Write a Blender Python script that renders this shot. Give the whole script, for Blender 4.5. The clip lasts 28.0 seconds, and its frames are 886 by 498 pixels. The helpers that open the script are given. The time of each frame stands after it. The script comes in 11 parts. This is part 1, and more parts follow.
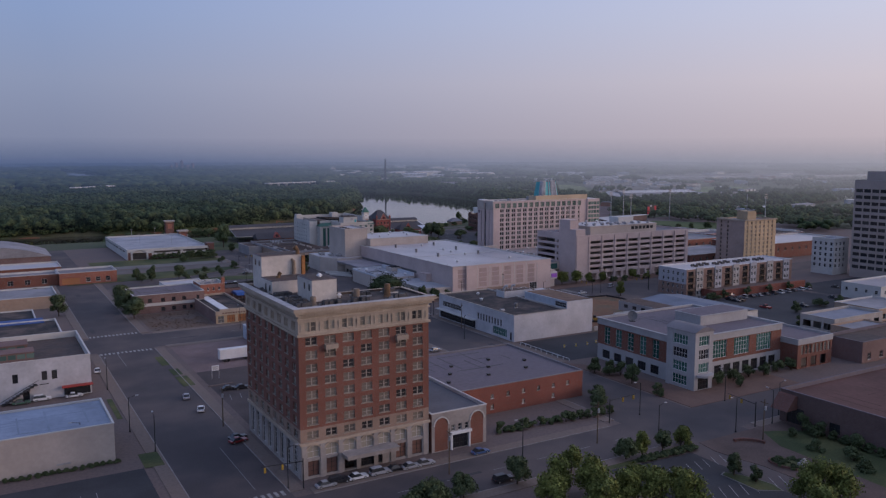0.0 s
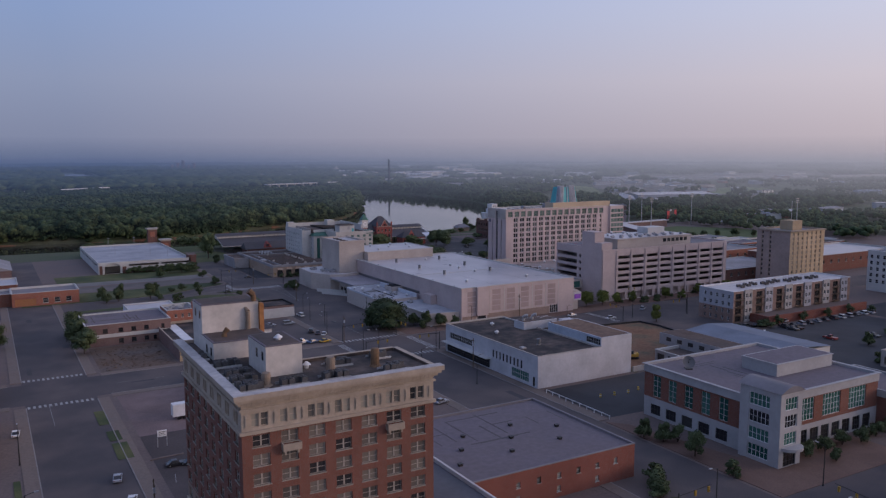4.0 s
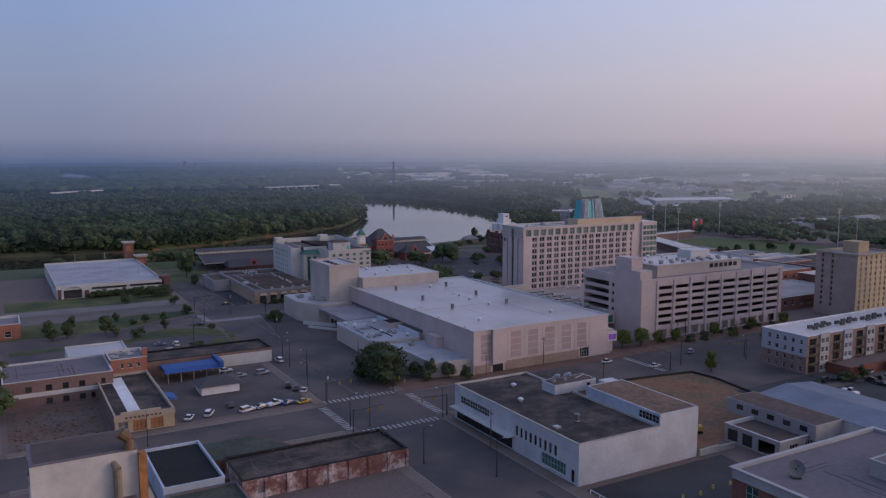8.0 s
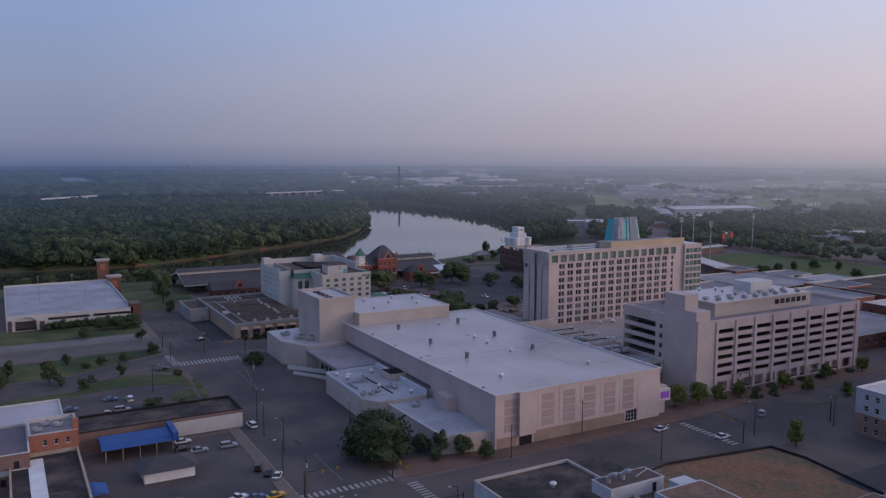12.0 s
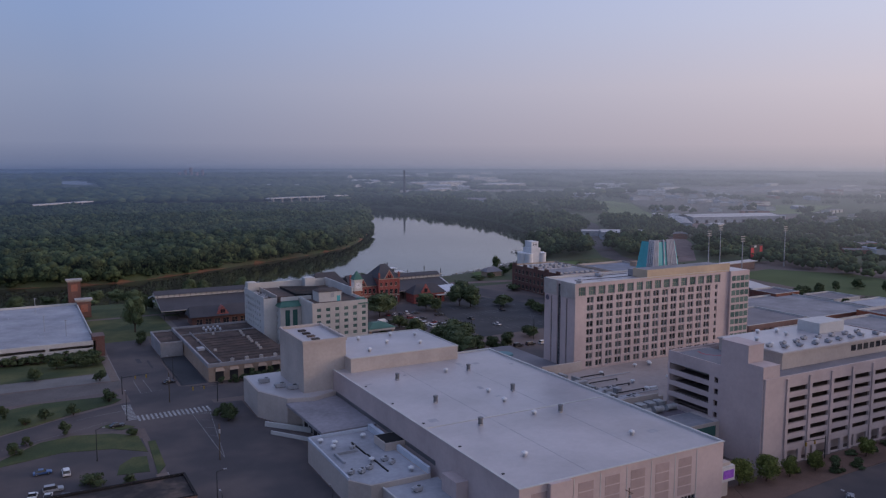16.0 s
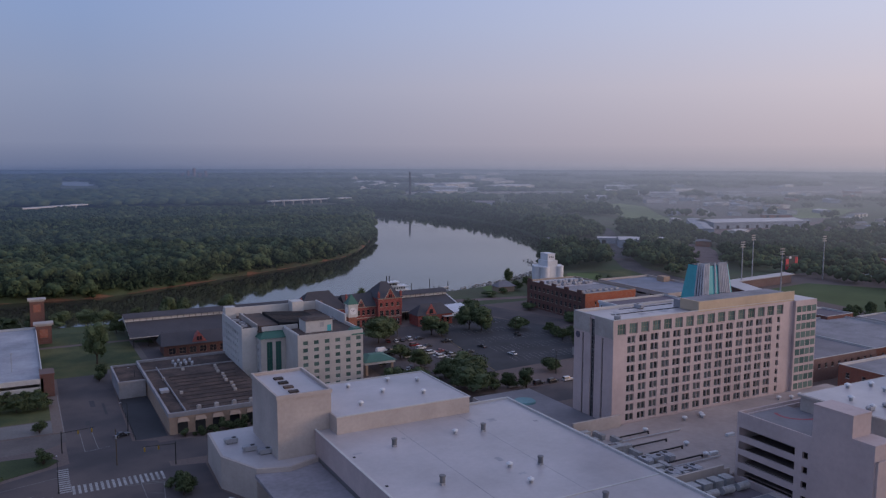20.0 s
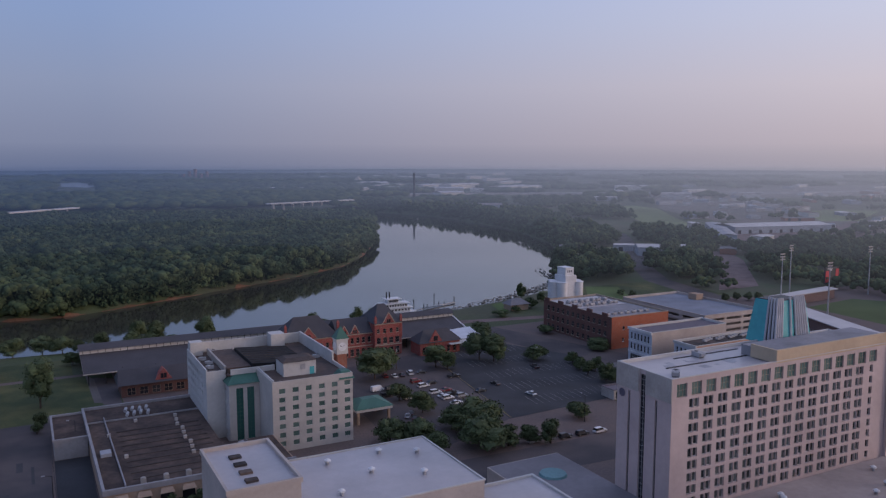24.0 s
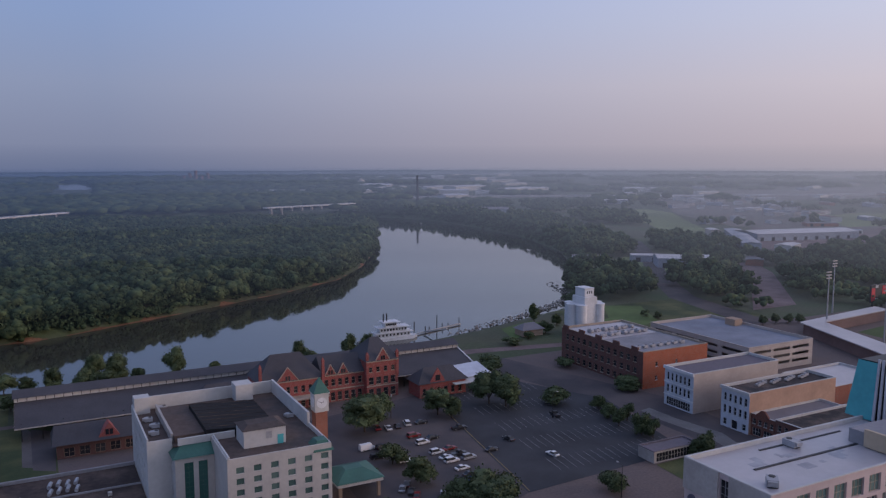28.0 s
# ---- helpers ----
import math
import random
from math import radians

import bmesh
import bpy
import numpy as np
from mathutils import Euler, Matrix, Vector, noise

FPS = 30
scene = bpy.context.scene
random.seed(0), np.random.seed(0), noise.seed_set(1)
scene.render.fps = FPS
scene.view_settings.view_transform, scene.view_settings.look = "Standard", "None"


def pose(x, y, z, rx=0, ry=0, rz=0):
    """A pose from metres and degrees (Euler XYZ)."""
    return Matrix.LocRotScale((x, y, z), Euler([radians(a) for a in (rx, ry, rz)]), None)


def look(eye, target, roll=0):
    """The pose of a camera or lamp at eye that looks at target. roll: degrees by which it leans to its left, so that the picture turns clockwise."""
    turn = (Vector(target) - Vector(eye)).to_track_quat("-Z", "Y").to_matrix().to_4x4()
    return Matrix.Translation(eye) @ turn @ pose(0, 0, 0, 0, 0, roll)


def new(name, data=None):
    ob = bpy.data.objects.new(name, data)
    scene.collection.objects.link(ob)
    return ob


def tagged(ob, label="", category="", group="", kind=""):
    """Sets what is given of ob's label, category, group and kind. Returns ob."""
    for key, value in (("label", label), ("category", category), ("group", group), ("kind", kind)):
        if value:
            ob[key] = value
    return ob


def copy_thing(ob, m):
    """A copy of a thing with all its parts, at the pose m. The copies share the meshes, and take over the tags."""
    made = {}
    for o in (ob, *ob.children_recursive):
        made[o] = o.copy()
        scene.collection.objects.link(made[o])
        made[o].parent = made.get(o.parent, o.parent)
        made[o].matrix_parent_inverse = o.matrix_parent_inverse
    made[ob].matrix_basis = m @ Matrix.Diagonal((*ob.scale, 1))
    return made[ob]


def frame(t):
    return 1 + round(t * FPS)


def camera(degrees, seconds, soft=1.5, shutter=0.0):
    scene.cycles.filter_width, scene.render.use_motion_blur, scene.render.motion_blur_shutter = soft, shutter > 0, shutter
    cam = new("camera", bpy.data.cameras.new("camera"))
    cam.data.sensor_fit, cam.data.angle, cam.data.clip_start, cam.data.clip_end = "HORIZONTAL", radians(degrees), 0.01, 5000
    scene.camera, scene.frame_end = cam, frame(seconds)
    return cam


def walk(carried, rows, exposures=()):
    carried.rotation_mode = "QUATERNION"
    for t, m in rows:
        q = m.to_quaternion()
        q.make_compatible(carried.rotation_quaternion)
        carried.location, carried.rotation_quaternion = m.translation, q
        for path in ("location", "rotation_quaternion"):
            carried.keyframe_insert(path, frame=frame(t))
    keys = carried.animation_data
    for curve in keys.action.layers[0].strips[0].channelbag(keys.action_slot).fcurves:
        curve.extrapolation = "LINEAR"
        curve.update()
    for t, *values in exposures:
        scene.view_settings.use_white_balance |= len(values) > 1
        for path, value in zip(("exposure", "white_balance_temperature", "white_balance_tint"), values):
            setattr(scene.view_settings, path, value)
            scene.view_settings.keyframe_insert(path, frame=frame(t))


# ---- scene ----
cam = camera(58.1, 28.0, soft=1.3)
METRES, EYE, TILT, LEAN, TURN = 382.5, 70.0, 0.0, 0.0, -30.4
ROWS = [
    (0.0, 0.0, 0.0, 0.0, -0.0, -6.82, 0.03),
    (0.5, -0.0001, 0.0161, 0.0002, 0.04, -6.85, 0.03),
    (1.0, -0.0004, 0.033, 0.0007, 0.08, -6.85, 0.04),
    (1.5, -0.0009, 0.0502, 0.0013, 0.12, -6.86, 0.04),
    (2.0, -0.0012, 0.0684, 0.0015, 0.18, -6.87, 0.04),
    (2.5, -0.0017, 0.086, 0.0017, 0.21, -6.87, 0.04),
    (3.0, -0.0021, 0.1047, 0.0023, 0.26, -6.87, 0.06),
    (3.5, -0.0024, 0.1237, 0.0033, 0.3, -6.87, 0.08),
    (5.5, -0.0024, 0.2018, 0.009, 0.5, -6.91, 0.09),
    (6.0, -0.0026, 0.2224, 0.0102, 0.54, -6.9, 0.08),
    (6.5, -0.0032, 0.2431, 0.0117, 0.58, -6.91, 0.04),
    (7.0, -0.0038, 0.2624, 0.0134, 0.64, -6.9, 0.03),
    (7.5, -0.0048, 0.2837, 0.0146, 0.71, -6.89, -0.03),
    (8.0, -0.0057, 0.3045, 0.0159, 0.78, -6.89, -0.02),
    (8.5, -0.0066, 0.325, 0.0176, 0.82, -6.88, -0.06),
    (9.0, -0.0073, 0.3456, 0.0188, 0.88, -6.85, -0.08),
    (9.5, -0.0082, 0.3662, 0.0199, 0.93, -6.84, -0.1),
    (10.0, -0.0095, 0.3861, 0.021, 0.98, -6.8, -0.11),
    (10.5, -0.0105, 0.4051, 0.022, 1.04, -6.78, -0.13),
    (11.0, -0.0115, 0.4222, 0.0233, 1.11, -6.74, -0.14),
    (11.5, -0.0124, 0.4399, 0.0243, 1.17, -6.72, -0.14),
    (12.0, -0.0134, 0.4572, 0.0251, 1.23, -6.68, -0.14),
    (12.5, -0.0143, 0.474, 0.0267, 1.29, -6.66, -0.14),
    (14.5, -0.0161, 0.5392, 0.0332, 1.52, -6.59, -0.13),
    (15.0, -0.0164, 0.5557, 0.0341, 1.58, -6.57, -0.14),
    (15.5, -0.017, 0.5709, 0.0351, 1.62, -6.56, -0.17),
    (16.0, -0.0175, 0.5872, 0.0362, 1.68, -6.54, -0.17),
    (16.5, -0.0181, 0.6035, 0.0367, 1.75, -6.53, -0.17),
    (17.0, -0.0187, 0.6201, 0.0369, 1.81, -6.51, -0.19),
    (17.5, -0.0194, 0.6367, 0.0378, 1.86, -6.53, -0.18),
    (18.0, -0.0201, 0.6537, 0.0387, 1.92, -6.53, -0.18),
    (18.5, -0.0209, 0.6706, 0.0397, 1.99, -6.54, -0.18),
    (19.0, -0.0216, 0.6879, 0.0405, 2.04, -6.54, -0.18),
    (19.5, -0.0223, 0.7041, 0.0414, 2.09, -6.55, -0.17),
    (20.0, -0.0231, 0.7214, 0.0423, 2.14, -6.54, -0.17),
    (20.5, -0.024, 0.7384, 0.043, 2.19, -6.54, -0.16),
    (21.0, -0.0245, 0.7557, 0.0434, 2.24, -6.54, -0.15),
    (21.5, -0.0251, 0.7729, 0.0441, 2.28, -6.57, -0.15),
    (23.5, -0.0288, 0.8431, 0.0477, 2.46, -6.58, -0.08),
    (24.0, -0.0292, 0.8599, 0.0484, 2.5, -6.59, -0.04),
    (24.5, -0.0296, 0.8776, 0.0496, 2.54, -6.6, -0.03),
    (25.0, -0.0297, 0.8953, 0.051, 2.59, -6.59, -0.0),
    (25.5, -0.0299, 0.9125, 0.0527, 2.63, -6.58, -0.0),
    (26.0, -0.0301, 0.9299, 0.0543, 2.68, -6.58, -0.01),
    (26.5, -0.0307, 0.9468, 0.0555, 2.72, -6.58, -0.01),
    (27.0, -0.0315, 0.9638, 0.0565, 2.76, -6.58, -0.0),
    (27.5, -0.0326, 0.9806, 0.0571, 2.8, -6.58, 0.02),
    (28.0, -0.0337, 0.9974, 0.0569, 2.83, -6.58, 0.05),
]
walk(cam, [(t, pose(0, 0, EYE, TILT, LEAN, TURN) @ pose(METRES * x, METRES * y, METRES * z, 90 + pitch, roll, yaw)) for t, x, y, z, yaw, pitch, roll in ROWS])

# ---- light ----
SUN_AZ, SUN_EL = 122.0, 8.0
world = bpy.data.worlds.new("dusk_sky")
scene.world = world
world.use_nodes = True
wn, wl = world.node_tree.nodes, world.node_tree.links
wn.clear()


def node(tree, kind, **values):
    nd = tree.nodes.new(kind)
    for key, value in values.items():
        if key in nd.inputs:
            nd.inputs[key].default_value = value
    return nd


def sky():
    tree = world.node_tree
    out = wn.new("ShaderNodeOutputWorld")
    back = wn.new("ShaderNodeBackground")
    coord = wn.new("ShaderNodeTexCoord")
    sep = wn.new("ShaderNodeSeparateXYZ")
    wl.new(coord.outputs["Generated"], sep.inputs[0])
    ramp = wn.new("ShaderNodeValToRGB")
    stops = [(0.0, (0.200, 0.228, 0.343)), (0.03, (0.220, 0.252, 0.380)), (0.084, (0.251, 0.296, 0.450)), (0.157, (0.241, 0.321, 0.538)), (0.22, (0.230, 0.327, 0.595)), (1.0, (0.203, 0.287, 0.597))]
    el = ramp.color_ramp.elements
    while len(el) < len(stops):
        el.new(0.5)
    for e, (p, c) in zip(el, stops):
        e.position, e.color = p, (*c, 1)
    wl.new(sep.outputs[2], ramp.inputs[0])
    # warmer and brighter towards the low sun
    dot = wn.new("ShaderNodeVectorMath")
    dot.operation = "DOT_PRODUCT"
    wl.new(coord.outputs["Generated"], dot.inputs[0])
    a = radians(SUN_AZ)
    dot.inputs[1].default_value = (math.sin(a), math.cos(a), 0.05)
    rng = wn.new("ShaderNodeMapRange")
    rng.inputs["From Min"].default_value, rng.inputs["From Max"].default_value = -0.45, 1.0
    wl.new(dot.outputs["Value"], rng.inputs["Value"])
    warm = wn.new("ShaderNodeMix")
    warm.data_type = "RGBA"
    warm.blend_type = "MULTIPLY"
    warm.inputs[7].default_value = (3.20, 2.30, 1.57, 1)
    wl.new(rng.outputs["Result"], warm.inputs[0])
    wl.new(ramp.outputs[0], warm.inputs[6])
    nishita = wn.new("ShaderNodeTexSky")
    nishita.sky_type = "NISHITA"
    nishita.sun_disc = False
    nishita.sun_elevation, nishita.sun_rotation = radians(SUN_EL), radians(SUN_AZ)
    nishita.dust_density = 3.0
    mul = wn.new("ShaderNodeMix")
    mul.data_type = "RGBA"
    mul.blend_type = "ADD"
    mul.inputs[0].default_value = 0.006
    wl.new(warm.outputs[2], mul.inputs[6])
    wl.new(nishita.outputs[0], mul.inputs[7])
    wl.new(mul.outputs[2], back.inputs["Color"])
    back.inputs["Strength"].default_value = 1.0
    wl.new(back.outputs[0], out.inputs[0])


sky()
sun = new("sun", bpy.data.lights.new("sun", "SUN"))
sun.data.energy, sun.data.angle, sun.data.color = 1.65, radians(24), (1.0, 0.70, 0.58)
a, e = radians(SUN_AZ), radians(SUN_EL)
sun.matrix_world = look((300 * math.sin(a) * math.cos(e), 300 * math.cos(a) * math.cos(e), 300 * math.sin(e)), (0, 0, 0))
scene.view_settings.exposure = 0.0

# ---- materials ----
MATS = {}


def mat(name, col, rough=0.85, var=0.12, scale=1.5, stain=0.18, stain_scale=0.09, metal=0.0, bump=0.0, spec=0.3, rand=0.0, island=0.0, tint=None):
    """A painted, stony or leafy surface: a base colour with grain and stains, in world metres."""
    if name in MATS:
        return MATS[name]
    m = bpy.data.materials.new(name)
    MATS[name] = m
    m.use_nodes = True
    t = m.node_tree
    b = t.nodes["Principled BSDF"]
    b.inputs["Roughness"].default_value, b.inputs["Metallic"].default_value = rough, metal
    b.inputs["Specular IOR Level"].default_value = spec
    geo = t.nodes.new("ShaderNodeNewGeometry")
    total = None
    for s, amount, detail in ((scale, var, 4), (stain_scale, stain, 3)):
        n = t.nodes.new("ShaderNodeTexNoise")
        n.inputs["Scale"].default_value, n.inputs["Detail"].default_value, n.inputs["Roughness"].default_value = s, detail, 0.6
        t.links.new(geo.outputs["Position"], n.inputs["Vector"])
        r = t.nodes.new("ShaderNodeMapRange")
        r.inputs["From Min"].default_value, r.inputs["From Max"].default_value = 0.28, 0.72
        r.inputs["To Min"].default_value, r.inputs["To Max"].default_value = 1 - amount, 1 + amount
        t.links.new(n.outputs["Fac"], r.inputs["Value"])
        if s == scale:
            grain = n
        if total is None:
            total = r.outputs[0]
        else:
            mu = t.nodes.new("ShaderNodeMath")
            mu.operation = "MULTIPLY"
            t.links.new(total, mu.inputs[0])
            t.links.new(r.outputs[0], mu.inputs[1])
            total = mu.outputs[0]
            blotch = n
    for amount, source in ((rand, "object"), (island, "island")):
        if amount:
            src = t.nodes.new("ShaderNodeObjectInfo").outputs["Random"] if source == "object" else geo.outputs["Random Per Island"]
            r = t.nodes.new("ShaderNodeMapRange")
            r.inputs["To Min"].default_value, r.inputs["To Max"].default_value = 1 - amount, 1 + amount
            t.links.new(src, r.inputs["Value"])
            mu = t.nodes.new("ShaderNodeMath")
            mu.operation = "MULTIPLY"
            t.links.new(total, mu.inputs[0])
            t.links.new(r.outputs[0], mu.inputs[1])
            total = mu.outputs[0]
    sc = t.nodes.new("ShaderNodeVectorMath")
    sc.operation = "SCALE"
    sc.inputs[0].default_value = col
    if tint:
        mx = t.nodes.new("ShaderNodeMix")
        mx.data_type = "RGBA"
        mx.inputs[6].default_value, mx.inputs[7].default_value = (*col, 1), (*tint, 1)
        r = t.nodes.new("ShaderNodeMapRange")
        r.inputs["From Min"].default_value, r.inputs["From Max"].default_value = 0.42, 0.62
        t.links.new(blotch.outputs["Fac"], r.inputs["Value"])
        t.links.new(r.outputs[0], mx.inputs[0])
        t.links.new(mx.outputs[2], sc.inputs[0])
    t.links.new(total, sc.inputs["Scale"])
    t.links.new(sc.outputs[0], b.inputs["Base Color"])
    if bump:
        bp = t.nodes.new("ShaderNodeBump")
        bp.inputs["Strength"].default_value, bp.inputs["Distance"].default_value = bump, 0.1
        t.links.new(grain.outputs["Fac"], bp.inputs["Height"])
        t.links.new(bp.outputs[0], b.inputs["Normal"])
    return m


def brick_mat(name, col, col2, mortar):
    m = mat(name, col, rough=0.9, var=0.1, scale=0.8, stain=0.16, stain_scale=0.07)
    t = m.node_tree
    geo = next(n for n in t.nodes if n.type == "NEW_GEOMETRY")
    sc = next(n for n in t.nodes if n.type == "VECT_MATH")
    sep = t.nodes.new("ShaderNodeSeparateXYZ")
    t.links.new(geo.outputs["Position"], sep.inputs[0])
    add = t.nodes.new("ShaderNodeMath")
    t.links.new(sep.outputs[0], add.inputs[0])
    t.links.new(sep.outputs[1], add.inputs[1])
    com = t.nodes.new("ShaderNodeCombineXYZ")
    t.links.new(add.outputs[0], com.inputs[0])
    t.links.new(sep.outputs[2], com.inputs[1])
    br = t.nodes.new("ShaderNodeTexBrick")
    br.inputs["Scale"].default_value = 4.0
    br.inputs["Brick Width"].default_value, br.inputs["Row Height"].default_value, br.inputs["Mortar Size"].default_value = 0.9, 0.31, 0.03
    br.inputs["Color1"].default_value, br.inputs["Color2"].default_value, br.inputs["Mortar"].default_value = (*col, 1), (*col2, 1), (*mortar, 1)
    t.links.new(com.outputs[0], br.inputs["Vector"])
    t.links.new(br.outputs["Color"], sc.inputs[0])
    return m


def glass_mat(name, dark, light, share, rough=0.12):
    """Window panes seen from far outside: dark rooms, some with pale blinds behind the glass."""
    if name in MATS:
        return MATS[name]
    m = bpy.data.materials.new(name)
    MATS[name] = m
    m.use_nodes = True
    t = m.node_tree
    b = t.nodes["Principled BSDF"]
    b.inputs["Roughness"].default_value, b.inputs["Specular IOR Level"].default_value = rough, 0.5
    info = t.nodes.new("ShaderNodeObjectInfo")
    ramp = t.nodes.new("ShaderNodeValToRGB")
    ramp.color_ramp.interpolation = "LINEAR"
    el = ramp.color_ramp.elements
    el[0].position, el[0].color = max(0.0, 1 - share - 0.25), (*dark, 1)
    el[1].position, el[1].color = min(1.0, 1 - share + 0.15), (*light, 1)
    t.links.new(info.outputs["Random"], ramp.inputs[0])
    t.links.new(ramp.outputs[0], b.inputs["Base Color"])
    return m


ASPHALT = mat("asphalt", (0.071, 0.063, 0.065), 0.9, 0.14, 3.0, 0.2, 0.04, bump=0.2, tint=(0.096, 0.078, 0.073))
ASPHALT_DARK = mat("dark_asphalt", (0.042, 0.043, 0.047), 0.9, 0.16, 2.5, 0.28, 0.06)
CONCRETE = mat("concrete_paving", (0.15, 0.113, 0.1), 0.9, 0.18, 1.3, 0.24, 0.06, tint=(0.108, 0.085, 0.079))
BRICK_PAVING = mat("brick_paving", (0.135, 0.085, 0.066), 0.9, 0.18, 3.0, 0.24, 0.08)
GRAVEL = mat("gravel", (0.158, 0.114, 0.108), 0.95, 0.25, 2.5, 0.3, 0.07)
EARTH = mat("bare_earth", (0.21, 0.112, 0.066), 0.95, 0.28, 0.7, 0.4, 0.07, tint=(0.085, 0.07, 0.045))
GRASS = mat("grass", (0.048, 0.067, 0.026), 0.95, 0.25, 2.0, 0.3, 0.05, tint=(0.08, 0.082, 0.032))
GROUND = mat("ground_earth", (0.085, 0.09, 0.055), 0.95, 0.2, 0.6, 0.3, 0.015, tint=(0.05, 0.07, 0.03))
WALKWAY = mat("pale_lane", (0.125, 0.108, 0.1), 0.9, 0.14, 1.2, 0.25, 0.06)
PAINT = mat("road_paint", (0.29, 0.285, 0.275), 0.8, 0.25, 2.0, 0.3, 0.3)
YELLOW = mat("yellow_paint", (0.5, 0.34, 0.05), 0.8, 0.2, 2.0, 0.2, 0.3)
ROOF_WHITE = mat("white_roof_membrane", (0.385, 0.355, 0.355), 0.38, 0.05, 0.8, 0.16, 0.05, spec=0.5)
DECK_WHITE = mat("pale_blue_deck", (0.30, 0.305, 0.325), 0.7, 0.1, 0.8, 0.25, 0.07)
ROOF_GREY = mat("grey_roof_membrane", (0.23, 0.225, 0.235), 0.85, 0.12, 0.9, 0.24, 0.08)
ROOF_DARK = mat("tar_roof", (0.038, 0.034, 0.034), 0.9, 0.32, 0.7, 0.4, 0.14, tint=(0.078, 0.058, 0.048))
ROOF_WORN = mat("worn_grey_roof", (0.15, 0.13, 0.148), 0.9, 0.12, 0.8, 0.2, 0.07, tint=(0.122, 0.105, 0.115))
PODIUM_ROOF = mat("pale_tan_roof", (0.34, 0.29, 0.265), 0.85, 0.07, 0.7, 0.16, 0.08)
STORE_WHITE = mat("worn_white_wall", (0.43, 0.43, 0.45), 0.8, 0.07, 1.2, 0.16, 0.14)
TRIM_TAN = mat("weathered_cream_trim", (0.31, 0.27, 0.23), 0.85, 0.1, 1.5, 0.15, 0.2)
RUBBLE = mat("rubble_earth", (0.13, 0.088, 0.064), 0.95, 0.25, 0.8, 0.3, 0.09, tint=(0.095, 0.075, 0.064))
HOTEL_CREAM = mat("cream_hotel_render", (0.47, 0.435, 0.39), 0.85, 0.06, 1.0, 0.12, 0.12)
BLACK_ROOF = mat("black_roof_membrane", (0.012, 0.012, 0.013), 0.9, 0.2, 1.0, 0.2, 0.2)
ROOF_BROWN = mat("ballast_roof", (0.112, 0.08, 0.066), 0.95, 0.2, 0.7, 0.3, 0.1, tint=(0.06, 0.05, 0.046))
ROOF_LAV = mat("pale_grey_roof", (0.185, 0.172, 0.18), 0.8, 0.07, 0.8, 0.18, 0.07)
SLATE = mat("slate_roof", (0.058, 0.056, 0.062), 0.75, 0.15, 2.0, 0.15, 0.1)
CIVIC = mat("civic_render", (0.33, 0.325, 0.325), 0.85, 0.06, 1.0, 0.12, 0.12)
BLUE_WHITE = mat("bluish_white_paint", (0.46, 0.49, 0.54), 0.8, 0.06, 1.2, 0.14, 0.2)
WHITE = mat("white_paint", (0.60, 0.60, 0.60), 0.75, 0.06, 1.2, 0.12, 0.2)
OFFWHITE = mat("offwhite_render", (0.47, 0.46, 0.44), 0.85, 0.06, 1.0, 0.12, 0.12)
BEIGE = mat("beige_concrete", (0.42, 0.365, 0.325), 0.85, 0.06, 1.2, 0.12, 0.1)
PINKBEIGE = mat("pale_precast_concrete", (0.455, 0.37, 0.35), 0.85, 0.05, 0.9, 0.12, 0.08)
CREAM = mat("cream_limestone", (0.345, 0.285, 0.225), 0.85, 0.1, 1.5, 0.18, 0.2)
BASE_STONE = mat("tower_base_limestone", (0.27, 0.245, 0.23), 0.85, 0.1, 1.5, 0.2, 0.2)
STONE = mat("grey_limestone", (0.36, 0.33, 0.30), 0.85, 0.08, 1.5, 0.18, 0.2)
RED_BRICK = brick_mat("red_brick", (0.150, 0.054, 0.037), (0.185, 0.070, 0.048), (0.17, 0.12, 0.1))
RUST_BRICK = brick_mat("rust_brick", (0.165, 0.05, 0.036), (0.195, 0.062, 0.044), (0.18, 0.11, 0.09))
ORANGE_BRICK = brick_mat("orange_brick", (0.25, 0.088, 0.058), (0.29, 0.108, 0.07), (0.25, 0.16, 0.13))
BRIGHT_BRICK = brick_mat("bright_orange_brick", (0.32, 0.088, 0.045), (0.37, 0.108, 0.056), (0.31, 0.17, 0.12))
STATION_BRICK = brick_mat("station_brick", (0.235, 0.058, 0.05), (0.28, 0.072, 0.06), (0.26, 0.14, 0.125))
DARK_BRICK = brick_mat("dark_brick", (0.12, 0.056, 0.045), (0.155, 0.072, 0.056), (0.14, 0.1, 0.09))
PINK_BRICK = brick_mat("faded_pink_brick", (0.165, 0.102, 0.092), (0.195, 0.124, 0.11), (0.19, 0.145, 0.135))
FLAT_BRICK = brick_mat("brown_flat_brick", (0.20, 0.13, 0.105), (0.235, 0.155, 0.125), (0.22, 0.17, 0.15))
BUFF_STOREY = brick_mat("dull_buff_brick", (0.235, 0.16, 0.12), (0.265, 0.185, 0.14), (0.24, 0.19, 0.16))
TAN_BRICK = brick_mat("tan_brick", (0.33, 0.225, 0.16), (0.37, 0.265, 0.19), (0.33, 0.27, 0.22))
YELLOW_BRICK = brick_mat("buff_brick", (0.36, 0.27, 0.165), (0.40, 0.30, 0.19), (0.33, 0.27, 0.2))
METAL = mat("galvanised_metal", (0.36, 0.36, 0.37), 0.5, 0.1, 3.0, 0.12, 0.5, metal=0.35)
DARK_METAL = mat("dark_metal", (0.03, 0.03, 0.032), 0.5, 0.1, 3.0, 0.1, 0.5, metal=0.3)
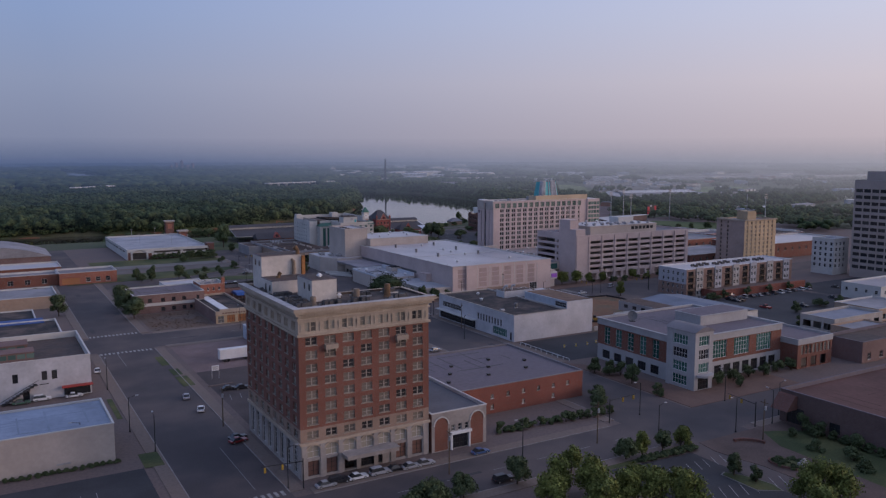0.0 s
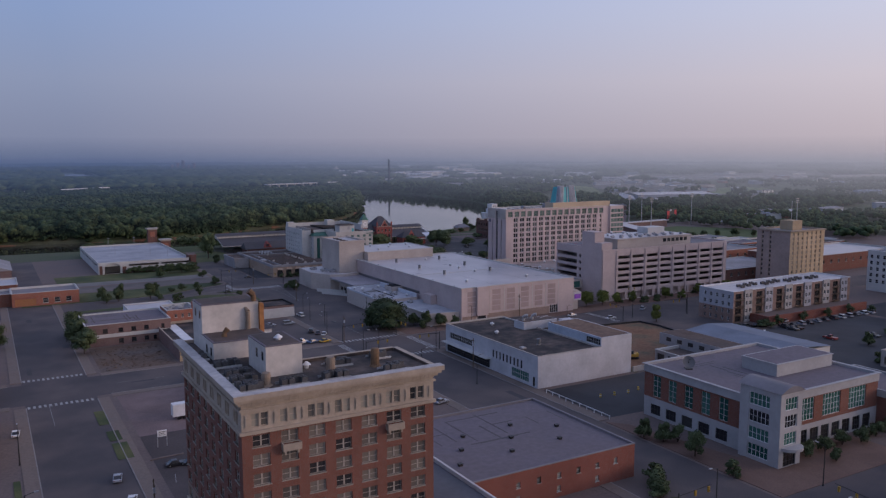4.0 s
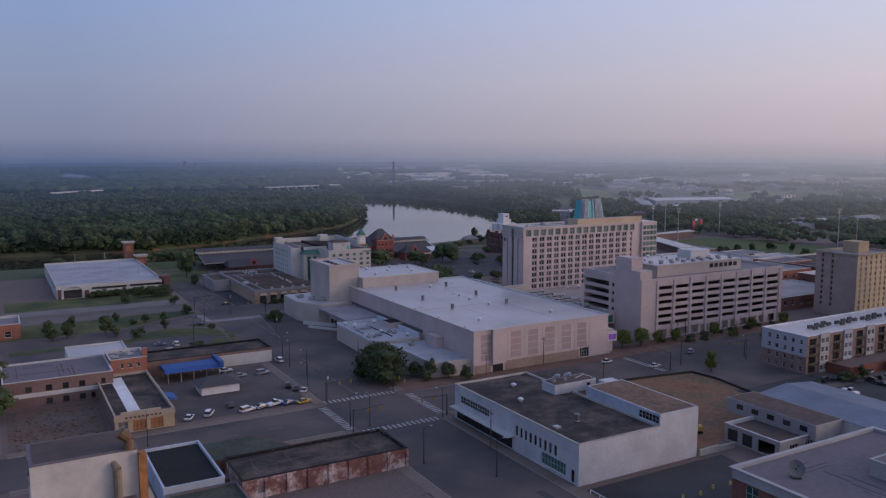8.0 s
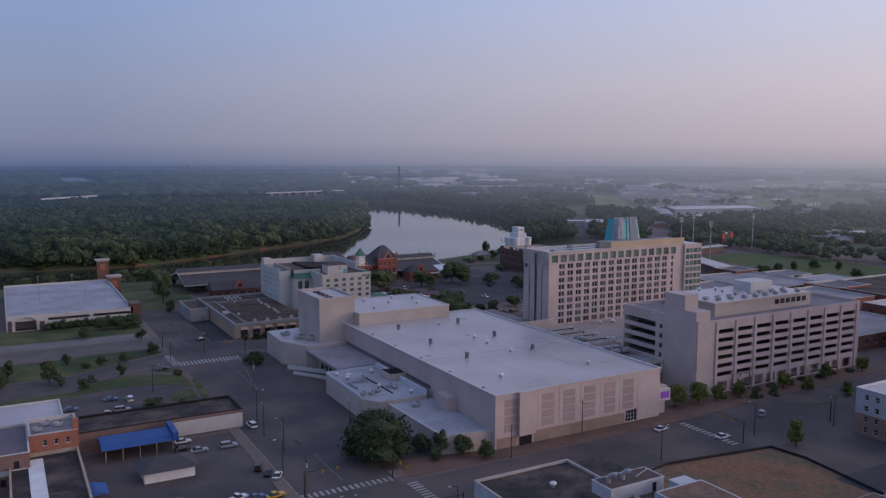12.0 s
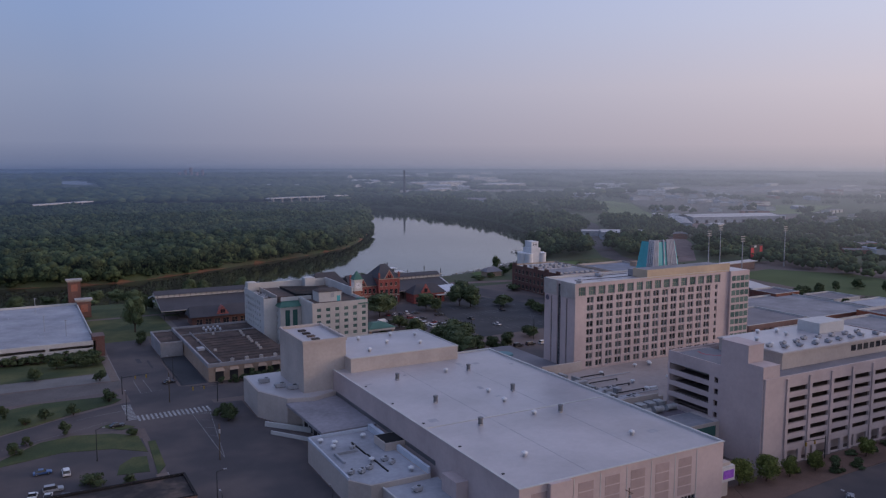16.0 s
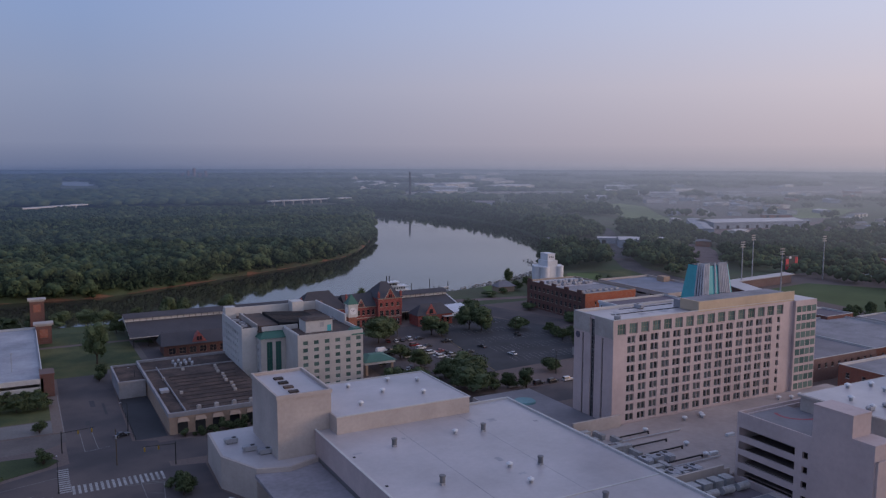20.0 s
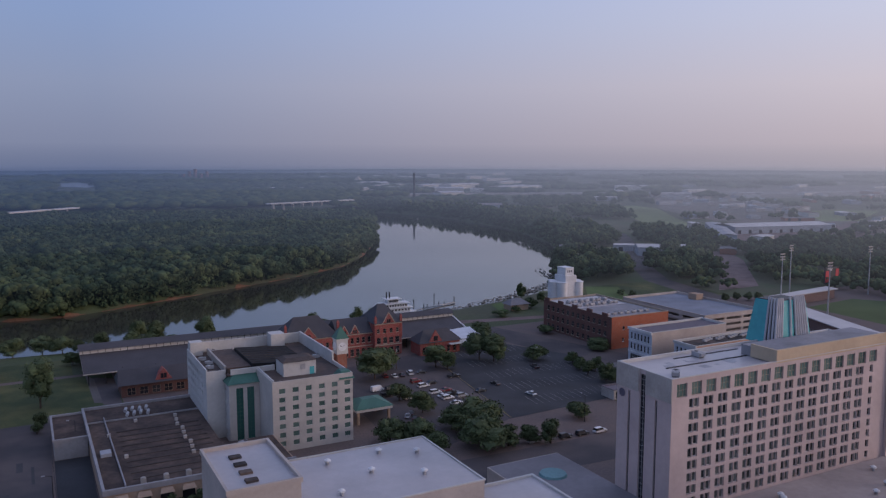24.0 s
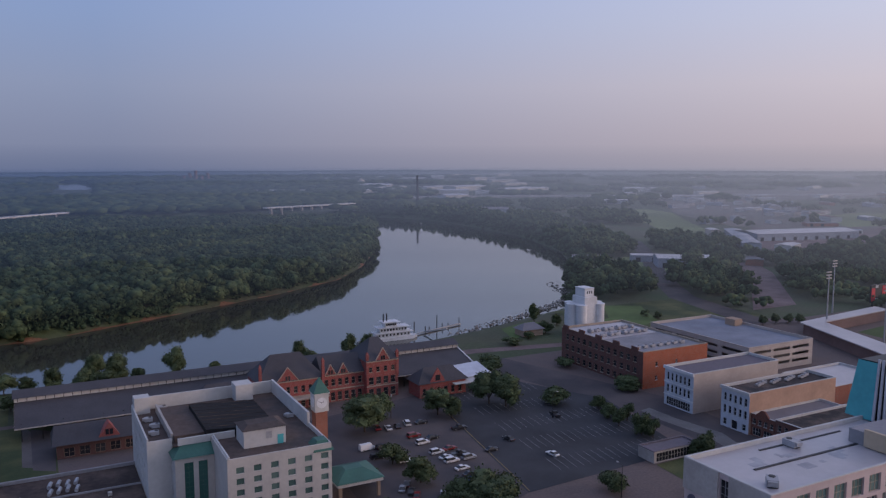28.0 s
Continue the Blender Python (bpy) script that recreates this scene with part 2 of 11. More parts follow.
RUST = mat("rusted_metal", (0.145, 0.088, 0.05), 0.8, 0.25, 2.0, 0.3, 0.6)
BLUE = mat("blue_awning", (0.025, 0.075, 0.24), 0.6, 0.06, 2.0, 0.12, 0.3)
TEAL = mat("teal_panel", (0.075, 0.35, 0.37), 0.45, 0.08, 1.0, 0.12, 0.2)
GREEN_ROOF = mat("green_metal_roof", (0.045, 0.125, 0.095), 0.5, 0.08, 1.5, 0.12, 0.2)
WOOD = mat("weathered_wood", (0.11, 0.08, 0.055), 0.9, 0.2, 3.0, 0.2, 0.4)
GLASS = glass_mat("window_glass", (0.018, 0.02, 0.025), (0.22, 0.21, 0.19), 0.25)
GLASS_DARK = glass_mat("dark_window_glass", (0.022, 0.023, 0.027), (0.05, 0.05, 0.05), 0.3)
GLASS_TEAL = glass_mat("green_window_glass", (0.02, 0.07, 0.06), (0.05, 0.13, 0.11), 0.5)
GLASS_HOTEL = glass_mat("hotel_window_glass", (0.028, 0.032, 0.032), (0.12, 0.13, 0.12), 0.4)
GLASS_SAGE = glass_mat("sage_window_glass", (0.07, 0.12, 0.105), (0.13, 0.19, 0.165), 0.5)
SHUTTER = glass_mat("brown_shutter", (0.10, 0.05, 0.04), (0.15, 0.075, 0.055), 0.5, 0.7)
GLASS_TOWER = glass_mat("tower_window_glass", (0.035, 0.033, 0.034), (0.175, 0.15, 0.125), 0.6)
GLASS_BLIND = glass_mat("window_glass_with_blinds", (0.03, 0.03, 0.032), (0.30, 0.27, 0.22), 0.62)
VOID = mat("dim_interior", (0.2, 0.185, 0.175), 0.95)
BARK = mat("bark", (0.07, 0.05, 0.035), 0.95, 0.25, 5.0, 0.2, 0.5)
LEAF_DARK = mat("dense_dark_leaves", (0.032, 0.048, 0.022), 0.8, 0.2, 0.9, 0.25, 0.06, island=0.3, spec=0.2)
LEAF = mat("leaves", (0.068, 0.090, 0.042), 0.8, 0.2, 0.9, 0.25, 0.06, island=0.3, spec=0.2)
LEAF_LIGHT = mat("light_leaves", (0.115, 0.135, 0.036), 0.8, 0.2, 0.9, 0.2, 0.06, island=0.4, spec=0.2)
LEAF_FAR = mat("woodland_leaves", (0.043, 0.066, 0.033), 0.9, 0.42, 0.075, 0.3, 0.017, island=0.3, spec=0.1, tint=(0.056, 0.073, 0.031))

# ---- building blocks ----


class Shape:
    """Collects faces of one mesh."""

    def __init__(self):
        self.v, self.f, self.m = [], [], []

    def face(self, pts, m=0):
        i = len(self.v)
        self.v.extend(tuple(p) for p in pts)
        self.f.append(tuple(range(i, i + len(pts))))
        self.m.append(m)
        return self

    def box(self, x0, x1, y0, y1, z0, z1, m=0, bottom=True):
        i = len(self.v)
        self.v.extend([(x0, y0, z0), (x1, y0, z0), (x1, y1, z0), (x0, y1, z0), (x0, y0, z1), (x1, y0, z1), (x1, y1, z1), (x0, y1, z1)])
        fs = [(4, 5, 6, 7), (0, 1, 5, 4), (1, 2, 6, 5), (2, 3, 7, 6), (3, 0, 4, 7)] + ([(3, 2, 1, 0)] if bottom else [])
        self.f.extend(tuple(i + k for k in q) for q in fs)
        self.m.extend([m] * len(fs))
        return self

    def prism(self, poly, z0, z1, m=0, top=None):
        """An upright prism over a counter-clockwise polygon; top: another polygon for a taper."""
        top = top or poly
        n, i = len(poly), len(self.v)
        self.v.extend([(x, y, z0) for x, y in poly] + [(x, y, z1) for x, y in top])
        for k in range(n):
            j = (k + 1) % n
            self.f.append((i + k, i + j, i + n + j, i + n + k))
        self.f.append(tuple(i + n + k for k in range(n)))
        self.f.append(tuple(i + k for k in reversed(range(n))))
        self.m.extend([m] * (n + 2))
        return self

    def rod(self, x, y, z0, z1, r0, r1=None, n=8, m=0):
        r1 = r0 if r1 is None else r1
        a = [(math.cos(2 * math.pi * k / n), math.sin(2 * math.pi * k / n)) for k in range(n)]
        return self.prism([(x + r0 * c, y + r0 * s) for c, s in a], z0, z1, m, [(x + r1 * c, y + r1 * s) for c, s in a])

    def tube(self, p, q, r0, r1=None, n=6, m=0):
        p, q = Vector(p), Vector(q)
        r1 = r0 if r1 is None else r1
        d = (q - p).normalized()
        s = d.orthogonal().normalized()
        w = d.cross(s)
        i = len(self.v)
        for c, r in ((p, r0), (q, r1)):
            for k in range(n):
                ang = 2 * math.pi * k / n
                self.v.append(tuple(c + r * (math.cos(ang) * s + math.sin(ang) * w)))
        for k in range(n):
            j = (k + 1) % n
            self.f.append((i + k, i + j, i + n + j, i + n + k))
        self.f.append(tuple(i + n + k for k in range(n)))
        self.f.append(tuple(i + k for k in reversed(range(n))))
        self.m.extend([m] * (n + 2))
        return self

    def mesh(self, name, mats):
        me = bpy.data.meshes.new(name)
        me.from_pydata(self.v, [], self.f)
        for mt in mats:
            me.materials.append(mt)
        if len(mats) > 1:
            me.polygons.foreach_set("material_index", self.m)
        me.update()
        return me


def thing(name, label, category, x=0, y=0, z=0, group="", kind="", rz=0):
    ob = new(name)
    ob.empty_display_size = 0.5
    ob.matrix_basis = pose(x, y, z, 0, 0, rz)
    return tagged(ob, label, category, group, kind)


def part(name, shape, material, parent, label="", at=None, local=False):
    """One mesh under a thing or a part. Coordinates are the world's, or the parent's own with local."""
    mats = material if isinstance(material, (list, tuple)) else [material]
    me = shape if isinstance(shape, bpy.types.Mesh) else shape.mesh(name, mats)
    ob = new(name, me)
    if parent:
        ob.parent = parent
        if not local:
            top = parent.matrix_basis if not parent.parent else parent.parent.matrix_basis @ parent.matrix_parent_inverse @ parent.matrix_basis
            ob.matrix_parent_inverse = top.inverted()
    if at is not None:
        ob.matrix_basis = at
    if label:
        ob["label"] = label
    return ob


def single(name, shape, material, label, category, group="", kind=""):
    """A thing that is one mesh."""
    return tagged(part(name, shape, material, None), label, category, group, kind)


WINS = {}
NEAR = ("office_tower", "civic_building", "annex", "store_building", "railway_station", "station_wing", "parts_shop", "warehouse", "low_office")


def window_meshes(w, h, style, frame_mat, pane_mat):
    """Frame and pane of one window, shared by all alike: x along the wall, y inwards, z up, from the lower left corner."""
    key = (round(w, 2), round(h, 2), style, frame_mat.name, pane_mat.name)
    if key not in WINS:
        b = 0.09 if w > 0.7 else 0.06
        s = Shape()
        # one closed ring of four members
        for y in (0, 0.12):
            s.v.extend([(0, y, 0), (w, y, 0), (w, y, h), (0, y, h), (b, y, b), (w - b, y, b), (w - b, y, h - b), (b, y, h - b)])
        for k in range(4):
            j = (k + 1) % 4
            s.f.extend([(k, j, 4 + j, 4 + k), (8 + k, 12 + k, 12 + j, 8 + j), (k, 8 + k, 8 + j, j), (4 + k, 4 + j, 12 + j, 12 + k)])
            s.m.extend([0] * 4)
        if "sash" in style:
            s.box(b, w - b, 0.02, 0.1, h * 0.5 - 0.04, h * 0.5 + 0.04)
        if "pair" in style:
            s.box(w / 2 - 0.12, w / 2 + 0.12, -0.02, 0.12, b, h - b)
        if "grid" in style:
            n = max(2, round(w / 1.2))
            for k in range(1, n):
                s.box(w * k / n - 0.04, w * k / n + 0.04, 0.0, 0.1, b, h - b)
            n = max(2, round(h / 1.3))
            for k in range(1, n):
                s.box(b, w - b, 0.02, 0.08, h * k / n - 0.035, h * k / n + 0.035)
        if "sill" in style:
            s.box(-0.1, w + 0.1, -0.35, 0.02, -0.14, 0.0)
        if "hood" in style:
            s.box(-0.12, w + 0.12, -0.33, 0.02, h, h + 0.28)
        p = Shape().face([(b * 0.5, 0.07, b * 0.5), (w - b * 0.5, 0.07, b * 0.5), (w - b * 0.5, 0.07, h - b * 0.5), (b * 0.5, 0.07, h - b * 0.5)])
        both = Shape()
        both.v, both.f, both.m = list(s.v), list(s.f), [0] * len(s.f)
        both.face(p.v, 1)
        WINS[key] = s.mesh("window", [frame_mat]), p.mesh("pane", [pane_mat]), both.mesh("window", [frame_mat, pane_mat])
    return WINS[key]


def window(parent, m, w, h, style, frame_mat, pane_mat):
    fm, pm, both = window_meshes(w, h, style, frame_mat, pane_mat)
    if not parent.name.startswith(NEAR):
        return part("window", both, None, parent, at=m)
    ob = part("window", fm, None, parent, at=m)
    part("pane", pm, None, ob, local=True)
    return ob


def wall(parent, name, side, x0, x1, y0, y1, z0, z1, material, specs=(), depth=0.22, frame_mat=None, pane_mat=None, label=""):
    """One outer wall of the box, with real openings and their windows. side: s, w, n, e.
    A spec: (u, v, w, h, columns, rows, step, rise, style[, frame, pane]); u from the wall's left end as seen from outside, v from z0."""
    o, u, rz = {"s": (Vector((x0, y0, z0)), Vector((1, 0, 0)), 0), "w": (Vector((x0, y1, z0)), Vector((0, -1, 0)), -90), "n": (Vector((x1, y1, z0)), Vector((-1, 0, 0)), 180), "e": (Vector((x1, y0, z0)), Vector((0, 1, 0)), 90)}[side]
    inward = Vector((-u.y, u.x, 0))
    length, h = (x1 - x0 if side in "sn" else y1 - y0), z1 - z0
    holes, kinds = [], []
    for sp in specs:
        for i in range(sp[4]):
            for j in range(sp[5]):
                a, b = sp[0] + i * sp[6], sp[1] + j * sp[7]
                holes.append((a, a + sp[2], b, b + sp[3]))
                kinds.append(sp)
    us = sorted({0.0, length, *(round(v, 4) for q in holes for v in q[:2])})
    vs = sorted({0.0, h, *(round(v, 4) for q in holes for v in q[2:])})
    s = Shape()

    def P(a, b, c=0.0):
        return o + u * a + inward * c + Vector((0, 0, b))

    for j in range(len(vs) - 1):
        vm, run = (vs[j] + vs[j + 1]) / 2, None
        row = [q for q in holes if q[2] < vm < q[3]]
        for i in range(len(us)):
            solid = i < len(us) - 1 and not any(q[0] < (us[i] + us[i + 1]) / 2 < q[1] for q in row)
            if solid and run is None:
                run = us[i]
            if not solid and run is not None:
                s.face([P(run, vs[j]), P(us[i], vs[j]), P(us[i], vs[j + 1]), P(run, vs[j + 1])])
                run = None
    for a0, a1, b0, b1 in holes:
        s.face([P(a0, b0), P(a1, b0), P(a1, b0, depth + 0.12), P(a0, b0, depth + 0.12)])
        s.face([P(a0, b1, depth + 0.12), P(a1, b1, depth + 0.12), P(a1, b1), P(a0, b1)])
        s.face([P(a0, b0), P(a0, b0, depth + 0.12), P(a0, b1, depth + 0.12), P(a0, b1)])
        s.face([P(a1, b0, depth + 0.12), P(a1, b0), P(a1, b1), P(a1, b1, depth + 0.12)])
    # the wall's inner face and its top
    s.face([P(0, 0, 0.4), P(0, h, 0.4), P(length, h, 0.4), P(length, 0, 0.4)]) if not holes else None
    s.face([P(0, h), P(length, h), P(length, h, 0.4), P(0, h, 0.4)])
    w = part(name, s, material, parent, label)
    for (a0, a1, b0, b1), sp in zip(holes, kinds):
        if sp[8] == "open":
            continue
        fm = sp[9] if len(sp) > 9 else (frame_mat or OFFWHITE)
        pm = sp[10] if len(sp) > 10 else (pane_mat or GLASS)
        p = P(a0, b0, depth)
        window(parent, pose(p.x, p.y, p.z, 0, 0, rz), a1 - a0, b1 - b0, sp[8], fm, pm)
    return w


def roof_on(parent, x0, x1, y0, y1, z, material, parapet=0.7, coping=None, t=0.35, overhang=0.12):
    """A flat roof at z with a parapet and coping round it."""
    part("roof", Shape().box(x0 + 0.41, x1 - 0.41, y0 + 0.41, y1 - 0.41, z - 0.5, z), material, parent)
    top, q = z + parapet, overhang
    if parapet > 0.05:
        s = Shape()
        s.box(x0 - q, x1 + q, y0 - q, y0 + t, top, top + 0.18).box(x0 - q, x1 + q, y1 - t, y1 + q, top, top + 0.18)
        s.box(x0 - q, x0 + t, y0 + t, y1 - t, top, top + 0.18).box(x1 - t, x1 + q, y0 + t, y1 - t, top, top + 0.18)
        part("coping", s, coping or OFFWHITE, parent)
        s = Shape()
        g = 0.405
        s.face([(x0 + g, y0 + g, z), (x0 + g, y0 + g, top), (x1 - g, y0 + g, top), (x1 - g, y0 + g, z)])
        s.face([(x0 + g, y1 - g, z), (x1 - g, y1 - g, z), (x1 - g, y1 - g, top), (x0 + g, y1 - g, top)])
        s.face([(x0 + g, y0 + g, z), (x0 + g, y1 - g, z), (x0 + g, y1 - g, top), (x0 + g, y0 + g, top)])
        s.face([(x1 - g, y0 + g, z), (x1 - g, y0 + g, top), (x1 - g, y1 - g, top), (x1 - g, y1 - g, z)])
        part("parapet_lining", s, coping or OFFWHITE, parent)


def box_building(parent, x0, x1, y0, y1, z1, walls, roof, south=(), west=(), z0=0.0, parapet=0.7, coping=None, frame_mat=None, pane_mat=None, depth=0.22, tag=""):
    """Four walls with openings to the south and west, and a flat roof."""
    for side, nm, sp in (("s", "south_wall", south), ("w", "west_wall", west), ("n", "north_wall", ()), ("e", "east_wall", ())):
        m = walls.get(side, walls["s"]) if isinstance(walls, dict) else walls
        wall(parent, nm, side, x0, x1, y0, y1, z0, z1, m, sp, depth, frame_mat, pane_mat)
    roof_on(parent, x0, x1, y0, y1, z1 - parapet, roof, parapet, coping)
    return parent


def house(name, label, x0, x1, y0, y1, z1, walls, roof, category="building", **kw):
    t = thing(name, label, category, x0, y0, 0)
    return box_building(t, x0, x1, y0, y1, z1, walls, roof, **kw)


def arch(s, x, y, z, w, h, n=10, m=0, depth=0.0, axis="x"):
    """A round-headed flat panel, standing on z."""
    r = w / 2
    pts = [(-r, 0), (r, 0)] + [(r * math.cos(math.pi * k / n), h - r + r * math.sin(math.pi * k / n)) for k in range(n + 1)]
    s.face([(x + p, y, z + q) if axis == "x" else (x, y - p, z + q) for p, q in pts], m)


def sheet(name, pts, z, material, label, category, kind="structure", thick=0.0):
    """A flat piece of ground; thick raises it as a kerbed slab."""
    s = Shape()
    if thick:
        s.prism(pts, z - 0.3, z)
    else:
        s.face([(x, y, z) for x, y in pts])
    return single(name, s, material, label, category, kind=kind)


def rect(x0, x1, y0, y1):
    return [(x0, y0), (x1, y0), (x1, y1), (x0, y1)]


def big_mesh(name, verts, tris, material):
    me = bpy.data.meshes.new(name)
    me.vertices.add(len(verts))
    me.vertices.foreach_set("co", np.ascontiguousarray(verts, np.float32).ravel())
    n, k = tris.shape
    me.loops.add(n * k)
    me.loops.foreach_set("vertex_index", np.ascontiguousarray(tris, np.int32).ravel())
    me.polygons.add(n)
    me.polygons.foreach_set("loop_start", np.arange(0, n * k, k, dtype=np.int32))
    me.materials.append(material)
    me.update(calc_edges=True)
    return me


def ico(sub):
    bm = bmesh.new()
    bmesh.ops.create_icosphere(bm, subdivisions=sub, radius=1.0)
    v = np.array([w.co[:] for w in bm.verts])
    f = np.array([[w.index for w in q.verts] for q in bm.faces])
    bm.free()
    return v, f


ICO1, ICO2 = ico(1), ico(2)
RNG = np.random.default_rng(7)


def lumpy(base, amount, rng):
    v = base.copy()
    k = 1 + amount * rng.standard_normal(len(v))
    return v * k[:, None]

# ---- ground, river, streets ----
NEAR_BANK = [(-3000, 900), (-600, 770), (0, 737), (167, 724), (237, 717), (327, 719), (406, 740), (483, 769), (518, 790), (562, 854), (632, 940), (677, 1018), (728, 1160), (748, 1340), (742, 1480), (690, 1590), (560, 1655), (380, 1700), (0, 1780), (-3000, 1990)]
FAR_BANK = [(-3000, 1760), (0, 1570), (330, 1500), (520, 1440), (596, 1380), (604, 1330), (568, 1257), (530, 1170), (497, 1096), (450, 1010), (406, 949), (345, 904), (258, 855), (192, 820), (165, 814), (0, 835), (-600, 870), (-3000, 1010)]
RIVER = np.array(NEAR_BANK + FAR_BANK, float)
WATER_Z = -8.0


def river_distance(px, py):
    """Metres to the river's edge, negative on the water."""
    p = np.stack([px, py], -1).reshape(-1, 2)
    d = np.full(len(p), 1e9)
    inside = np.zeros(len(p), bool)
    for a, b in zip(RIVER, np.roll(RIVER, -1, 0)):
        ab = b - a
        k = np.clip(((p - a) @ ab) / (ab @ ab), 0, 1)
        d = np.minimum(d, np.linalg.norm(p - a - k[:, None] * ab, axis=1))
        cross = (a[1] > p[:, 1]) != (b[1] > p[:, 1])
        xs = a[0] + (p[:, 1] - a[1]) / (b[1] - a[1] + 1e-12) * ab[0]
        inside ^= cross & (p[:, 0] < xs)
    return np.where(inside, -d, d).reshape(px.shape)


def ground_height(px, py):
    d = river_distance(px, py)
    # the town bank falls away gently, the wooded one steeply
    wide = np.where((py < 800) & (px < 520) & (px > -200), 52.0, 17.0)
    k = np.clip((d + 5) / wide, 0, 1)
    z = (WATER_Z - 3) + (3 - WATER_Z) * k * k * (3 - 2 * k)
    return np.where(d > wide - 5, 0.0, z) - 0.02


def make_ground():
    xs = np.concatenate([np.linspace(-4900, -700, 12), np.linspace(-600, 60, 23), np.arange(66, 820, 6.0), np.linspace(830, 5200, 26)])
    ys = np.concatenate([np.linspace(-2500, 560, 14), np.arange(600, 1100, 5.0), np.arange(1110, 1760, 10.0), np.linspace(1800, 5300, 16)])
    gx, gy = np.meshgrid(xs, ys, indexing="ij")
    z = ground_height(gx, gy)
    v = np.stack([gx, gy, z], -1).reshape(-1, 3)
    ny = len(ys)
    i, j = np.meshgrid(np.arange(len(xs) - 1), np.arange(ny - 1), indexing="ij")
    q = np.stack([i * ny + j, (i + 1) * ny + j, (i + 1) * ny + j + 1, i * ny + j + 1], -1).reshape(-1, 4)
    tagged(new("ground", big_mesh("ground", v, q, GROUND)), "wide flat ground of earth and dry grass", "ground", kind="structure")


make_ground()
WATER = mat("river_water", (0.045, 0.045, 0.035), 0.05, 0.05, 0.2, 0.1, 0.01, spec=1.0)
wt = WATER.node_tree
bump = wt.nodes.new("ShaderNodeBump")
bump.inputs["Strength"].default_value, bump.inputs["Distance"].default_value = 0.05, 0.08
wav = wt.nodes.new("ShaderNodeTexNoise")
wav.inputs["Scale"].default_value = 0.35
wt.links.new(next(n for n in wt.nodes if n.type == "NEW_GEOMETRY").outputs["Position"], wav.inputs["Vector"])
wt.links.new(wav.outputs["Fac"], bump.inputs["Height"])
wt.links.new(bump.outputs[0], wt.nodes["Principled BSDF"].inputs["Normal"])
s = Shape().face([(-3000, 690, WATER_Z), (800, 690, WATER_Z), (800, 2020, WATER_Z), (-3000, 2020, WATER_Z)])
single("river", s, WATER, "calm wide river reflecting the dusk sky", "river", kind="structure")

# town paving under everything, then roads, then raised walks
sheet("town_paving", rect(-260, 700, -60, 640), 0.0, CONCRETE, "worn pale town paving and bare lots", "pavement")
RD = 0.03
for nm, pts in {
    "court_road": rect(34, 53, -60, 640),
    "front_road": rect(-260, 720, 133, 150),
    "cross_road": rect(-260, 300, 299, 322),
    "river_road": [(142, -60), (167, -60), (167, 491), (160, 494), (160.5, 530), (162, 580), (143, 580), (142, 500)],
}.items():
    sheet("road", pts, RD + 0.004 * (nm != "court_road") + 0.004 * (nm == "river_road"), ASPHALT, "grey asphalt town street", "road")
sheet("road", [(230, 299.6), (249, 297), (266.8, 294.6), (268.4, 284), (264, 257), (320, 232), (420, 200), (700, 120), (700, 150), (420, 226), (330, 262), (310, 330), (300, 336), (262, 322)], RD + 0.012, ASPHALT, "grey asphalt street curving past a cleared lot", "road")
sheet("road", [(300, 303), (720, 303), (720, 325), (300, 325)], RD + 0.016, ASPHALT, "grey asphalt town street", "road")
sheet("road", [(-60, 430), (60, 440), (103, 444.5), (113, 453.6), (125, 455.3), (142, 452), (142, 483), (118.4, 472.6), (102.7, 463.5), (60, 462), (-60, 450)], RD + 0.012, ASPHALT, "grey asphalt side street curving to the crossing", "road")
sheet("road", [(-60, 497), (102.5, 512), (142.5, 511.5), (142.5, 503), (136.5, 498), (102.6, 496), (60, 494)], RD + 0.013, WALKWAY, "pale paved lane beside the lawn", "road")
sheet("road", [(167, 472), (400, 462), (400, 482), (167, 489)], RD + 0.014, ASPHALT, "grey asphalt street past the hotels", "road")
sheet("road", [(372, 482), (392, 482), (396, 560), (372, 640), (352, 640), (372, 556)], RD + 0.018, ASPHALT, "grey asphalt street by the warehouses", "road")
sheet("parking_lot", rect(100, 141, 328, 378), RD, ASPHALT, "cracked asphalt parking lot beside the street", "parking lot")
sheet("parking_lot", rect(58, 102, 198, 296), RD, GRAVEL, "gravel and broken asphalt lot", "parking lot")
sheet("parking_lot", rect(58, 140, 395, 443), RD, ASPHALT, "asphalt parking lot with parked cars", "parking lot")
sheet("parking_lot", [(300, 511), (362, 515), (374, 570), (352, 615), (316, 608)], RD + 0.03, ASPHALT_DARK, "large dark asphalt parking lot with painted bays", "parking lot")
sheet("parking_lot", [(254, 492), (300, 511), (316, 608), (262, 596)], RD + 0.02, ASPHALT, "asphalt parking lot full of cars", "parking lot")
sheet("parking_lot", [(108, 60), (149.5, 60), (149.5, 112.6), (148.2, 117.6), (147, 124), (144.8, 126.2), (118, 128.2)], RD, ASPHALT_DARK, "dark asphalt parking lot with painted bays", "parking lot")
sheet("parking_lot", [(171, 207), (210, 205), (215, 236), (171, 236)], RD, ASPHALT_DARK, "dark asphalt yard behind a white building", "parking lot")
sheet("bare_lot", [(208.6, 236), (224, 243.6), (246, 252.4), (262, 257.6), (266.5, 284), (265.5, 293.5), (249, 296), (232, 298.3), (208.6, 294.4)], RD + 0.01, EARTH, "cleared lot of bare reddish earth", "ground")
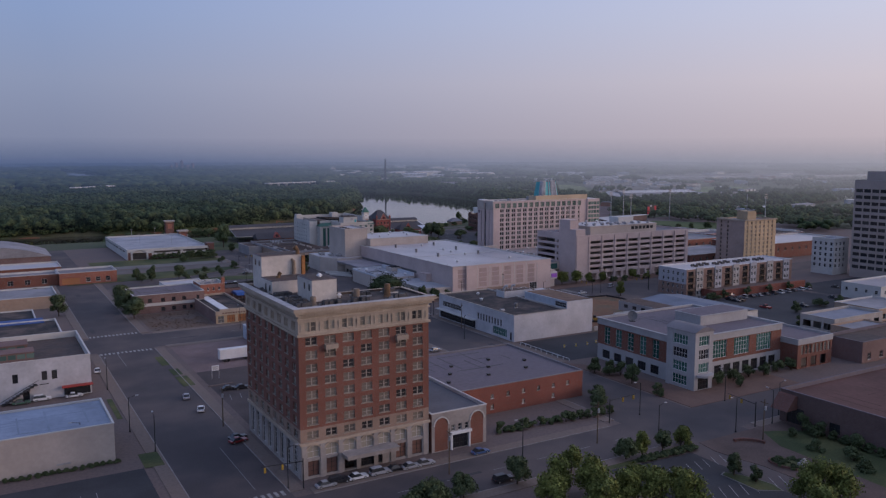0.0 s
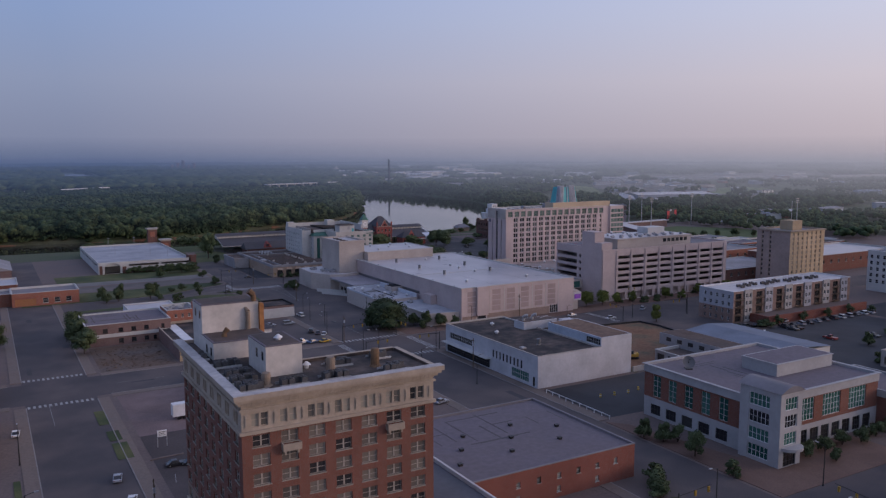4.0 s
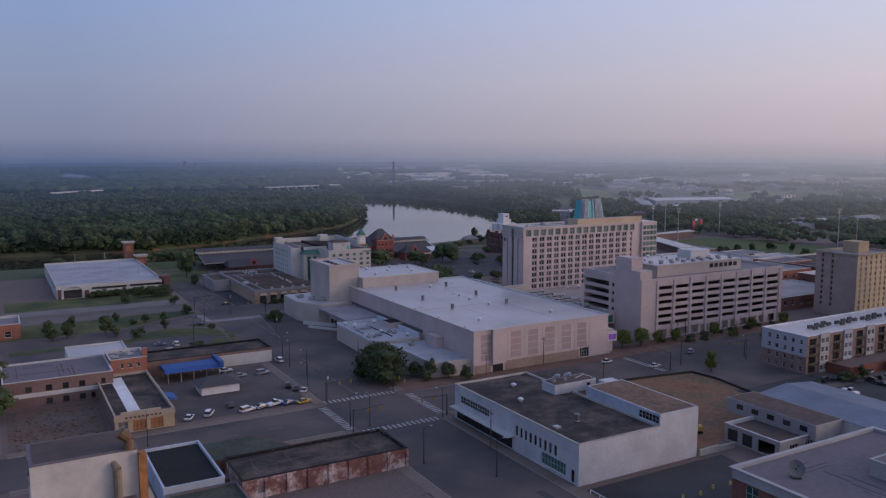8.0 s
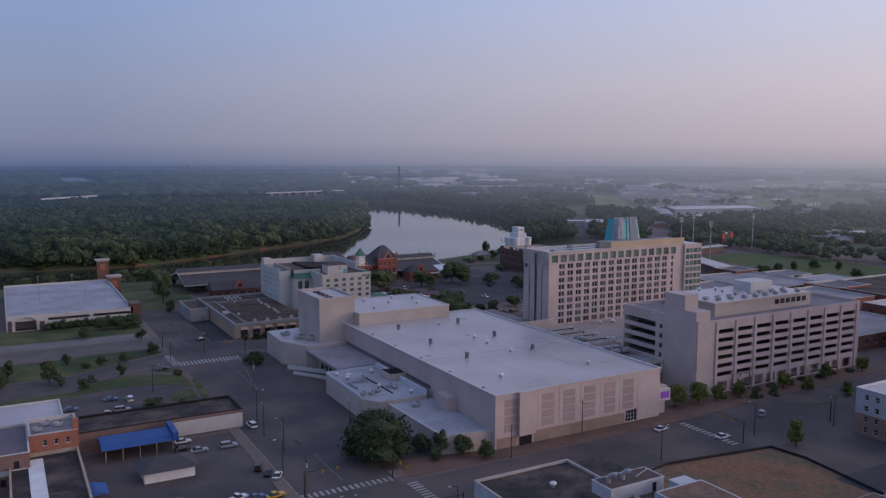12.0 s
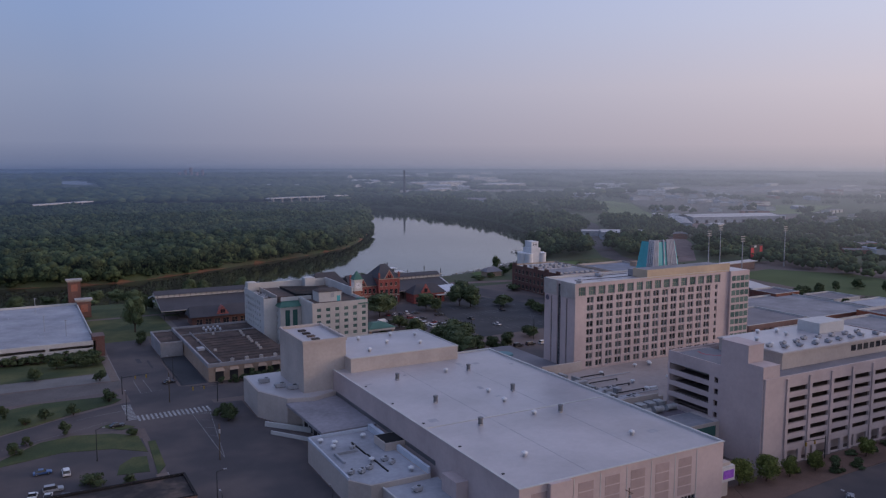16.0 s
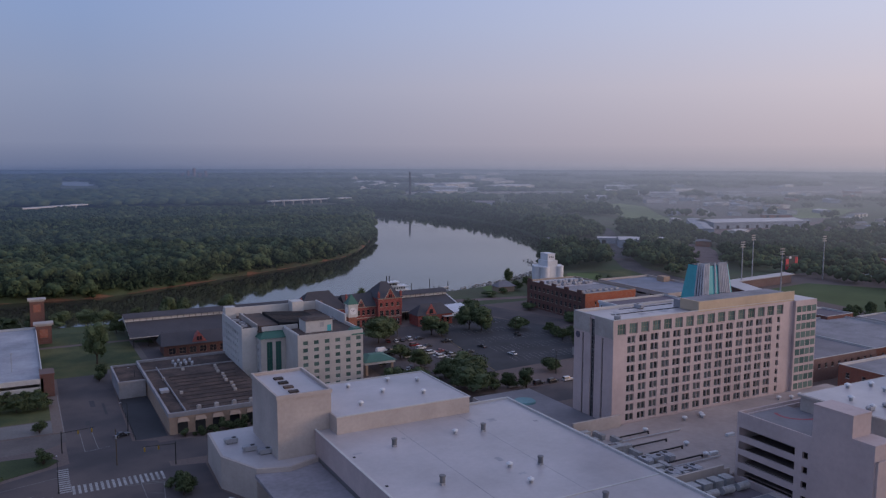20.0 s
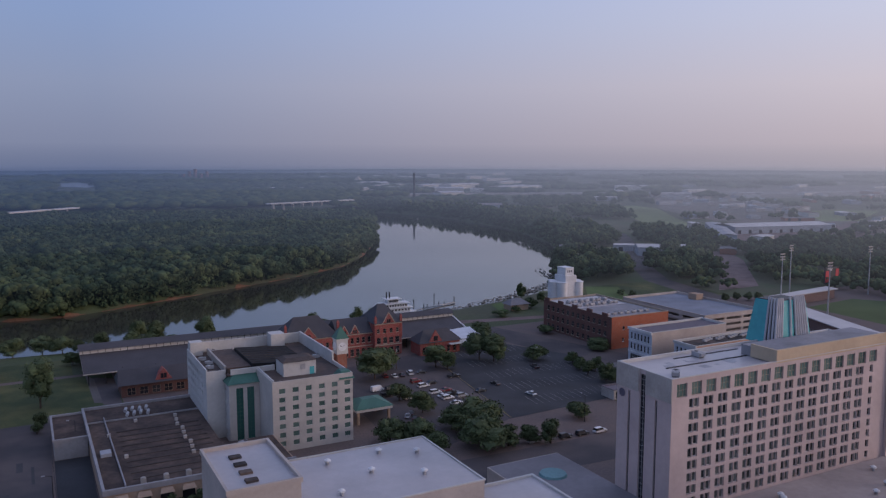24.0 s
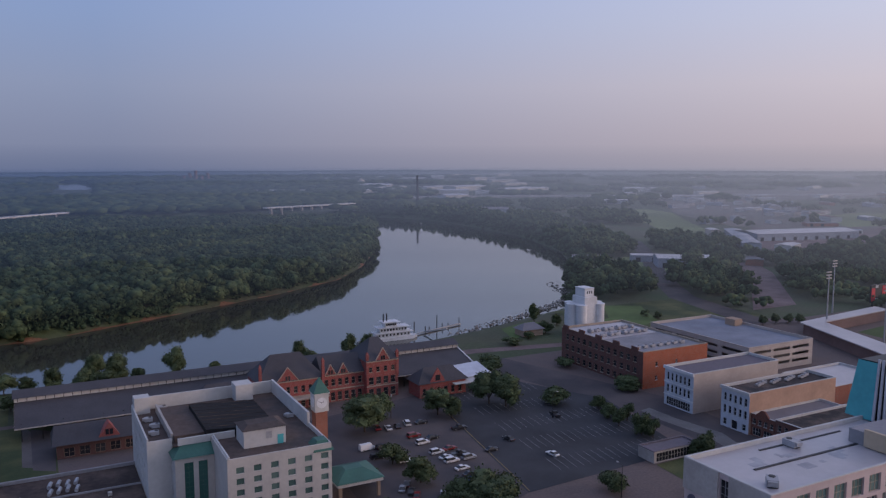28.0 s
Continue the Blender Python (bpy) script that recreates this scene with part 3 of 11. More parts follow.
sheet("lawn", [(40, 492), (102.6, 490.8), (112.7, 494.3), (123.1, 493.8), (136.5, 492.5), (139.5, 486.4), (136.4, 483), (123.7, 477.5), (111.9, 470), (102.7, 465.2), (40, 463)], 0.13, GRASS, "green traffic lawn edged by a curving kerb", "lawn", thick=1)
sheet("lawn", [(60, 441), (102.8, 442), (112.9, 452.6), (122.1, 454.7), (132.8, 451.2), (139.3, 445.5), (139.8, 430.4), (131.3, 437.5), (118.3, 441), (102.8, 437), (60, 436)], 0.13, GRASS, "green traffic island beside the parking lot", "lawn", thick=1)
sheet("lawn", [(129.7, 459.3), (134, 461.2), (139.8, 455), (135.5, 453.2)], 0.13, GRASS, "small planted traffic island", "lawn", thick=1)
sheet("lawn", [(129.9, 416.3), (131.4, 423), (135.4, 427.9), (139, 426.9), (138, 415)], 0.13, GRASS, "small grass island in the parking lot", "lawn", thick=1)
sheet("lawn", [(141.1, 439), (143.2, 439), (142.4, 417.1), (139.6, 411.9)], 0.14, GRASS, "narrow grass verge by the crossing", "lawn", thick=1)
sheet("lawn", rect(120, 172, 640, 668), 0.06, GRASS, "green lawn by the river", "lawn")
sheet("lawn", rect(120, 186, 580, 636), 0.06, GRASS, "green lawn beside the station drive", "lawn")
sheet("path", [(176.5, 596), (179.3, 594), (179, 630), (176.2, 637)], 0.07, WALKWAY, "pale path beside the lawn", "pavement")
sheet("road", [(179.3, 592), (185.4, 588), (186, 612), (188.8, 625), (179, 632)], 0.075, ASPHALT, "asphalt drive to the station shed", "road")
sheet("path", [(161, 579), (205, 579), (205, 585), (161, 586)], 0.078, WALKWAY, "pale path before the baggage house", "pavement")
sheet("dirt_lot", [(57.5, 324), (82, 324), (82, 362), (57.5, 362)], 0.05, RUBBLE, "dirt and rubble lot beside the parts shop", "ground")
sheet("pavement", [(262, 322), (300, 325), (372, 327), (372, 336.4), (283, 336.4), (268, 333.5)], 0.12, BRICK_PAVING, "reddish brick paving before the parking deck", "pavement", thick=1)
sheet("road", [(167, 330), (184, 331), (183, 364), (176.5, 370), (177, 401), (181, 404), (181, 432), (175.5, 446), (176, 466), (167, 468)], RD + 0.01, ASPHALT, "asphalt drive along the convention hall", "road")
sheet("pavement", [(170, 324), (262, 322), (268, 334), (200, 329), (170, 336)], 0.12, BRICK_PAVING, "reddish brick sidewalk before the hall", "pavement", thick=1)
sheet("pavement", [(168, 150), (215, 150), (215, 166), (178, 170), (172, 200), (168, 205)], 0.12, BRICK_PAVING, "reddish brick corner sidewalk", "pavement", thick=1)
sheet("pavement", [(149.6, 104), (149.6, 60), (240, 60), (240, 130), (148.5, 130), (147.4, 124), (148.3, 117.6), (149.6, 112.6)], 0.12, mat("dark_brick_paving", (0.094, 0.066, 0.056), 0.9, 0.2, 3.0, 0.28, 0.08), "reddish brick plaza", "pavement", thick=1)

# ---- buildings ----


def brick_tower():
    x0, x1, y0, y1 = 57, 88.5, 157.5, 195
    t = thing("office_tower", "tall red-brick office tower with cream stone base and cornice", "building", x0, y0)
    base = 8.2
    # ground floor and mezzanine in pale stone
    big = [(1.6 + k * 4.25, 0.5, 2.6, 3.4, 1, 1, 0, 0, "grid", DARK_METAL, SHUTTER) for k in (0, 1, 2, 5, 6)]
    south = big + [(1.5 + k * 4.25, 4.6, 2.8, 2.7, 1, 1, 0, 0, "grid", OFFWHITE, GLASS_BLIND) for k in range(7)] + [(10.2, 0.3, 9.2, 3.4, 1, 1, 0, 0, "grid", DARK_METAL, GLASS_DARK)]
    west = [(2.0 + k * 4.4, 0.6, 2.4, 6.4, 1, 1, 0, 0, "grid", OFFWHITE, GLASS_DARK) for k in range(8)]
    wall(t, "stone_base", "s", x0, x1, y0, y1, 0, base, BASE_STONE, [q for q in south if q[8] != "x"], 0.3)
    wall(t, "stone_base", "w", x0, x1, y0, y1, 0, base, BASE_STONE, west, 0.3)
    part("stone_band", Shape().box(x0 - 0.3, x1 + 0.3, y0 - 0.3, y0 + 0.1, base - 0.6, base).box(x0 - 0.3, x0 + 0.1, y0 + 0.1, y1, base - 0.6, base), CREAM, t)
    s = Shape()
    for k in range(8):
        s.box(x0 + 0.2 + k * 4.25, x0 + 1.25 + k * 4.25, y0 - 0.22, y0 + 0.05, 0, base - 0.6)
    part("pilaster_row", s, BASE_STONE, t)
    for k in range(7):
        s = Shape()
        cx = x0 + 2.9 + 4.25 * k
        for j in range(10):
            p, q = [(cx + 1.7 * math.cos(math.pi * i / 10), y0 - 0.1, 6.3 + 1.2 * math.sin(math.pi * i / 10)) for i in (j, j + 1)]
            s.tube(p, q, 0.17, n=4)
        part("arch_moulding", s, CREAM, t)
        part("spandrel_panel", Shape().box(cx - 1.4, cx + 1.4, y0 - 0.08, y0 + 0.02, 3.95, 4.5), BASE_STONE, t)
    # brick shaft, with the first floor above the base in buff brick
    rows = 8
    cols = dict(u=1.6, w=2.7, step=4.3)
    wall(t, "buff_storey", "s", x0, x1, y0, y1, base, base + 3.0, BUFF_STOREY, [(1.55, 0.7, 2.6, 1.7, 7, 1, 4.3, 0, "pair sash sill", TRIM_TAN, GLASS_TOWER)])
    wall(t, "buff_storey", "w", x0, x1, y0, y1, base, base + 3.0, BUFF_STOREY, [(1.3, 0.7, 2.2, 1.7, 8, 1, 4.6, 0, "pair sash sill", TRIM_TAN, GLASS_TOWER)])
    b0, b1 = base + 3.0, 31.6
    n, rise = 7, (31.6 - base - 3.0) / 7
    wall(t, "brick_wall", "s", x0, x1, y0, y1, b0, b1, RED_BRICK, [(1.55, 0.75, 2.6, 1.75, 7, n, 4.3, rise, "pair sash sill", TRIM_TAN, GLASS_TOWER)])
    wall(t, "brick_wall", "w", x0, x1, y0, y1, b0, b1, RED_BRICK, [(1.3, 0.75, 2.2, 1.75, 8, n, 4.6, rise, "pair sash sill", TRIM_TAN, GLASS_TOWER)])
    wall(t, "attic_storey", "s", x0, x1, y0, y1, b1, 36.0, CREAM, [(1.45, 0.9, 1.1, 2.0, 7, 1, 4.3, 0, "sash", CREAM, GLASS_BLIND), (2.85, 0.9, 1.1, 2.0, 7, 1, 4.3, 0, "sash", CREAM, GLASS_BLIND)])
    wall(t, "attic_storey", "w", x0, x1, y0, y1, b1, 36.0, CREAM, [(1.2, 0.9, 1.0, 2.0, 8, 1, 4.6, 0, "sash", CREAM, GLASS_BLIND), (2.5, 0.9, 1.0, 2.0, 8, 1, 4.6, 0, "sash", CREAM, GLASS_BLIND)])
    ym, xm = 171.5, 70.8
    wall(t, "back_wall", "e", x0, x1, y0, ym, 0, 36.0, RED_BRICK)
    wall(t, "back_wall", "n", xm, x1, y0, ym, 0, 36.0, RED_BRICK)
    wall(t, "back_wall", "e", x0, xm, ym, y1, 0, 36.0, RED_BRICK)
    wall(t, "back_wall", "n", x0, xm, y0, y1, 0, 36.0, RED_BRICK)
    for z, q, h in ((b1 - 0.1, 0.35, 0.5), (b1 + 3.4, 0.3, 0.35), (36.0, 0.55, 0.5), (36.5, 1.0, 0.45), (36.95, 1.35, 0.75)):
        s = Shape()
        s.box(x0 - q, x1 + q, y0 - q, y0 + 0.3, z, z + h).box(x0 - q, x0 + 0.3, y0 + 0.3, y1 + q, z, z + h)
        if z > 36.2:
            s.box(x1 - 0.3, x1 + q * 0.4, y0 + 0.3, ym, z, z + h).box(xm, x1 - 0.3, ym - 0.3, ym + q * 0.3, z, z + h)
            s.box(xm - 0.3, xm + q * 0.3, ym + q * 0.3, y1, z, z + h).box(x0 + 0.3, xm - 0.3, y1 - 0.3, y1 + q * 0.3, z, z + h)
        part("cornice", s, CREAM, t, "projecting cream cornice")
    bm = Shape().box(0, 0.34, 0, 0.6, 0, 0.55).mesh("bracket", [CREAM])
    for k in range(45):
        part("bracket", bm, None, t, at=pose(x0 + k * 0.705, y0 - 0.6, 35.9))
    for k in range(52):
        part("bracket", bm, None, t, at=pose(x0, y0 + 0.6 + k * 0.705, 35.9, 0, 0, 90))
    for k in range(8):
        s = Shape().box(0, 0.5, -0.12, 0, 0, 1.9).box(0.1, 0.4, -0.22, -0.1, 0.3, 1.6)
        part("ornament", s, CREAM, t, at=pose(x0 + 0.45 + k * 4.3, y0, b1 + 0.9))
    # small stone balconies and the entrance canopy
    for u, z in ((5.8, 28.3), (22.9, 28.3)):
        s = Shape().box(x0 + u, x0 + u + 2.9, y0 - 1.0, y0, z, z + 0.25).box(x0 + u, x0 + u + 2.9, y0 - 1.0, y0 - 0.85, z + 0.25, z + 1.1)
        s.box(x0 + u, x0 + u + 0.15, y0 - 0.85, y0, z + 0.25, z + 1.1).box(x0 + u + 2.75, x0 + u + 2.9, y0 - 0.85, y0, z + 0.25, z + 1.1)
        s.box(x0 + u + 0.3, x0 + u + 0.6, y0 - 0.7, y0, z - 0.6, z).box(x0 + u + 2.3, x0 + u + 2.6, y0 - 0.7, y0, z - 0.6, z)
        part("balcony", s, CREAM, t, "small stone balcony")
    part("entrance_canopy", Shape().box(x0 + 9.5, x0 + 22, y0 - 3.4, y0, 3.7, 4.5).box(x0 + 9.3, x0 + 22.2, y0 - 3.6, y0, 4.5, 4.65), BASE_STONE, t, "flat stone entrance canopy")
    part("roof", Shape().box(x0 + 0.3, x1 - 0.3, y0 + 0.3, ym - 0.3, 35.9, 37.2).box(x0 + 0.3, xm - 0.3, ym - 0.3, y1 - 0.3, 35.9, 37.2), ROOF_DARK, t)
    part("coping", Shape().box(x0 - 1.38, x1 + 1.38, y0 - 1.38, y0 + 0.28, 37.7, 37.78).box(x0 - 1.38, x0 + 0.28, y0 + 0.28, y1 + 1.38, 37.7, 37.78), mat("weathered_coping", (0.40, 0.375, 0.36), 0.7, 0.12, 1.2, 0.25, 0.15), t, "pale weathered cornice capping")
    # roof houses
    AGED_RENDER = mat("aged_render", (0.475, 0.44, 0.405), 0.85, 0.1, 1.0, 0.2, 0.12)
    for nm, q, h, lab in (("stair_house", (58.8, 68.6, 179.4, 187.2), 40.2, "white rendered roof house"), ("stair_house", (58.9, 69.0, 187.4, 194.2), 45.2, "tall white lift house with a rusty stack"), ("stair_house", (63.3, 69.2, 165.4, 174.6), 42.0, "white rendered roof house")):
        a0, a1, c0, c1 = q
        w = part(nm, Shape().box(a0, a1, c0, c1, 36.6, h), AGED_RENDER, t, lab)
        part("parapet_cap", Shape().box(a0 - 0.06, a1 + 0.06, c0 - 0.06, c1 + 0.06, h, h + 0.15), ROOF_WORN, w)
        part("roof_deck", Shape().box(a0 + 0.35, a1 - 0.35, c0 + 0.35, c1 - 0.35, h + 0.15, h + 0.2), ROOF_BROWN, w)
        for k in range(2):
            part("small_window", Shape().box(a0 - 0.05, a0 + 0.05, c0 + 1.2 + k * 3, c0 + 2.0 + k * 3, h - 2.4, h - 1.0), GLASS_DARK, w)
    orange = mat("orange_flue", (0.30, 0.135, 0.05), 0.75, 0.2, 1.5, 0.3, 0.4)
    part("flue", Shape().box(69.0, 69.8, 186.7, 187.9, 37.2, 44.6).box(69.05, 69.75, 186.75, 187.85, 44.6, 44.9), orange, t, "rusty orange boxed flue at the corner of the lift house")
    part("cowl", Shape().tube((68.2, 187.6, 45.3), (68.2, 187.6, 46.4), 0.5, n=10).tube((68.2, 187.6, 46.4), (67.4, 187.6, 47.2), 0.5, 0.62, n=10), RUST, t, "bent rusty cowl")
    part("cowl", Shape().rod(61.6, 183.2, 40.3, 41.0, 0.6, 0.35, n=10).tube((61.6, 183.2, 41.0), (62.2, 183.0, 41.7), 0.35, 0.5, n=10), RUST, t, "bent rusty cowl")
    part("dome_vent", Shape().rod(66.4, 168.6, 42.2, 42.6, 0.4, n=12).rod(66.4, 168.6, 42.6, 43.1, 0.75, 0.2, n=12), WHITE, t, "white domed roof vent")
    part("dome_vent", Shape().rod(70.7, 167.6, 37.2, 37.8, 0.35, n=12).rod(70.7, 167.6, 37.8, 38.3, 0.7, 0.2, n=12), WHITE, t, "white domed roof vent")
    part("flue", Shape().tube((66.9, 186.9, 40.2), (66.9, 186.9, 43.6), 0.42, n=10).tube((66.9, 186.9, 43.6), (66.6, 187.5, 44.2), 0.42, 0.3, n=10), mat("tan_duct", (0.24, 0.185, 0.14), 0.8, 0.15, 1.5, 0.25, 0.2), t, "tan duct on the lift house wall")
    for px, py, h in ((62.0, 161.4, 2.0), (80.8, 163.2, 3.0), (73.0, 163.0, 2.6)):
        part("roof_flue", Shape().rod(px, py, 37.2, 37.2 + h * 0.12, 1.0, 0.8, n=12).rod(px, py, 37.2 + h * 0.12, 37.2 + h * 0.7, 0.75, 0.66, n=12).rod(px, py, 37.2 + h * 0.7, 37.2 + h, 0.78, 0.6, n=12), mat("tan_duct", (0, 0, 0)) if h < 2.8 else RUST, t)
    # rows of condensers on timber rails
    part("parapet_lining", Shape().box(57.31, 57.36, 157.9, 194.6, 37.2, 37.66).box(57.36, 88.1, 157.81, 157.86, 37.2, 37.66).box(88.14, 88.19, 157.9, 171.1, 37.2, 37.66).box(70.8, 88.1, 171.14, 171.19, 37.2, 37.66), ROOF_DARK, t)
    rail = mat("pale_rail", (0.36, 0.36, 0.36), 0.7, 0.1, 2, 0.2, 0.3)
    for px, py, nx, ny in ((81.0, 159.3, 4, 2), (71.0, 159.6, 4, 2), (64.2, 159.6, 4, 2), (74.2, 166.2, 4, 2), (82.6, 167.2, 3, 2), (57.9, 159.6, 4, 3), (58.0, 164.4, 4, 2), (58.2, 168.2, 4, 2), (58.2, 174.6, 4, 2), (57.6, 181.2, 1, 4)):
        part("rail_frame", Shape().box(px - 0.8, px + 1.0 * nx - 0.2, py - 0.62, py - 0.52, 37.2, 37.55).box(px - 0.8, px + 1.0 * nx - 0.2, py + 1.15 * ny - 0.5, py + 1.15 * ny - 0.4, 37.2, 37.55), rail, t, "pale timber rail under the units")
        for k in range(nx):
            for j in range(ny):
                if (k * 7 + j * 3 + int(px)) % 6:
                    condenser(px + 1.0 * k + 0.12 * ((k + j) % 2), py + 1.15 * j, 37.2)


COND = []


def condenser(x, y, z):
    if COND:
        return copy_thing(COND[0], pose(x, y, z))
    c = thing("condenser_unit", "small dark rooftop air-conditioning condenser", "air conditioner", x, y, z, group="rooftop condensers")
    part("casing", Shape().box(-0.42, 0.42, -0.42, 0.42, 0.08, 1.1).box(-0.45, 0.45, -0.45, -0.42, 0.3, 0.36).box(-0.45, 0.45, -0.45, -0.42, 0.6, 0.66).box(-0.45, 0.45, -0.45, -0.42, 0.9, 0.96).box(-0.36, 0.36, -0.36, 0.36, 0, 0.08), mat("condenser_casing", (0.075, 0.075, 0.078), 0.6, 0.2, 2, 0.2, 0.4), c, local=True)
    part("fan_grille", Shape().rod(0, 0, 1.1, 1.16, 0.36, n=12), DARK_METAL, c, local=True)
    COND.append(c)
    return c


VENT = {}


def roof_vent(x, y, z, kind="mushroom"):
    if kind in VENT:
        return copy_thing(VENT[kind], pose(x, y, z))
    c = thing("roof_vent", "grey metal roof ventilator" if kind == "mushroom" else "dark square roof exhaust fan", "vent", x, y, z, group="roof vents " + kind)
    if kind == "mushroom":
        part("stem", Shape().rod(0, 0, 0, 0.8, 0.45, n=12), METAL, c, local=True)
        part("hood", Shape().rod(0, 0, 0.8, 1.1, 0.8, 0.75, n=12).rod(0, 0, 1.1, 1.4, 0.7, 0.2, n=12), WHITE, c, local=True)
    else:
        part("stem", Shape().box(-0.5, 0.5, -0.5, 0.5, 0, 0.5), METAL, c, local=True)
        part("hood", Shape().rod(0, 0, 0.5, 1.9, 0.62, 0.6, n=14).rod(0, 0, 1.9, 2.15, 0.78, 0.7, n=14), mat("fan_housing", (0.16, 0.16, 0.165), 0.55, 0.1, 2, 0.15, 0.4, metal=0.3), c, local=True)
    VENT[kind] = c
    return c


UNIT = {}


def roof_unit(x, y, z, w=3.0, d=2.0, h=1.4, rz=0):
    key = (w, d, h)
    if key in UNIT:
        return copy_thing(UNIT[key], pose(x, y, z, 0, 0, rz))
    c = thing("rooftop_unit", "grey sheet-metal rooftop air handler", "air conditioner", x, y, z, group="rooftop air handlers", rz=rz)
    part("casing", Shape().box(-w / 2, w / 2, -d / 2, d / 2, 0.15, h), mat("air_handler", (0.34, 0.34, 0.35), 0.6, 0.1, 2, 0.15, 0.3), c, local=True)
    part("curb", Shape().box(-w / 2 + 0.1, w / 2 - 0.1, -d / 2 + 0.1, d / 2 - 0.1, 0, 0.15), DARK_METAL, c, local=True)
    part("hood", Shape().box(-w / 2 - 0.5, -w / 2, -d / 2 + 0.2, d / 2 - 0.2, 0.5, h - 0.1), METAL, c, local=True)
    part("fan_grille", Shape().rod(w * 0.2, 0, h, h + 0.1, min(d, w) * 0.3, n=12), DARK_METAL, c, local=True)
    UNIT[key] = c
    return c


def annex():
    x0, x1, y0, y1, h = 89, 104.3, 157, 186, 9.4
    t = thing("annex", "low annex with tall brick-filled arches in a pale stone front", "building", x0, y0)
    box_building(t, x0, x1, y0, y1, h, {"s": BASE_STONE, "w": RED_BRICK}, mat("slate_blue_roof", (0.105, 0.105, 0.118), 0.85, 0.1, 0.9, 0.2, 0.08), south=[(5.6, 0.1, 4.4, 3.4, 1, 1, 0, 0, "grid", DARK_METAL, GLASS_DARK), (5.4, 4.4, 1.0, 1.6, 1, 1, 0, 0, "sash sill"), (7.3, 4.4, 1.0, 1.6, 1, 1, 0, 0, "sash sill"), (9.2, 4.4, 1.0, 1.6, 1, 1, 0, 0, "sash sill")], parapet=0.6)
    for u in (2.6, 12.6):
        s = Shape()
        arch(s, x0 + u, y0 - 0.02, 0.2, 3.6, 8.0)
        part("brick_arch", s, RED_BRICK, t)
        s = Shape()
        for k in range(12):
            p, q = [(x0 + u + 2.0 * math.cos(math.pi * j / 12), y0 - 0.1, 6.4 + 2.0 * math.sin(math.pi * j / 12)) for j in (k, k + 1)]
            s.tube(p, q, 0.18, n=4)
        part("arch_moulding", s, OFFWHITE, t)
    part("door_surround", Shape().box(x0 + 5.1, x0 + 5.5, y0 - 0.5, y0 + 0.1, 0, 4.0).box(x0 + 10.1, x0 + 10.5, y0 - 0.5, y0 + 0.1, 0, 4.0).box(x0 + 4.8, x0 + 10.8, y0 - 0.7, y0 + 0.1, 3.7, 4.3), WHITE, t)


def low_brick():
    x0, x1, y0, y1, h = 89, 149, 174, 212, 7.6
    t = house("warehouse", "low red-brick warehouse with a flat pale grey roof", x0, x1, y0, y1, h, RUST_BRICK, ROOF_WORN, south=[(28 + k * 5.2, 1.2 + 3 * (k % 2), 1.0, 1.3, 1, 1, 0, 0, "sash sill") for k in range(6)] + [(28, 4.2, 1.0, 1.2, 5, 1, 5.2, 0, "sash sill")], parapet=0.35, coping=ROOF_LAV, pane_mat=GLASS_BLIND)
    for k in range(8):
        px, py = x0 + 20 + k * 4.6, y0 + 9 + (k * 7) % 20
        part("roof_hatch", Shape().box(px, px + 0.8, py, py + 0.8, h - 0.35, h + 0.15).box(px - 0.1, px + 0.9, py - 0.1, py + 0.9, h + 0.15, h + 0.22), DARK_METAL, t)


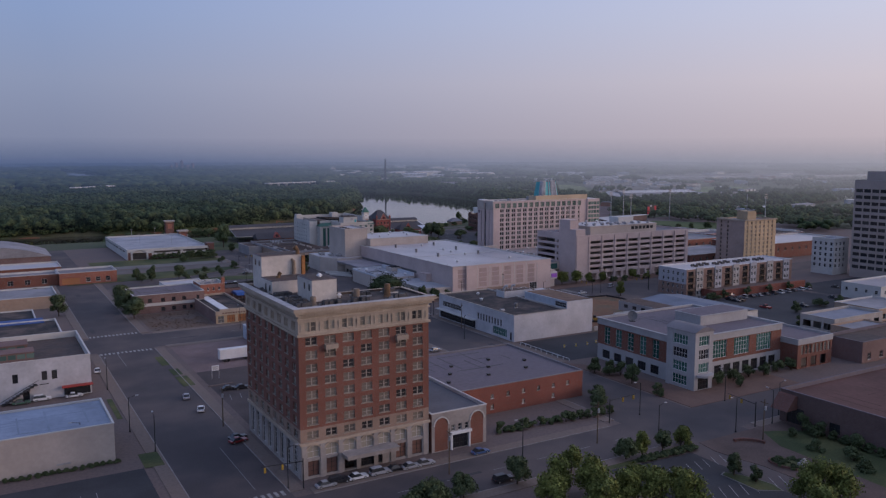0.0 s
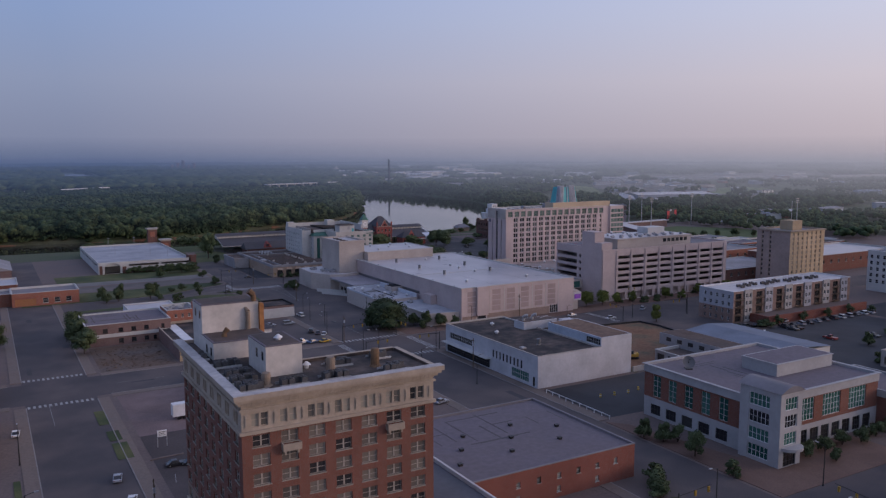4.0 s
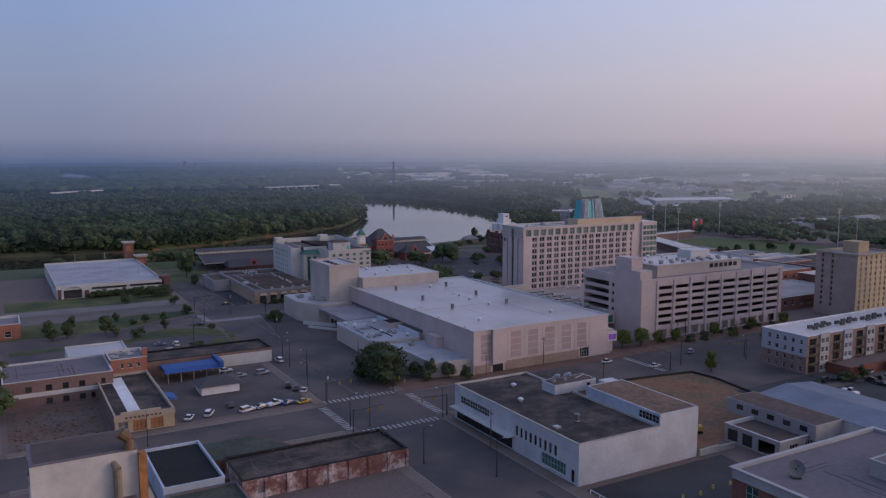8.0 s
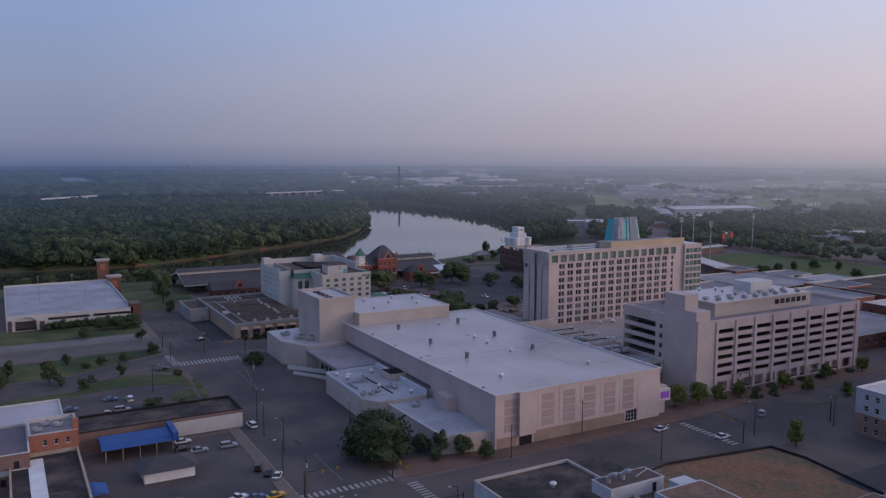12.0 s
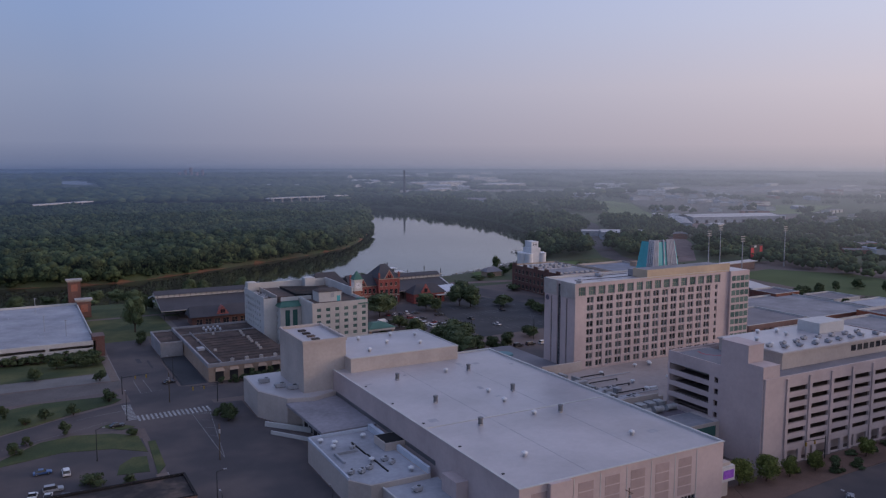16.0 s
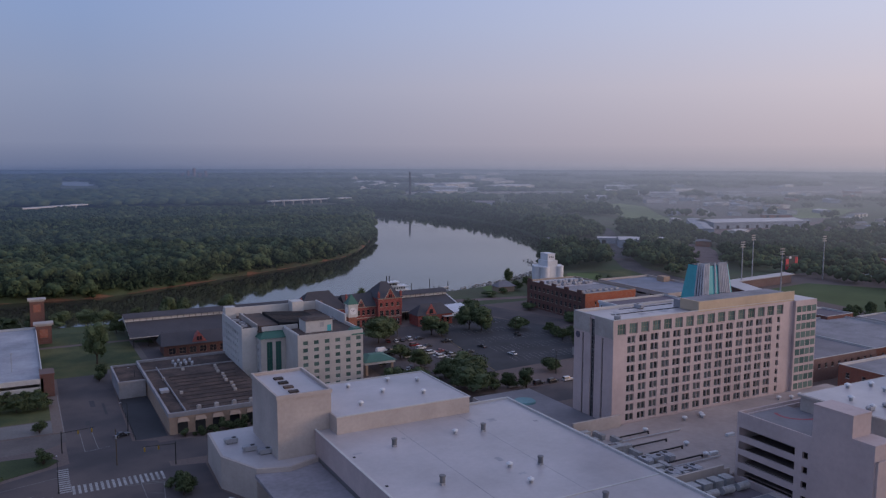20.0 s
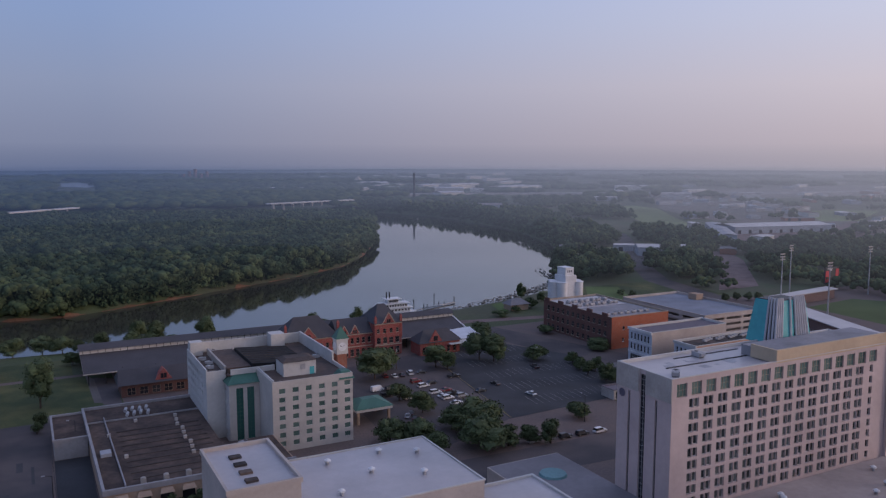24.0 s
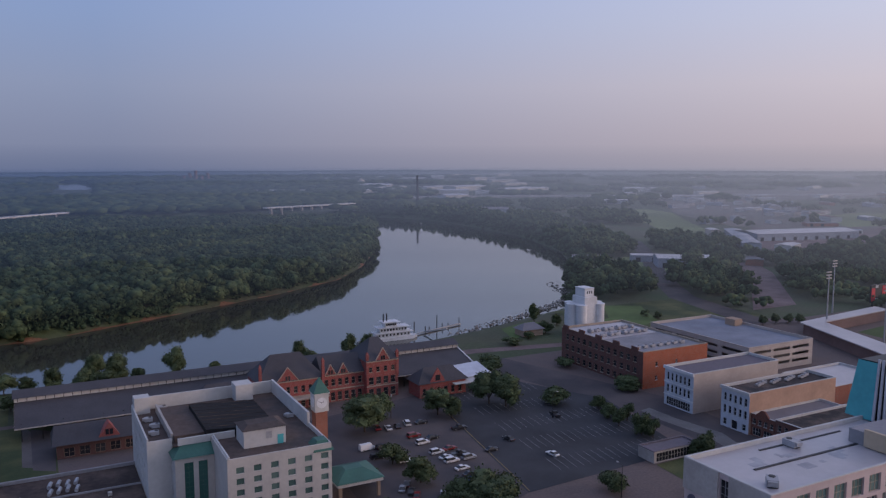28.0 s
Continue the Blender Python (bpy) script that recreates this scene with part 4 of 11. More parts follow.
def white_store():
    t = thing("store_building", "white two-storey store building with a tar roof", "building", 170.5, 238.3)
    x0, x1, y0, y1 = 170.5, 195.5, 238.3, 294
    W = [(30.5, 4.4, 1.0, 2.6, 9, 1, 2.0, 0, "plain", DARK_METAL, GLASS_DARK), (3.0, 5.2, 15, 2.2, 1, 1, 0, 0, "grid", OFFWHITE, GLASS_DARK), (1.0, 0.2, 28, 3.0, 1, 1, 0, 0, "grid", DARK_METAL, GLASS_DARK), (41.5, 0.8, 9.5, 3.0, 1, 1, 0, 0, "grid", OFFWHITE, GLASS_TEAL), (53.0, 0.3, 1.2, 3.0, 1, 1, 0, 0, "plain", DARK_METAL, GLASS_DARK)]
    box_building(t, x0, x1, y0, y1, 10.0, STORE_WHITE, ROOF_DARK, west=W, parapet=0.35, coping=STONE)
    part("street_canopy", Shape().box(x0 - 2.2, x0, 264, 293.5, 3.7, 4.0), OFFWHITE, t, "flat sidewalk canopy")
    wall(t, "tall_wing", "s", 195.5, 208.5, y0, 266, 0, 13.0, STORE_WHITE)
    wall(t, "tall_wing", "w", 195.5, 208.5, y0, 266, 0, 13.0, mat("pale_blue_wall", (0.36, 0.40, 0.46), 0.8, 0.1, 1.0, 0.2, 0.1), [(20.2, 10.3, 7.0, 2.0, 1, 1, 0, 0, "grid", OFFWHITE, GLASS_DARK)])
    wall(t, "tall_wing", "n", 195.5, 208.5, y0, 266, 0, 13.0, STORE_WHITE)
    wall(t, "tall_wing", "e", 195.5, 208.5, y0, 266, 0, 13.0, STORE_WHITE)
    roof_on(t, 195.5, 208.5, y0, 266, 12.96, mat("brown_roof", (0.15, 0.098, 0.07), 0.95, 0.2, 0.8, 0.3, 0.1), 0.04)
    part("rear_wing", Shape().box(195.5, 205, 266, 293.4, 0, 9.3), STORE_WHITE, t)
    part("roof", Shape().box(195.6, 204.7, 266.2, 293.1, 9.3, 9.5), ROOF_DARK, t)
    pent = part("penthouse", Shape().box(189.5, 204, 272, 278, 9.5, 12.2).box(189.4, 204.1, 271.9, 278.1, 12.2, 12.35), STORE_WHITE, t)
    part("penthouse_roof", Shape().box(189.8, 203.7, 272.3, 277.7, 12.35, 12.4), ROOF_BROWN, pent)
    for px in (191.4, 195.2):
        part("curved_vent", Shape().rod(px, 275, 12.4, 13.6, 0.5, n=12).tube((px, 275, 13.6), (px + 0.5, 274.4, 14.3), 0.5, n=12).tube((px + 0.5, 274.4, 14.3), (px + 1.1, 273.8, 14.2), 0.5, 0.62, n=12), METAL, pent, "curved metal roof vent")
    part("penthouse_door", Shape().box(200.8, 201.8, 271.9, 272.0, 9.6, 11.6), GLASS_DARK, pent)
    part("penthouse_pipe", Shape().tube((198, 274, 12.8), (203, 276, 12.8), 0.1), METAL, pent)
    part("roof_box", Shape().box(173, 174.5, 250, 251.5, 9.5, 10.1), METAL, t)
    for px, py in ((181, 252), (178, 272), (184, 284)):
        roof_vent(px, py, 9.5, "fan" if px % 2 else "mushroom")
    part("rear_house", Shape().box(203, 207.5, 266.2, 269.5, 9.5, 12.6).box(202.9, 207.6, 266.1, 269.6, 12.6, 12.75), STORE_WHITE, t)


def civic_building():
    x0, x1, y0, y1, h = 182, 228, 167, 205, 14.2
    t = thing("civic_building", "modern white and red-brick civic building with green glass", "building", x0, y0)
    W = [(3.2 + 5.6 * k, 5.9, 2.9, 5.8, 1, 1, 0, 0, "grid", OFFWHITE, GLASS_TEAL) for k in range(5)] + [(2.5 + 5.6 * k, 0.8, 3.6, 2.8, 1, 1, 0, 0, "grid", DARK_METAL, GLASS_DARK) for k in range(5)]
    S = [(12.5 + 10.6 * k, 6.3, 7.2, 5.6, 1, 1, 0, 0, "grid", WHITE, GLASS_TEAL) for k in range(3)] + [(10.0 + 4.3 * k, 0.4, 3.2, 3.6, 1, 1, 0, 0, "grid", DARK_METAL, GLASS_DARK) for k in range(8)]
    lw = [q for q in W if q[1] < 5]
    ls = [q for q in S if q[1] < 5]
    up = lambda qs: [(q[0], q[1] - 5.4, *q[2:]) for q in qs if q[1] > 5]
    wall(t, "lower_wall", "s", x0, x1, y0, y1, 0, 5.4, CIVIC, ls)
    wall(t, "lower_wall", "w", x0, x1, y0, y1, 0, 5.4, CIVIC, lw)
    wall(t, "brick_wall", "s", x0, x1, y0, y1, 5.4, 12.2, RED_BRICK, up(S))
    wall(t, "brick_wall", "w", x0, x1, y0, y1, 5.4, 12.2, RED_BRICK, up(W))
    for sd in "sw":
        wall(t, "upper_band", sd, x0 - 0.3, x1, y0 - 0.3, y1, 12.2, h, CIVIC)
    for sd in "ne":
        wall(t, "back_wall", sd, x0, x1, y0, y1, 0, h, STONE)
    roof_on(t, x0, x1, y0, y1, h - 0.5, ROOF_WORN, 0.5, CIVIC, overhang=0.6)
    # corner tower with an arched roof
    a0, a1, c0, c1, th = 180, 187.6, 160.3, 171.5, 17.6
    sp = [(2.6, 1.0 + 4.1 * k, 5.6, 2.9, 1, 1, 0, 0, "grid", WHITE, GLASS_TEAL if k != 2 else GLASS_DARK) for k in range(4)]
    spS = [(1.7, 5.2 + 4.1 * k, 4.2, 2.9, 1, 1, 0, 0, "grid", WHITE, GLASS_TEAL if k != 1 else GLASS_DARK) for k in range(3)] + [(1.6, 0.2, 4.4, 3.6, 1, 1, 0, 0, "grid", DARK_METAL, GLASS_DARK)]
    wall(t, "tower_wall", "w", a0, a1, c0, c1, 0, th, CIVIC, sp)
    wall(t, "tower_wall", "s", a0, a1, c0, c1, 0, th, CIVIC, spS)
    wall(t, "tower_wall", "e", a0, a1, c0, c1, 0, th, CIVIC)
    wall(t, "tower_wall", "n", a0, a1, c0, c1, 0, th, CIVIC)
    s = Shape()
    n = 12
    prof = [(a0 - 0.4 + (a1 - a0 + 0.8) * k / n, th + 1.5 * math.sin(math.pi * k / n)) for k in range(n + 1)]
    for (p, z), (q, w) in zip(prof, prof[1:]):
        s.face([(p, c0 - 0.4, z), (q, c0 - 0.4, w), (q, c1 + 0.4, w), (p, c1 + 0.4, z)])
    for y in (c0 - 0.38, c1 + 0.38):
        s.face([(p, y, z) for p, z in prof] + [(a1 + 0.4, y, th), (a0 - 0.4, y, th)])
    part("arched_roof", s, ROOF_LAV, t, "arched white metal roof")
    part("entrance_canopy", Shape().prism([(184 + 3.2 * math.cos(math.pi * (1 + k / 10)), 160.3 + 2.6 * math.sin(math.pi * (1 + k / 10))) for k in range(11)], 4.2, 4.9), CIVIC, t, "curved white entrance canopy")
    # roof storey and lower wing
    part("roof_storey", Shape().box(203, 226, 179, 190, h - 0.5, h + 2.6).box(202.8, 226.2, 178.8, 190.2, h + 2.6, h + 2.85), CIVIC, t)
    part("roof_storey_roof", Shape().box(203.4, 225.6, 179.4, 189.6, h + 2.85, h + 2.9), ROOF_WORN, t)
    x2, x3, z0, z1 = 228, 246, 160.5, 185
    wall(t, "wing_wall", "s", x2, x3, z0, z1, 0, 9.2, RED_BRICK, [(1.6 + 2.0 * k, 4.6, 1.4, 3.0, 1, 1, 0, 0, "grid", CREAM, GLASS_BLIND) for k in range(8)] + [(2.0 + 5 * k, 0.3, 3.0, 3.2, 1, 1, 0, 0, "open") for k in range(3)])
    wall(t, "wing_wall", "w", x2, x3, z0, z1, 0, 9.2, RED_BRICK)
    wall(t, "wing_wall", "e", x2, x3, z0, z1, 0, 9.2, RED_BRICK)
    wall(t, "wing_wall", "n", x2, x3, z0, z1, 0, 9.2, RED_BRICK)
    part("wing_band", Shape().box(x2 - 0.15, x3 + 0.15, z0 - 0.2, z0 + 0.05, 8.0, 9.9).box(x2 - 0.2, x2 + 0.05, z0 + 0.05, z1, 8.0, 9.9), CIVIC, t)
    part("arcade_back", Shape().box(x2 + 0.5, x3 - 0.5, z0 + 2, z0 + 2.2, 0, 4), VOID, t)
    roof_on(t, x2, x3, z0, z1, 9.2, ROOF_WORN, 0.5, CIVIC)
    d = thing("satellite_dish", "large dark mesh rooftop satellite dish on a stand", "satellite dish", 189.5, 196.5, h - 0.5, rz=150)
    s = Shape()
    for j in range(4):
        for k in range(14):
            c = [(0.42 * a * math.cos(2 * math.pi * b / 14), 0.03 * a * a - 0.22 * a * math.sin(2 * math.pi * b / 14), 2.0 + 0.36 * a * math.sin(2 * math.pi * b / 14)) for a, b in ((j, k), (j + 1, k), (j + 1, k + 1), (j, k + 1))]
            s.face(c)
    part("dish", s, mat("dish_mesh", (0.10, 0.10, 0.105), 0.6), d, local=True)
    part("feed_arm", Shape().tube((0, 0, 2.3), (0, 1.3, 2.9), 0.05).rod(0, 1.3, 2.75, 3.0, 0.14), DARK_METAL, d, local=True)
    part("stand_base", Shape().box(-0.9, 0.9, -0.6, 1.0, 0, 0.25), DARK_METAL, d, local=True)
    part("stand", Shape().rod(0, 0.2, 0, 2.0, 0.12), DARK_METAL, d, local=True)
    d = thing("satellite_dish", "small white rooftop satellite dish", "satellite dish", 206.8, 190.5, h - 0.5, rz=170)
    s = Shape()
    for k in range(12):
        a, b = 2 * math.pi * k / 12, 2 * math.pi * (k + 1) / 12
        s.face([(0, 0.25, 1.5), (0.95 * math.cos(a), -0.1 * math.sin(a), 1.5 + 0.9 * math.sin(a)), (0.95 * math.cos(b), -0.1 * math.sin(b), 1.5 + 0.9 * math.sin(b))])
    part("dish", s, WHITE, d, local=True)
    part("stand", Shape().rod(0, 0.3, 0, 1.5, 0.08).box(-0.5, 0.5, -0.2, 0.8, 0, 0.12), METAL, d, local=True)


def convention_hall():
    x0, x1, y0, y1, h = 198.5, 258.5, 329, 437, 15.2
    t = thing("convention_hall", "large pale concrete convention hall with a white flat roof", "building", x0, y0)
    S = [(12.0, 3.2, 3.6, 8.4, 1, 1, 0, 0, "open")]
    wall(t, "south_wall", "s", x0, x1, y0, y1, 0, h, PINKBEIGE, [(46.5, 0.2, 4.5, 3.6, 1, 1, 0, 0, "grid", WHITE, GLASS_DARK)])
    wall(t, "west_wall", "w", x0, x1, y0, y1, 0, h, PINKBEIGE)
    wall(t, "north_wall", "n", x0, x1, y0, y1, 0, h, PINKBEIGE)
    wall(t, "east_wall", "e", x0, x1, y0, y1, 0, h, PINKBEIGE)
    # shade of the gap above the wing roof, put in as a dark strip
    part("clerestory", Shape().box(x0 - 0.05, x0 + 0.02, 366, 434, 7.4, 8.6), mat("tinted_clerestory", (0.12, 0.115, 0.12), 0.4), t)
    roof_on(t, x0, x1, y0, y1, h - 0.35, ROOF_WHITE, 0.35, OFFWHITE, overhang=0.25)
    part("roof_seam", Shape().box(x0 + 0.5, x1 - 0.5, 372.4, 372.9, h - 0.349, h - 0.2), OFFWHITE, t)
    # tall bay and recessed panels on the south front
    part("front_bay", Shape().box(x0 + 7.2, x0 + 12.8, y0 - 1.2, y0, 3.0, h + 0.1), PINKBEIGE, t)
    part("base_band", Shape().box(x0 + 0.5, x0 + 7.0, y0 - 0.12, y0, 0, 3.0).box(x0 + 13, x0 + 46, y0 - 0.12, y0, 0, 3.4), mat("brown_base_block", (0.27, 0.20, 0.165), 0.9, 0.1, 1.2, 0.15, 0.2), t)
    part("bay_door", Shape().box(x0 + 8.0, x0 + 12.0, y0 - 0.3, y0, 0, 3.0), GLASS_DARK, t)
    pm = mat("recessed_panel", (0.34, 0.265, 0.25), 0.85, 0.06, 1.0, 0.14, 0.1)
    for k, u in enumerate((3.0, 15.5, 23.0, 30.5, 38.0, 45.2)):
        for j in range(4):
            part("wall_panel", Shape().box(x0 + u, x0 + u + 4.2, y0 - 0.06, y0 + 0.04, 4.4 + 2.35 * j, 6.45 + 2.35 * j), pm, t)
    for k, u in enumerate((14.2, 21.6, 29.2, 36.6, 44, 51)):
        part("joint_strip", Shape().box(x0 + u, x0 + u + 0.18, y0 - 0.09, y0, 0, h - 0.5), OFFWHITE, t)
    # stage house, fly tower, west wings
    a = part("stage_house", Shape().box(202.5, 242, 431, 461, 0, 19.3), BEIGE, t)
    part("stage_roof", Shape().box(202.9, 241.6, 431.4, 460.6, 19.3, 19.35), ROOF_WHITE, a)
    part("stage_coping", Shape().box(202.3, 242.2, 430.8, 431.2, 19.3, 19.6).box(241.8, 242.2, 431.2, 461, 19.3, 19.6).box(202.3, 242.2, 461, 461.3, 19.3, 19.6), OFFWHITE, a)
    b = part("fly_tower", Shape().box(188.5, 203, 436.5, 461, 0, 24.6), BEIGE, t)
    part("tower_coping", Shape().box(188.2, 203.3, 436.2, 436.8, 24.6, 25.6).box(188.2, 188.8, 436.8, 461.3, 24.6, 25.6).box(202.7, 203.3, 436.8, 461.3, 24.6, 25.6).box(188.8, 202.7, 460.7, 461.3, 24.6, 25.6), BEIGE, b)
    part("tower_roof", Shape().box(188.8, 202.7, 436.8, 460.7, 24.6, 24.75), ROOF_WHITE, b)
    for k in range(4):
        part("smoke_hatch", Shape().box(193, 195.5, 440 + 4.6 * k, 441.8 + 4.6 * k, 24.75, 25.2), ROOF_DARK, b)
    c = part("northwest_wing", Shape().prism([(176.8, 466), (176.0, 446), (182, 433.5), (190, 431), (198.4, 434), (198.4, 466)], 0, 8.6), BEIGE, t)
    part("wing_roof", Shape().prism([(177.4, 465.4), (176.7, 446.4), (182.3, 434.2), (190, 431.6), (198, 434.6), (198, 465.4)], 8.6, 8.65), ROOF_WHITE, c)
    for px, py in ((181, 455), (184, 447), (187, 443)):
        roof_unit(px, py, 8.65)
    part("entry_roof", Shape().prism([(181.5, 433), (181.8, 402), (198.4, 402), (198.4, 434)], 6.6, 7.4), mat("lilac_grey_roof", (0.24, 0.225, 0.24), 0.8, 0.1, 0.8, 0.22, 0.1), t, "flat roof over the west entrance")
    part("entry_wall", Shape().prism([(186, 431), (186.4, 403), (198.4, 403), (198.4, 432)], 0, 6.6), BEIGE, t)
    for k in range(6):
        part("entry_door", Shape().box(186.0, 186.2, 405.5 + 4.1 * k, 408.6 + 4.1 * k, 0.2, 3.0), GLASS_DARK, t)
    part("ramp_wall", Shape().prism([(175.4, 436), (187.2, 422), (187.7, 422.4), (175.9, 436.4)], 0, 1.5), OFFWHITE, t, "low pale ramp wall before the entrance")
    part("ramp_wall", Shape().prism([(174.9, 428), (183.6, 416), (184.0, 416.4), (175.3, 428.4)], 0, 1.1), OFFWHITE, t, "low pale ramp wall before the entrance")
    d = part("west_wing", Shape().prism([(177.4, 401), (176.8, 370), (180.4, 364.5), (196.4, 364.5), (196.4, 401)], 0, 6.4), BEIGE, t)
    part("west_wing_parapet", Shape().prism([(177.4, 401), (176.8, 370), (177.2, 370), (177.8, 401)], 6.4, 7.1).box(177.4, 196.4, 400.6, 401, 6.4, 7.3).box(195.2, 196.4, 391, 400.6, 6.4, 8.2).box(195.6, 196.4, 364.6, 382.4, 6.4, 8.0), BLUE_WHITE, d, "pale blue parapet of the wing")
    part("west_wing_roof", Shape().prism([(177.9, 400.5), (177.3, 370), (180.7, 365), (195.2, 365), (195.2, 400.5)], 6.4, 6.46), DECK_WHITE, d)
    part("wing_house", Shape().box(192.6, 198.4, 383, 390.4, 0, 8.6), BEIGE, d)
    part("wing_house_roof", Shape().box(192.9, 198.3, 383.3, 390.1, 8.6, 8.66), BLACK_ROOF, d)
    part("roof_gutter", Shape().box(187.0, 187.35, 383.4, 393.2, 6.46, 6.75).box(187.3, 187.65, 370.2, 383.2, 6.46, 6.75), BLACK_ROOF, d, "long dark pipe on the wing roof")
    part("roof_well", Shape().box(179.6, 186.2, 386.4, 387.0, 6.46, 7.1).box(179.6, 180.2, 380, 386.4, 6.46, 7.1), DECK_WHITE, d)
    for px, py in ((185.6, 388.7), (189.8, 377.2), (190.6, 374.6), (178.9, 373.2), (181.5, 372.7), (184.2, 374.0)):
        roof_unit(px, py, 6.46, 1.5, 1.2, 1.1, 20 * (px % 3))
    for px, py in ((181.1, 391.2), (182.6, 394), (191.5, 395.5), (179.6, 397), (186.4, 378), (192.8, 368)):
        roof_vent(px, py, 6.46)
    part("low_wing", Shape().prism([(183.4, 364.4), (184, 333), (198.4, 330.5), (198.4, 364.4)], 0, 5.2), BEIGE, t)
    part("low_wing_roof", Shape().prism([(183.8, 364.2), (184.4, 333.3), (198, 331), (198, 364.2)], 5.2, 5.26), DECK_WHITE, t)
    part("low_wing_coping", Shape().prism([(183.2, 364.4), (183.8, 332.9), (184.2, 333.2), (183.7, 364.4)], 5.2, 5.6), OFFWHITE, t)
    roof_unit(190, 359, 5.26, 2.0, 1.5, 1.2, 10)
    part("upper_house", Shape().box(195.4, 198.46, 350, 357, 0, 9.4), PINKBEIGE, t)
    part("side_door", Shape().box(198.2, 198.46, 352, 356, 5.3, 8.2), GLASS_DARK, t)
    for px, py, kd in ((210.6, 344.7, "mushroom"), (242.6, 344, "mushroom"), (212.1, 416.5, "fan"), (237.4, 415.8, "fan"), (211.7, 390.5, "fan"), (212.9, 368.1, "fan"), (237.4, 389.9, "fan"), (237.7, 366.9, "fan"), (229.9, 417.5, "mushroom"), (230.1, 391.9, "mushroom"), (229.4, 382.2, "mushroom"), (230.2, 368.7, "mushroom")):
        roof_vent(px, py, h - 0.35, kd)
    for px, py in ((212, 438), (222, 446), (232, 440), (236, 452), (215, 455), (228, 456)):
        roof_vent(px, py, 19.35)
    # corner with the colour sign
    part("corner_wall", Shape().box(258.5, 263, 333, 350, 0, 9.0), BEIGE, t)
    sg = thing("display_sign", "corner display sign with a violet lit screen", "sign", 261, 331, 0)
    part("post", Shape().box(259.6, 262.4, 330.6, 332.9, 0, 4.4), BEIGE, sg)
    part("cabinet", Shape().box(258.9, 263.4, 329.4, 332.2, 4.4, 8.2), OFFWHITE, sg)
    part("screen", Shape().box(259.4, 262.9, 329.25, 329.4, 5.2, 7.3), LIT_VIOLET, sg, "violet lit screen")
    part("cap", Shape().box(259.6, 262.4, 330, 332, 8.2, 9.0), BEIGE, sg)


LIT_VIOLET = bpy.data.materials.new("lit_screen")
LIT_VIOLET.use_nodes = True
lv = LIT_VIOLET.node_tree
lvb = lv.nodes["Principled BSDF"]
lvb.inputs["Base Color"].default_value = (0.08, 0.03, 0.2, 1)
lvn = lv.nodes.new("ShaderNodeTexVoronoi")
lvn.inputs["Scale"].default_value = 1.3
lvg = lv.nodes.new("ShaderNodeNewGeometry")
lv.links.new(lvg.outputs["Position"], lvn.inputs["Vector"])
lvr = lv.nodes.new("ShaderNodeValToRGB")
lvr.color_ramp.elements[0].color, lvr.color_ramp.elements[1].color = (0.015, 0.012, 0.10, 1), (0.45, 0.10, 0.62, 1)
lv.links.new(lvn.outputs["Distance"], lvr.inputs[0])
lv.links.new(lvr.outputs[0], lvb.inputs["Emission Color"])
lvb.inputs["Emission Strength"].default_value = 0.3


def podium():
    t = thing("hotel_podium", "low pale podium roof crowded with ducts and vents", "building", 262, 375)
    part("podium_wall", Shape().box(259, 376, 375, 416, 0, 9.0), BEIGE, t)
    part("podium_roof", Shape().box(259.4, 375.6, 375.4, 415.9, 9.0, 9.1), PODIUM_ROOF, t)
    part("podium_wall", Shape().box(259, 280.9, 416, 458, 0, 9.4), BEIGE, t)
    part("podium_roof", Shape().box(259.4, 280.7, 416.2, 457.6, 9.4, 9.5), ROOF_LAV, t)
    part("podium_screen", Shape().box(266, 283, 414.5, 415.2, 9.1, 12.6), BEIGE, t)
    part("sky_bridge", Shape().box(258.5, 283, 352, 362, 5.0, 9.6), BEIGE, t, "glazed bridge to the parking deck")
    part("bridge_glass", Shape().box(263, 281.2, 351.9, 352, 5.6, 8.6), GLASS_TEAL, t)
    part("bridge_roof", Shape().box(259, 281, 352.4, 361.6, 9.6, 9.7), ROOF_GREY, t)
    rng = random.Random(5)
    for k in range(9):
        part("duct", Shape().box(263 + 0.3 * k, 264.1 + 0.3 * k, 378 + 4.1 * k, 381.6 + 4.1 * k, 9.1, 10.4), METAL, t)
    part("pipe_run", Shape().tube((262, 384, 9.6), (290, 384, 9.6), 0.2).tube((266, 404, 9.6), (296, 404, 9.6), 0.18), METAL, t)
    for k in range(8):
        roof_unit(266 + 2.1 * (k % 4) * 1.7, 380 + 9.5 * (k // 5), 9.1, 3.4, 2.2, 1.7, 90 * (k % 2))
    for k in range(22):
        roof_vent(rng.uniform(286, 372), rng.uniform(379, 412), 9.1, "mushroom")
    part("round_skylight", Shape().rod(271, 446, 9.5, 10.0, 3.6, 3.3, n=24), mat("dull_teal", (0.12, 0.24, 0.25), 0.6), t)


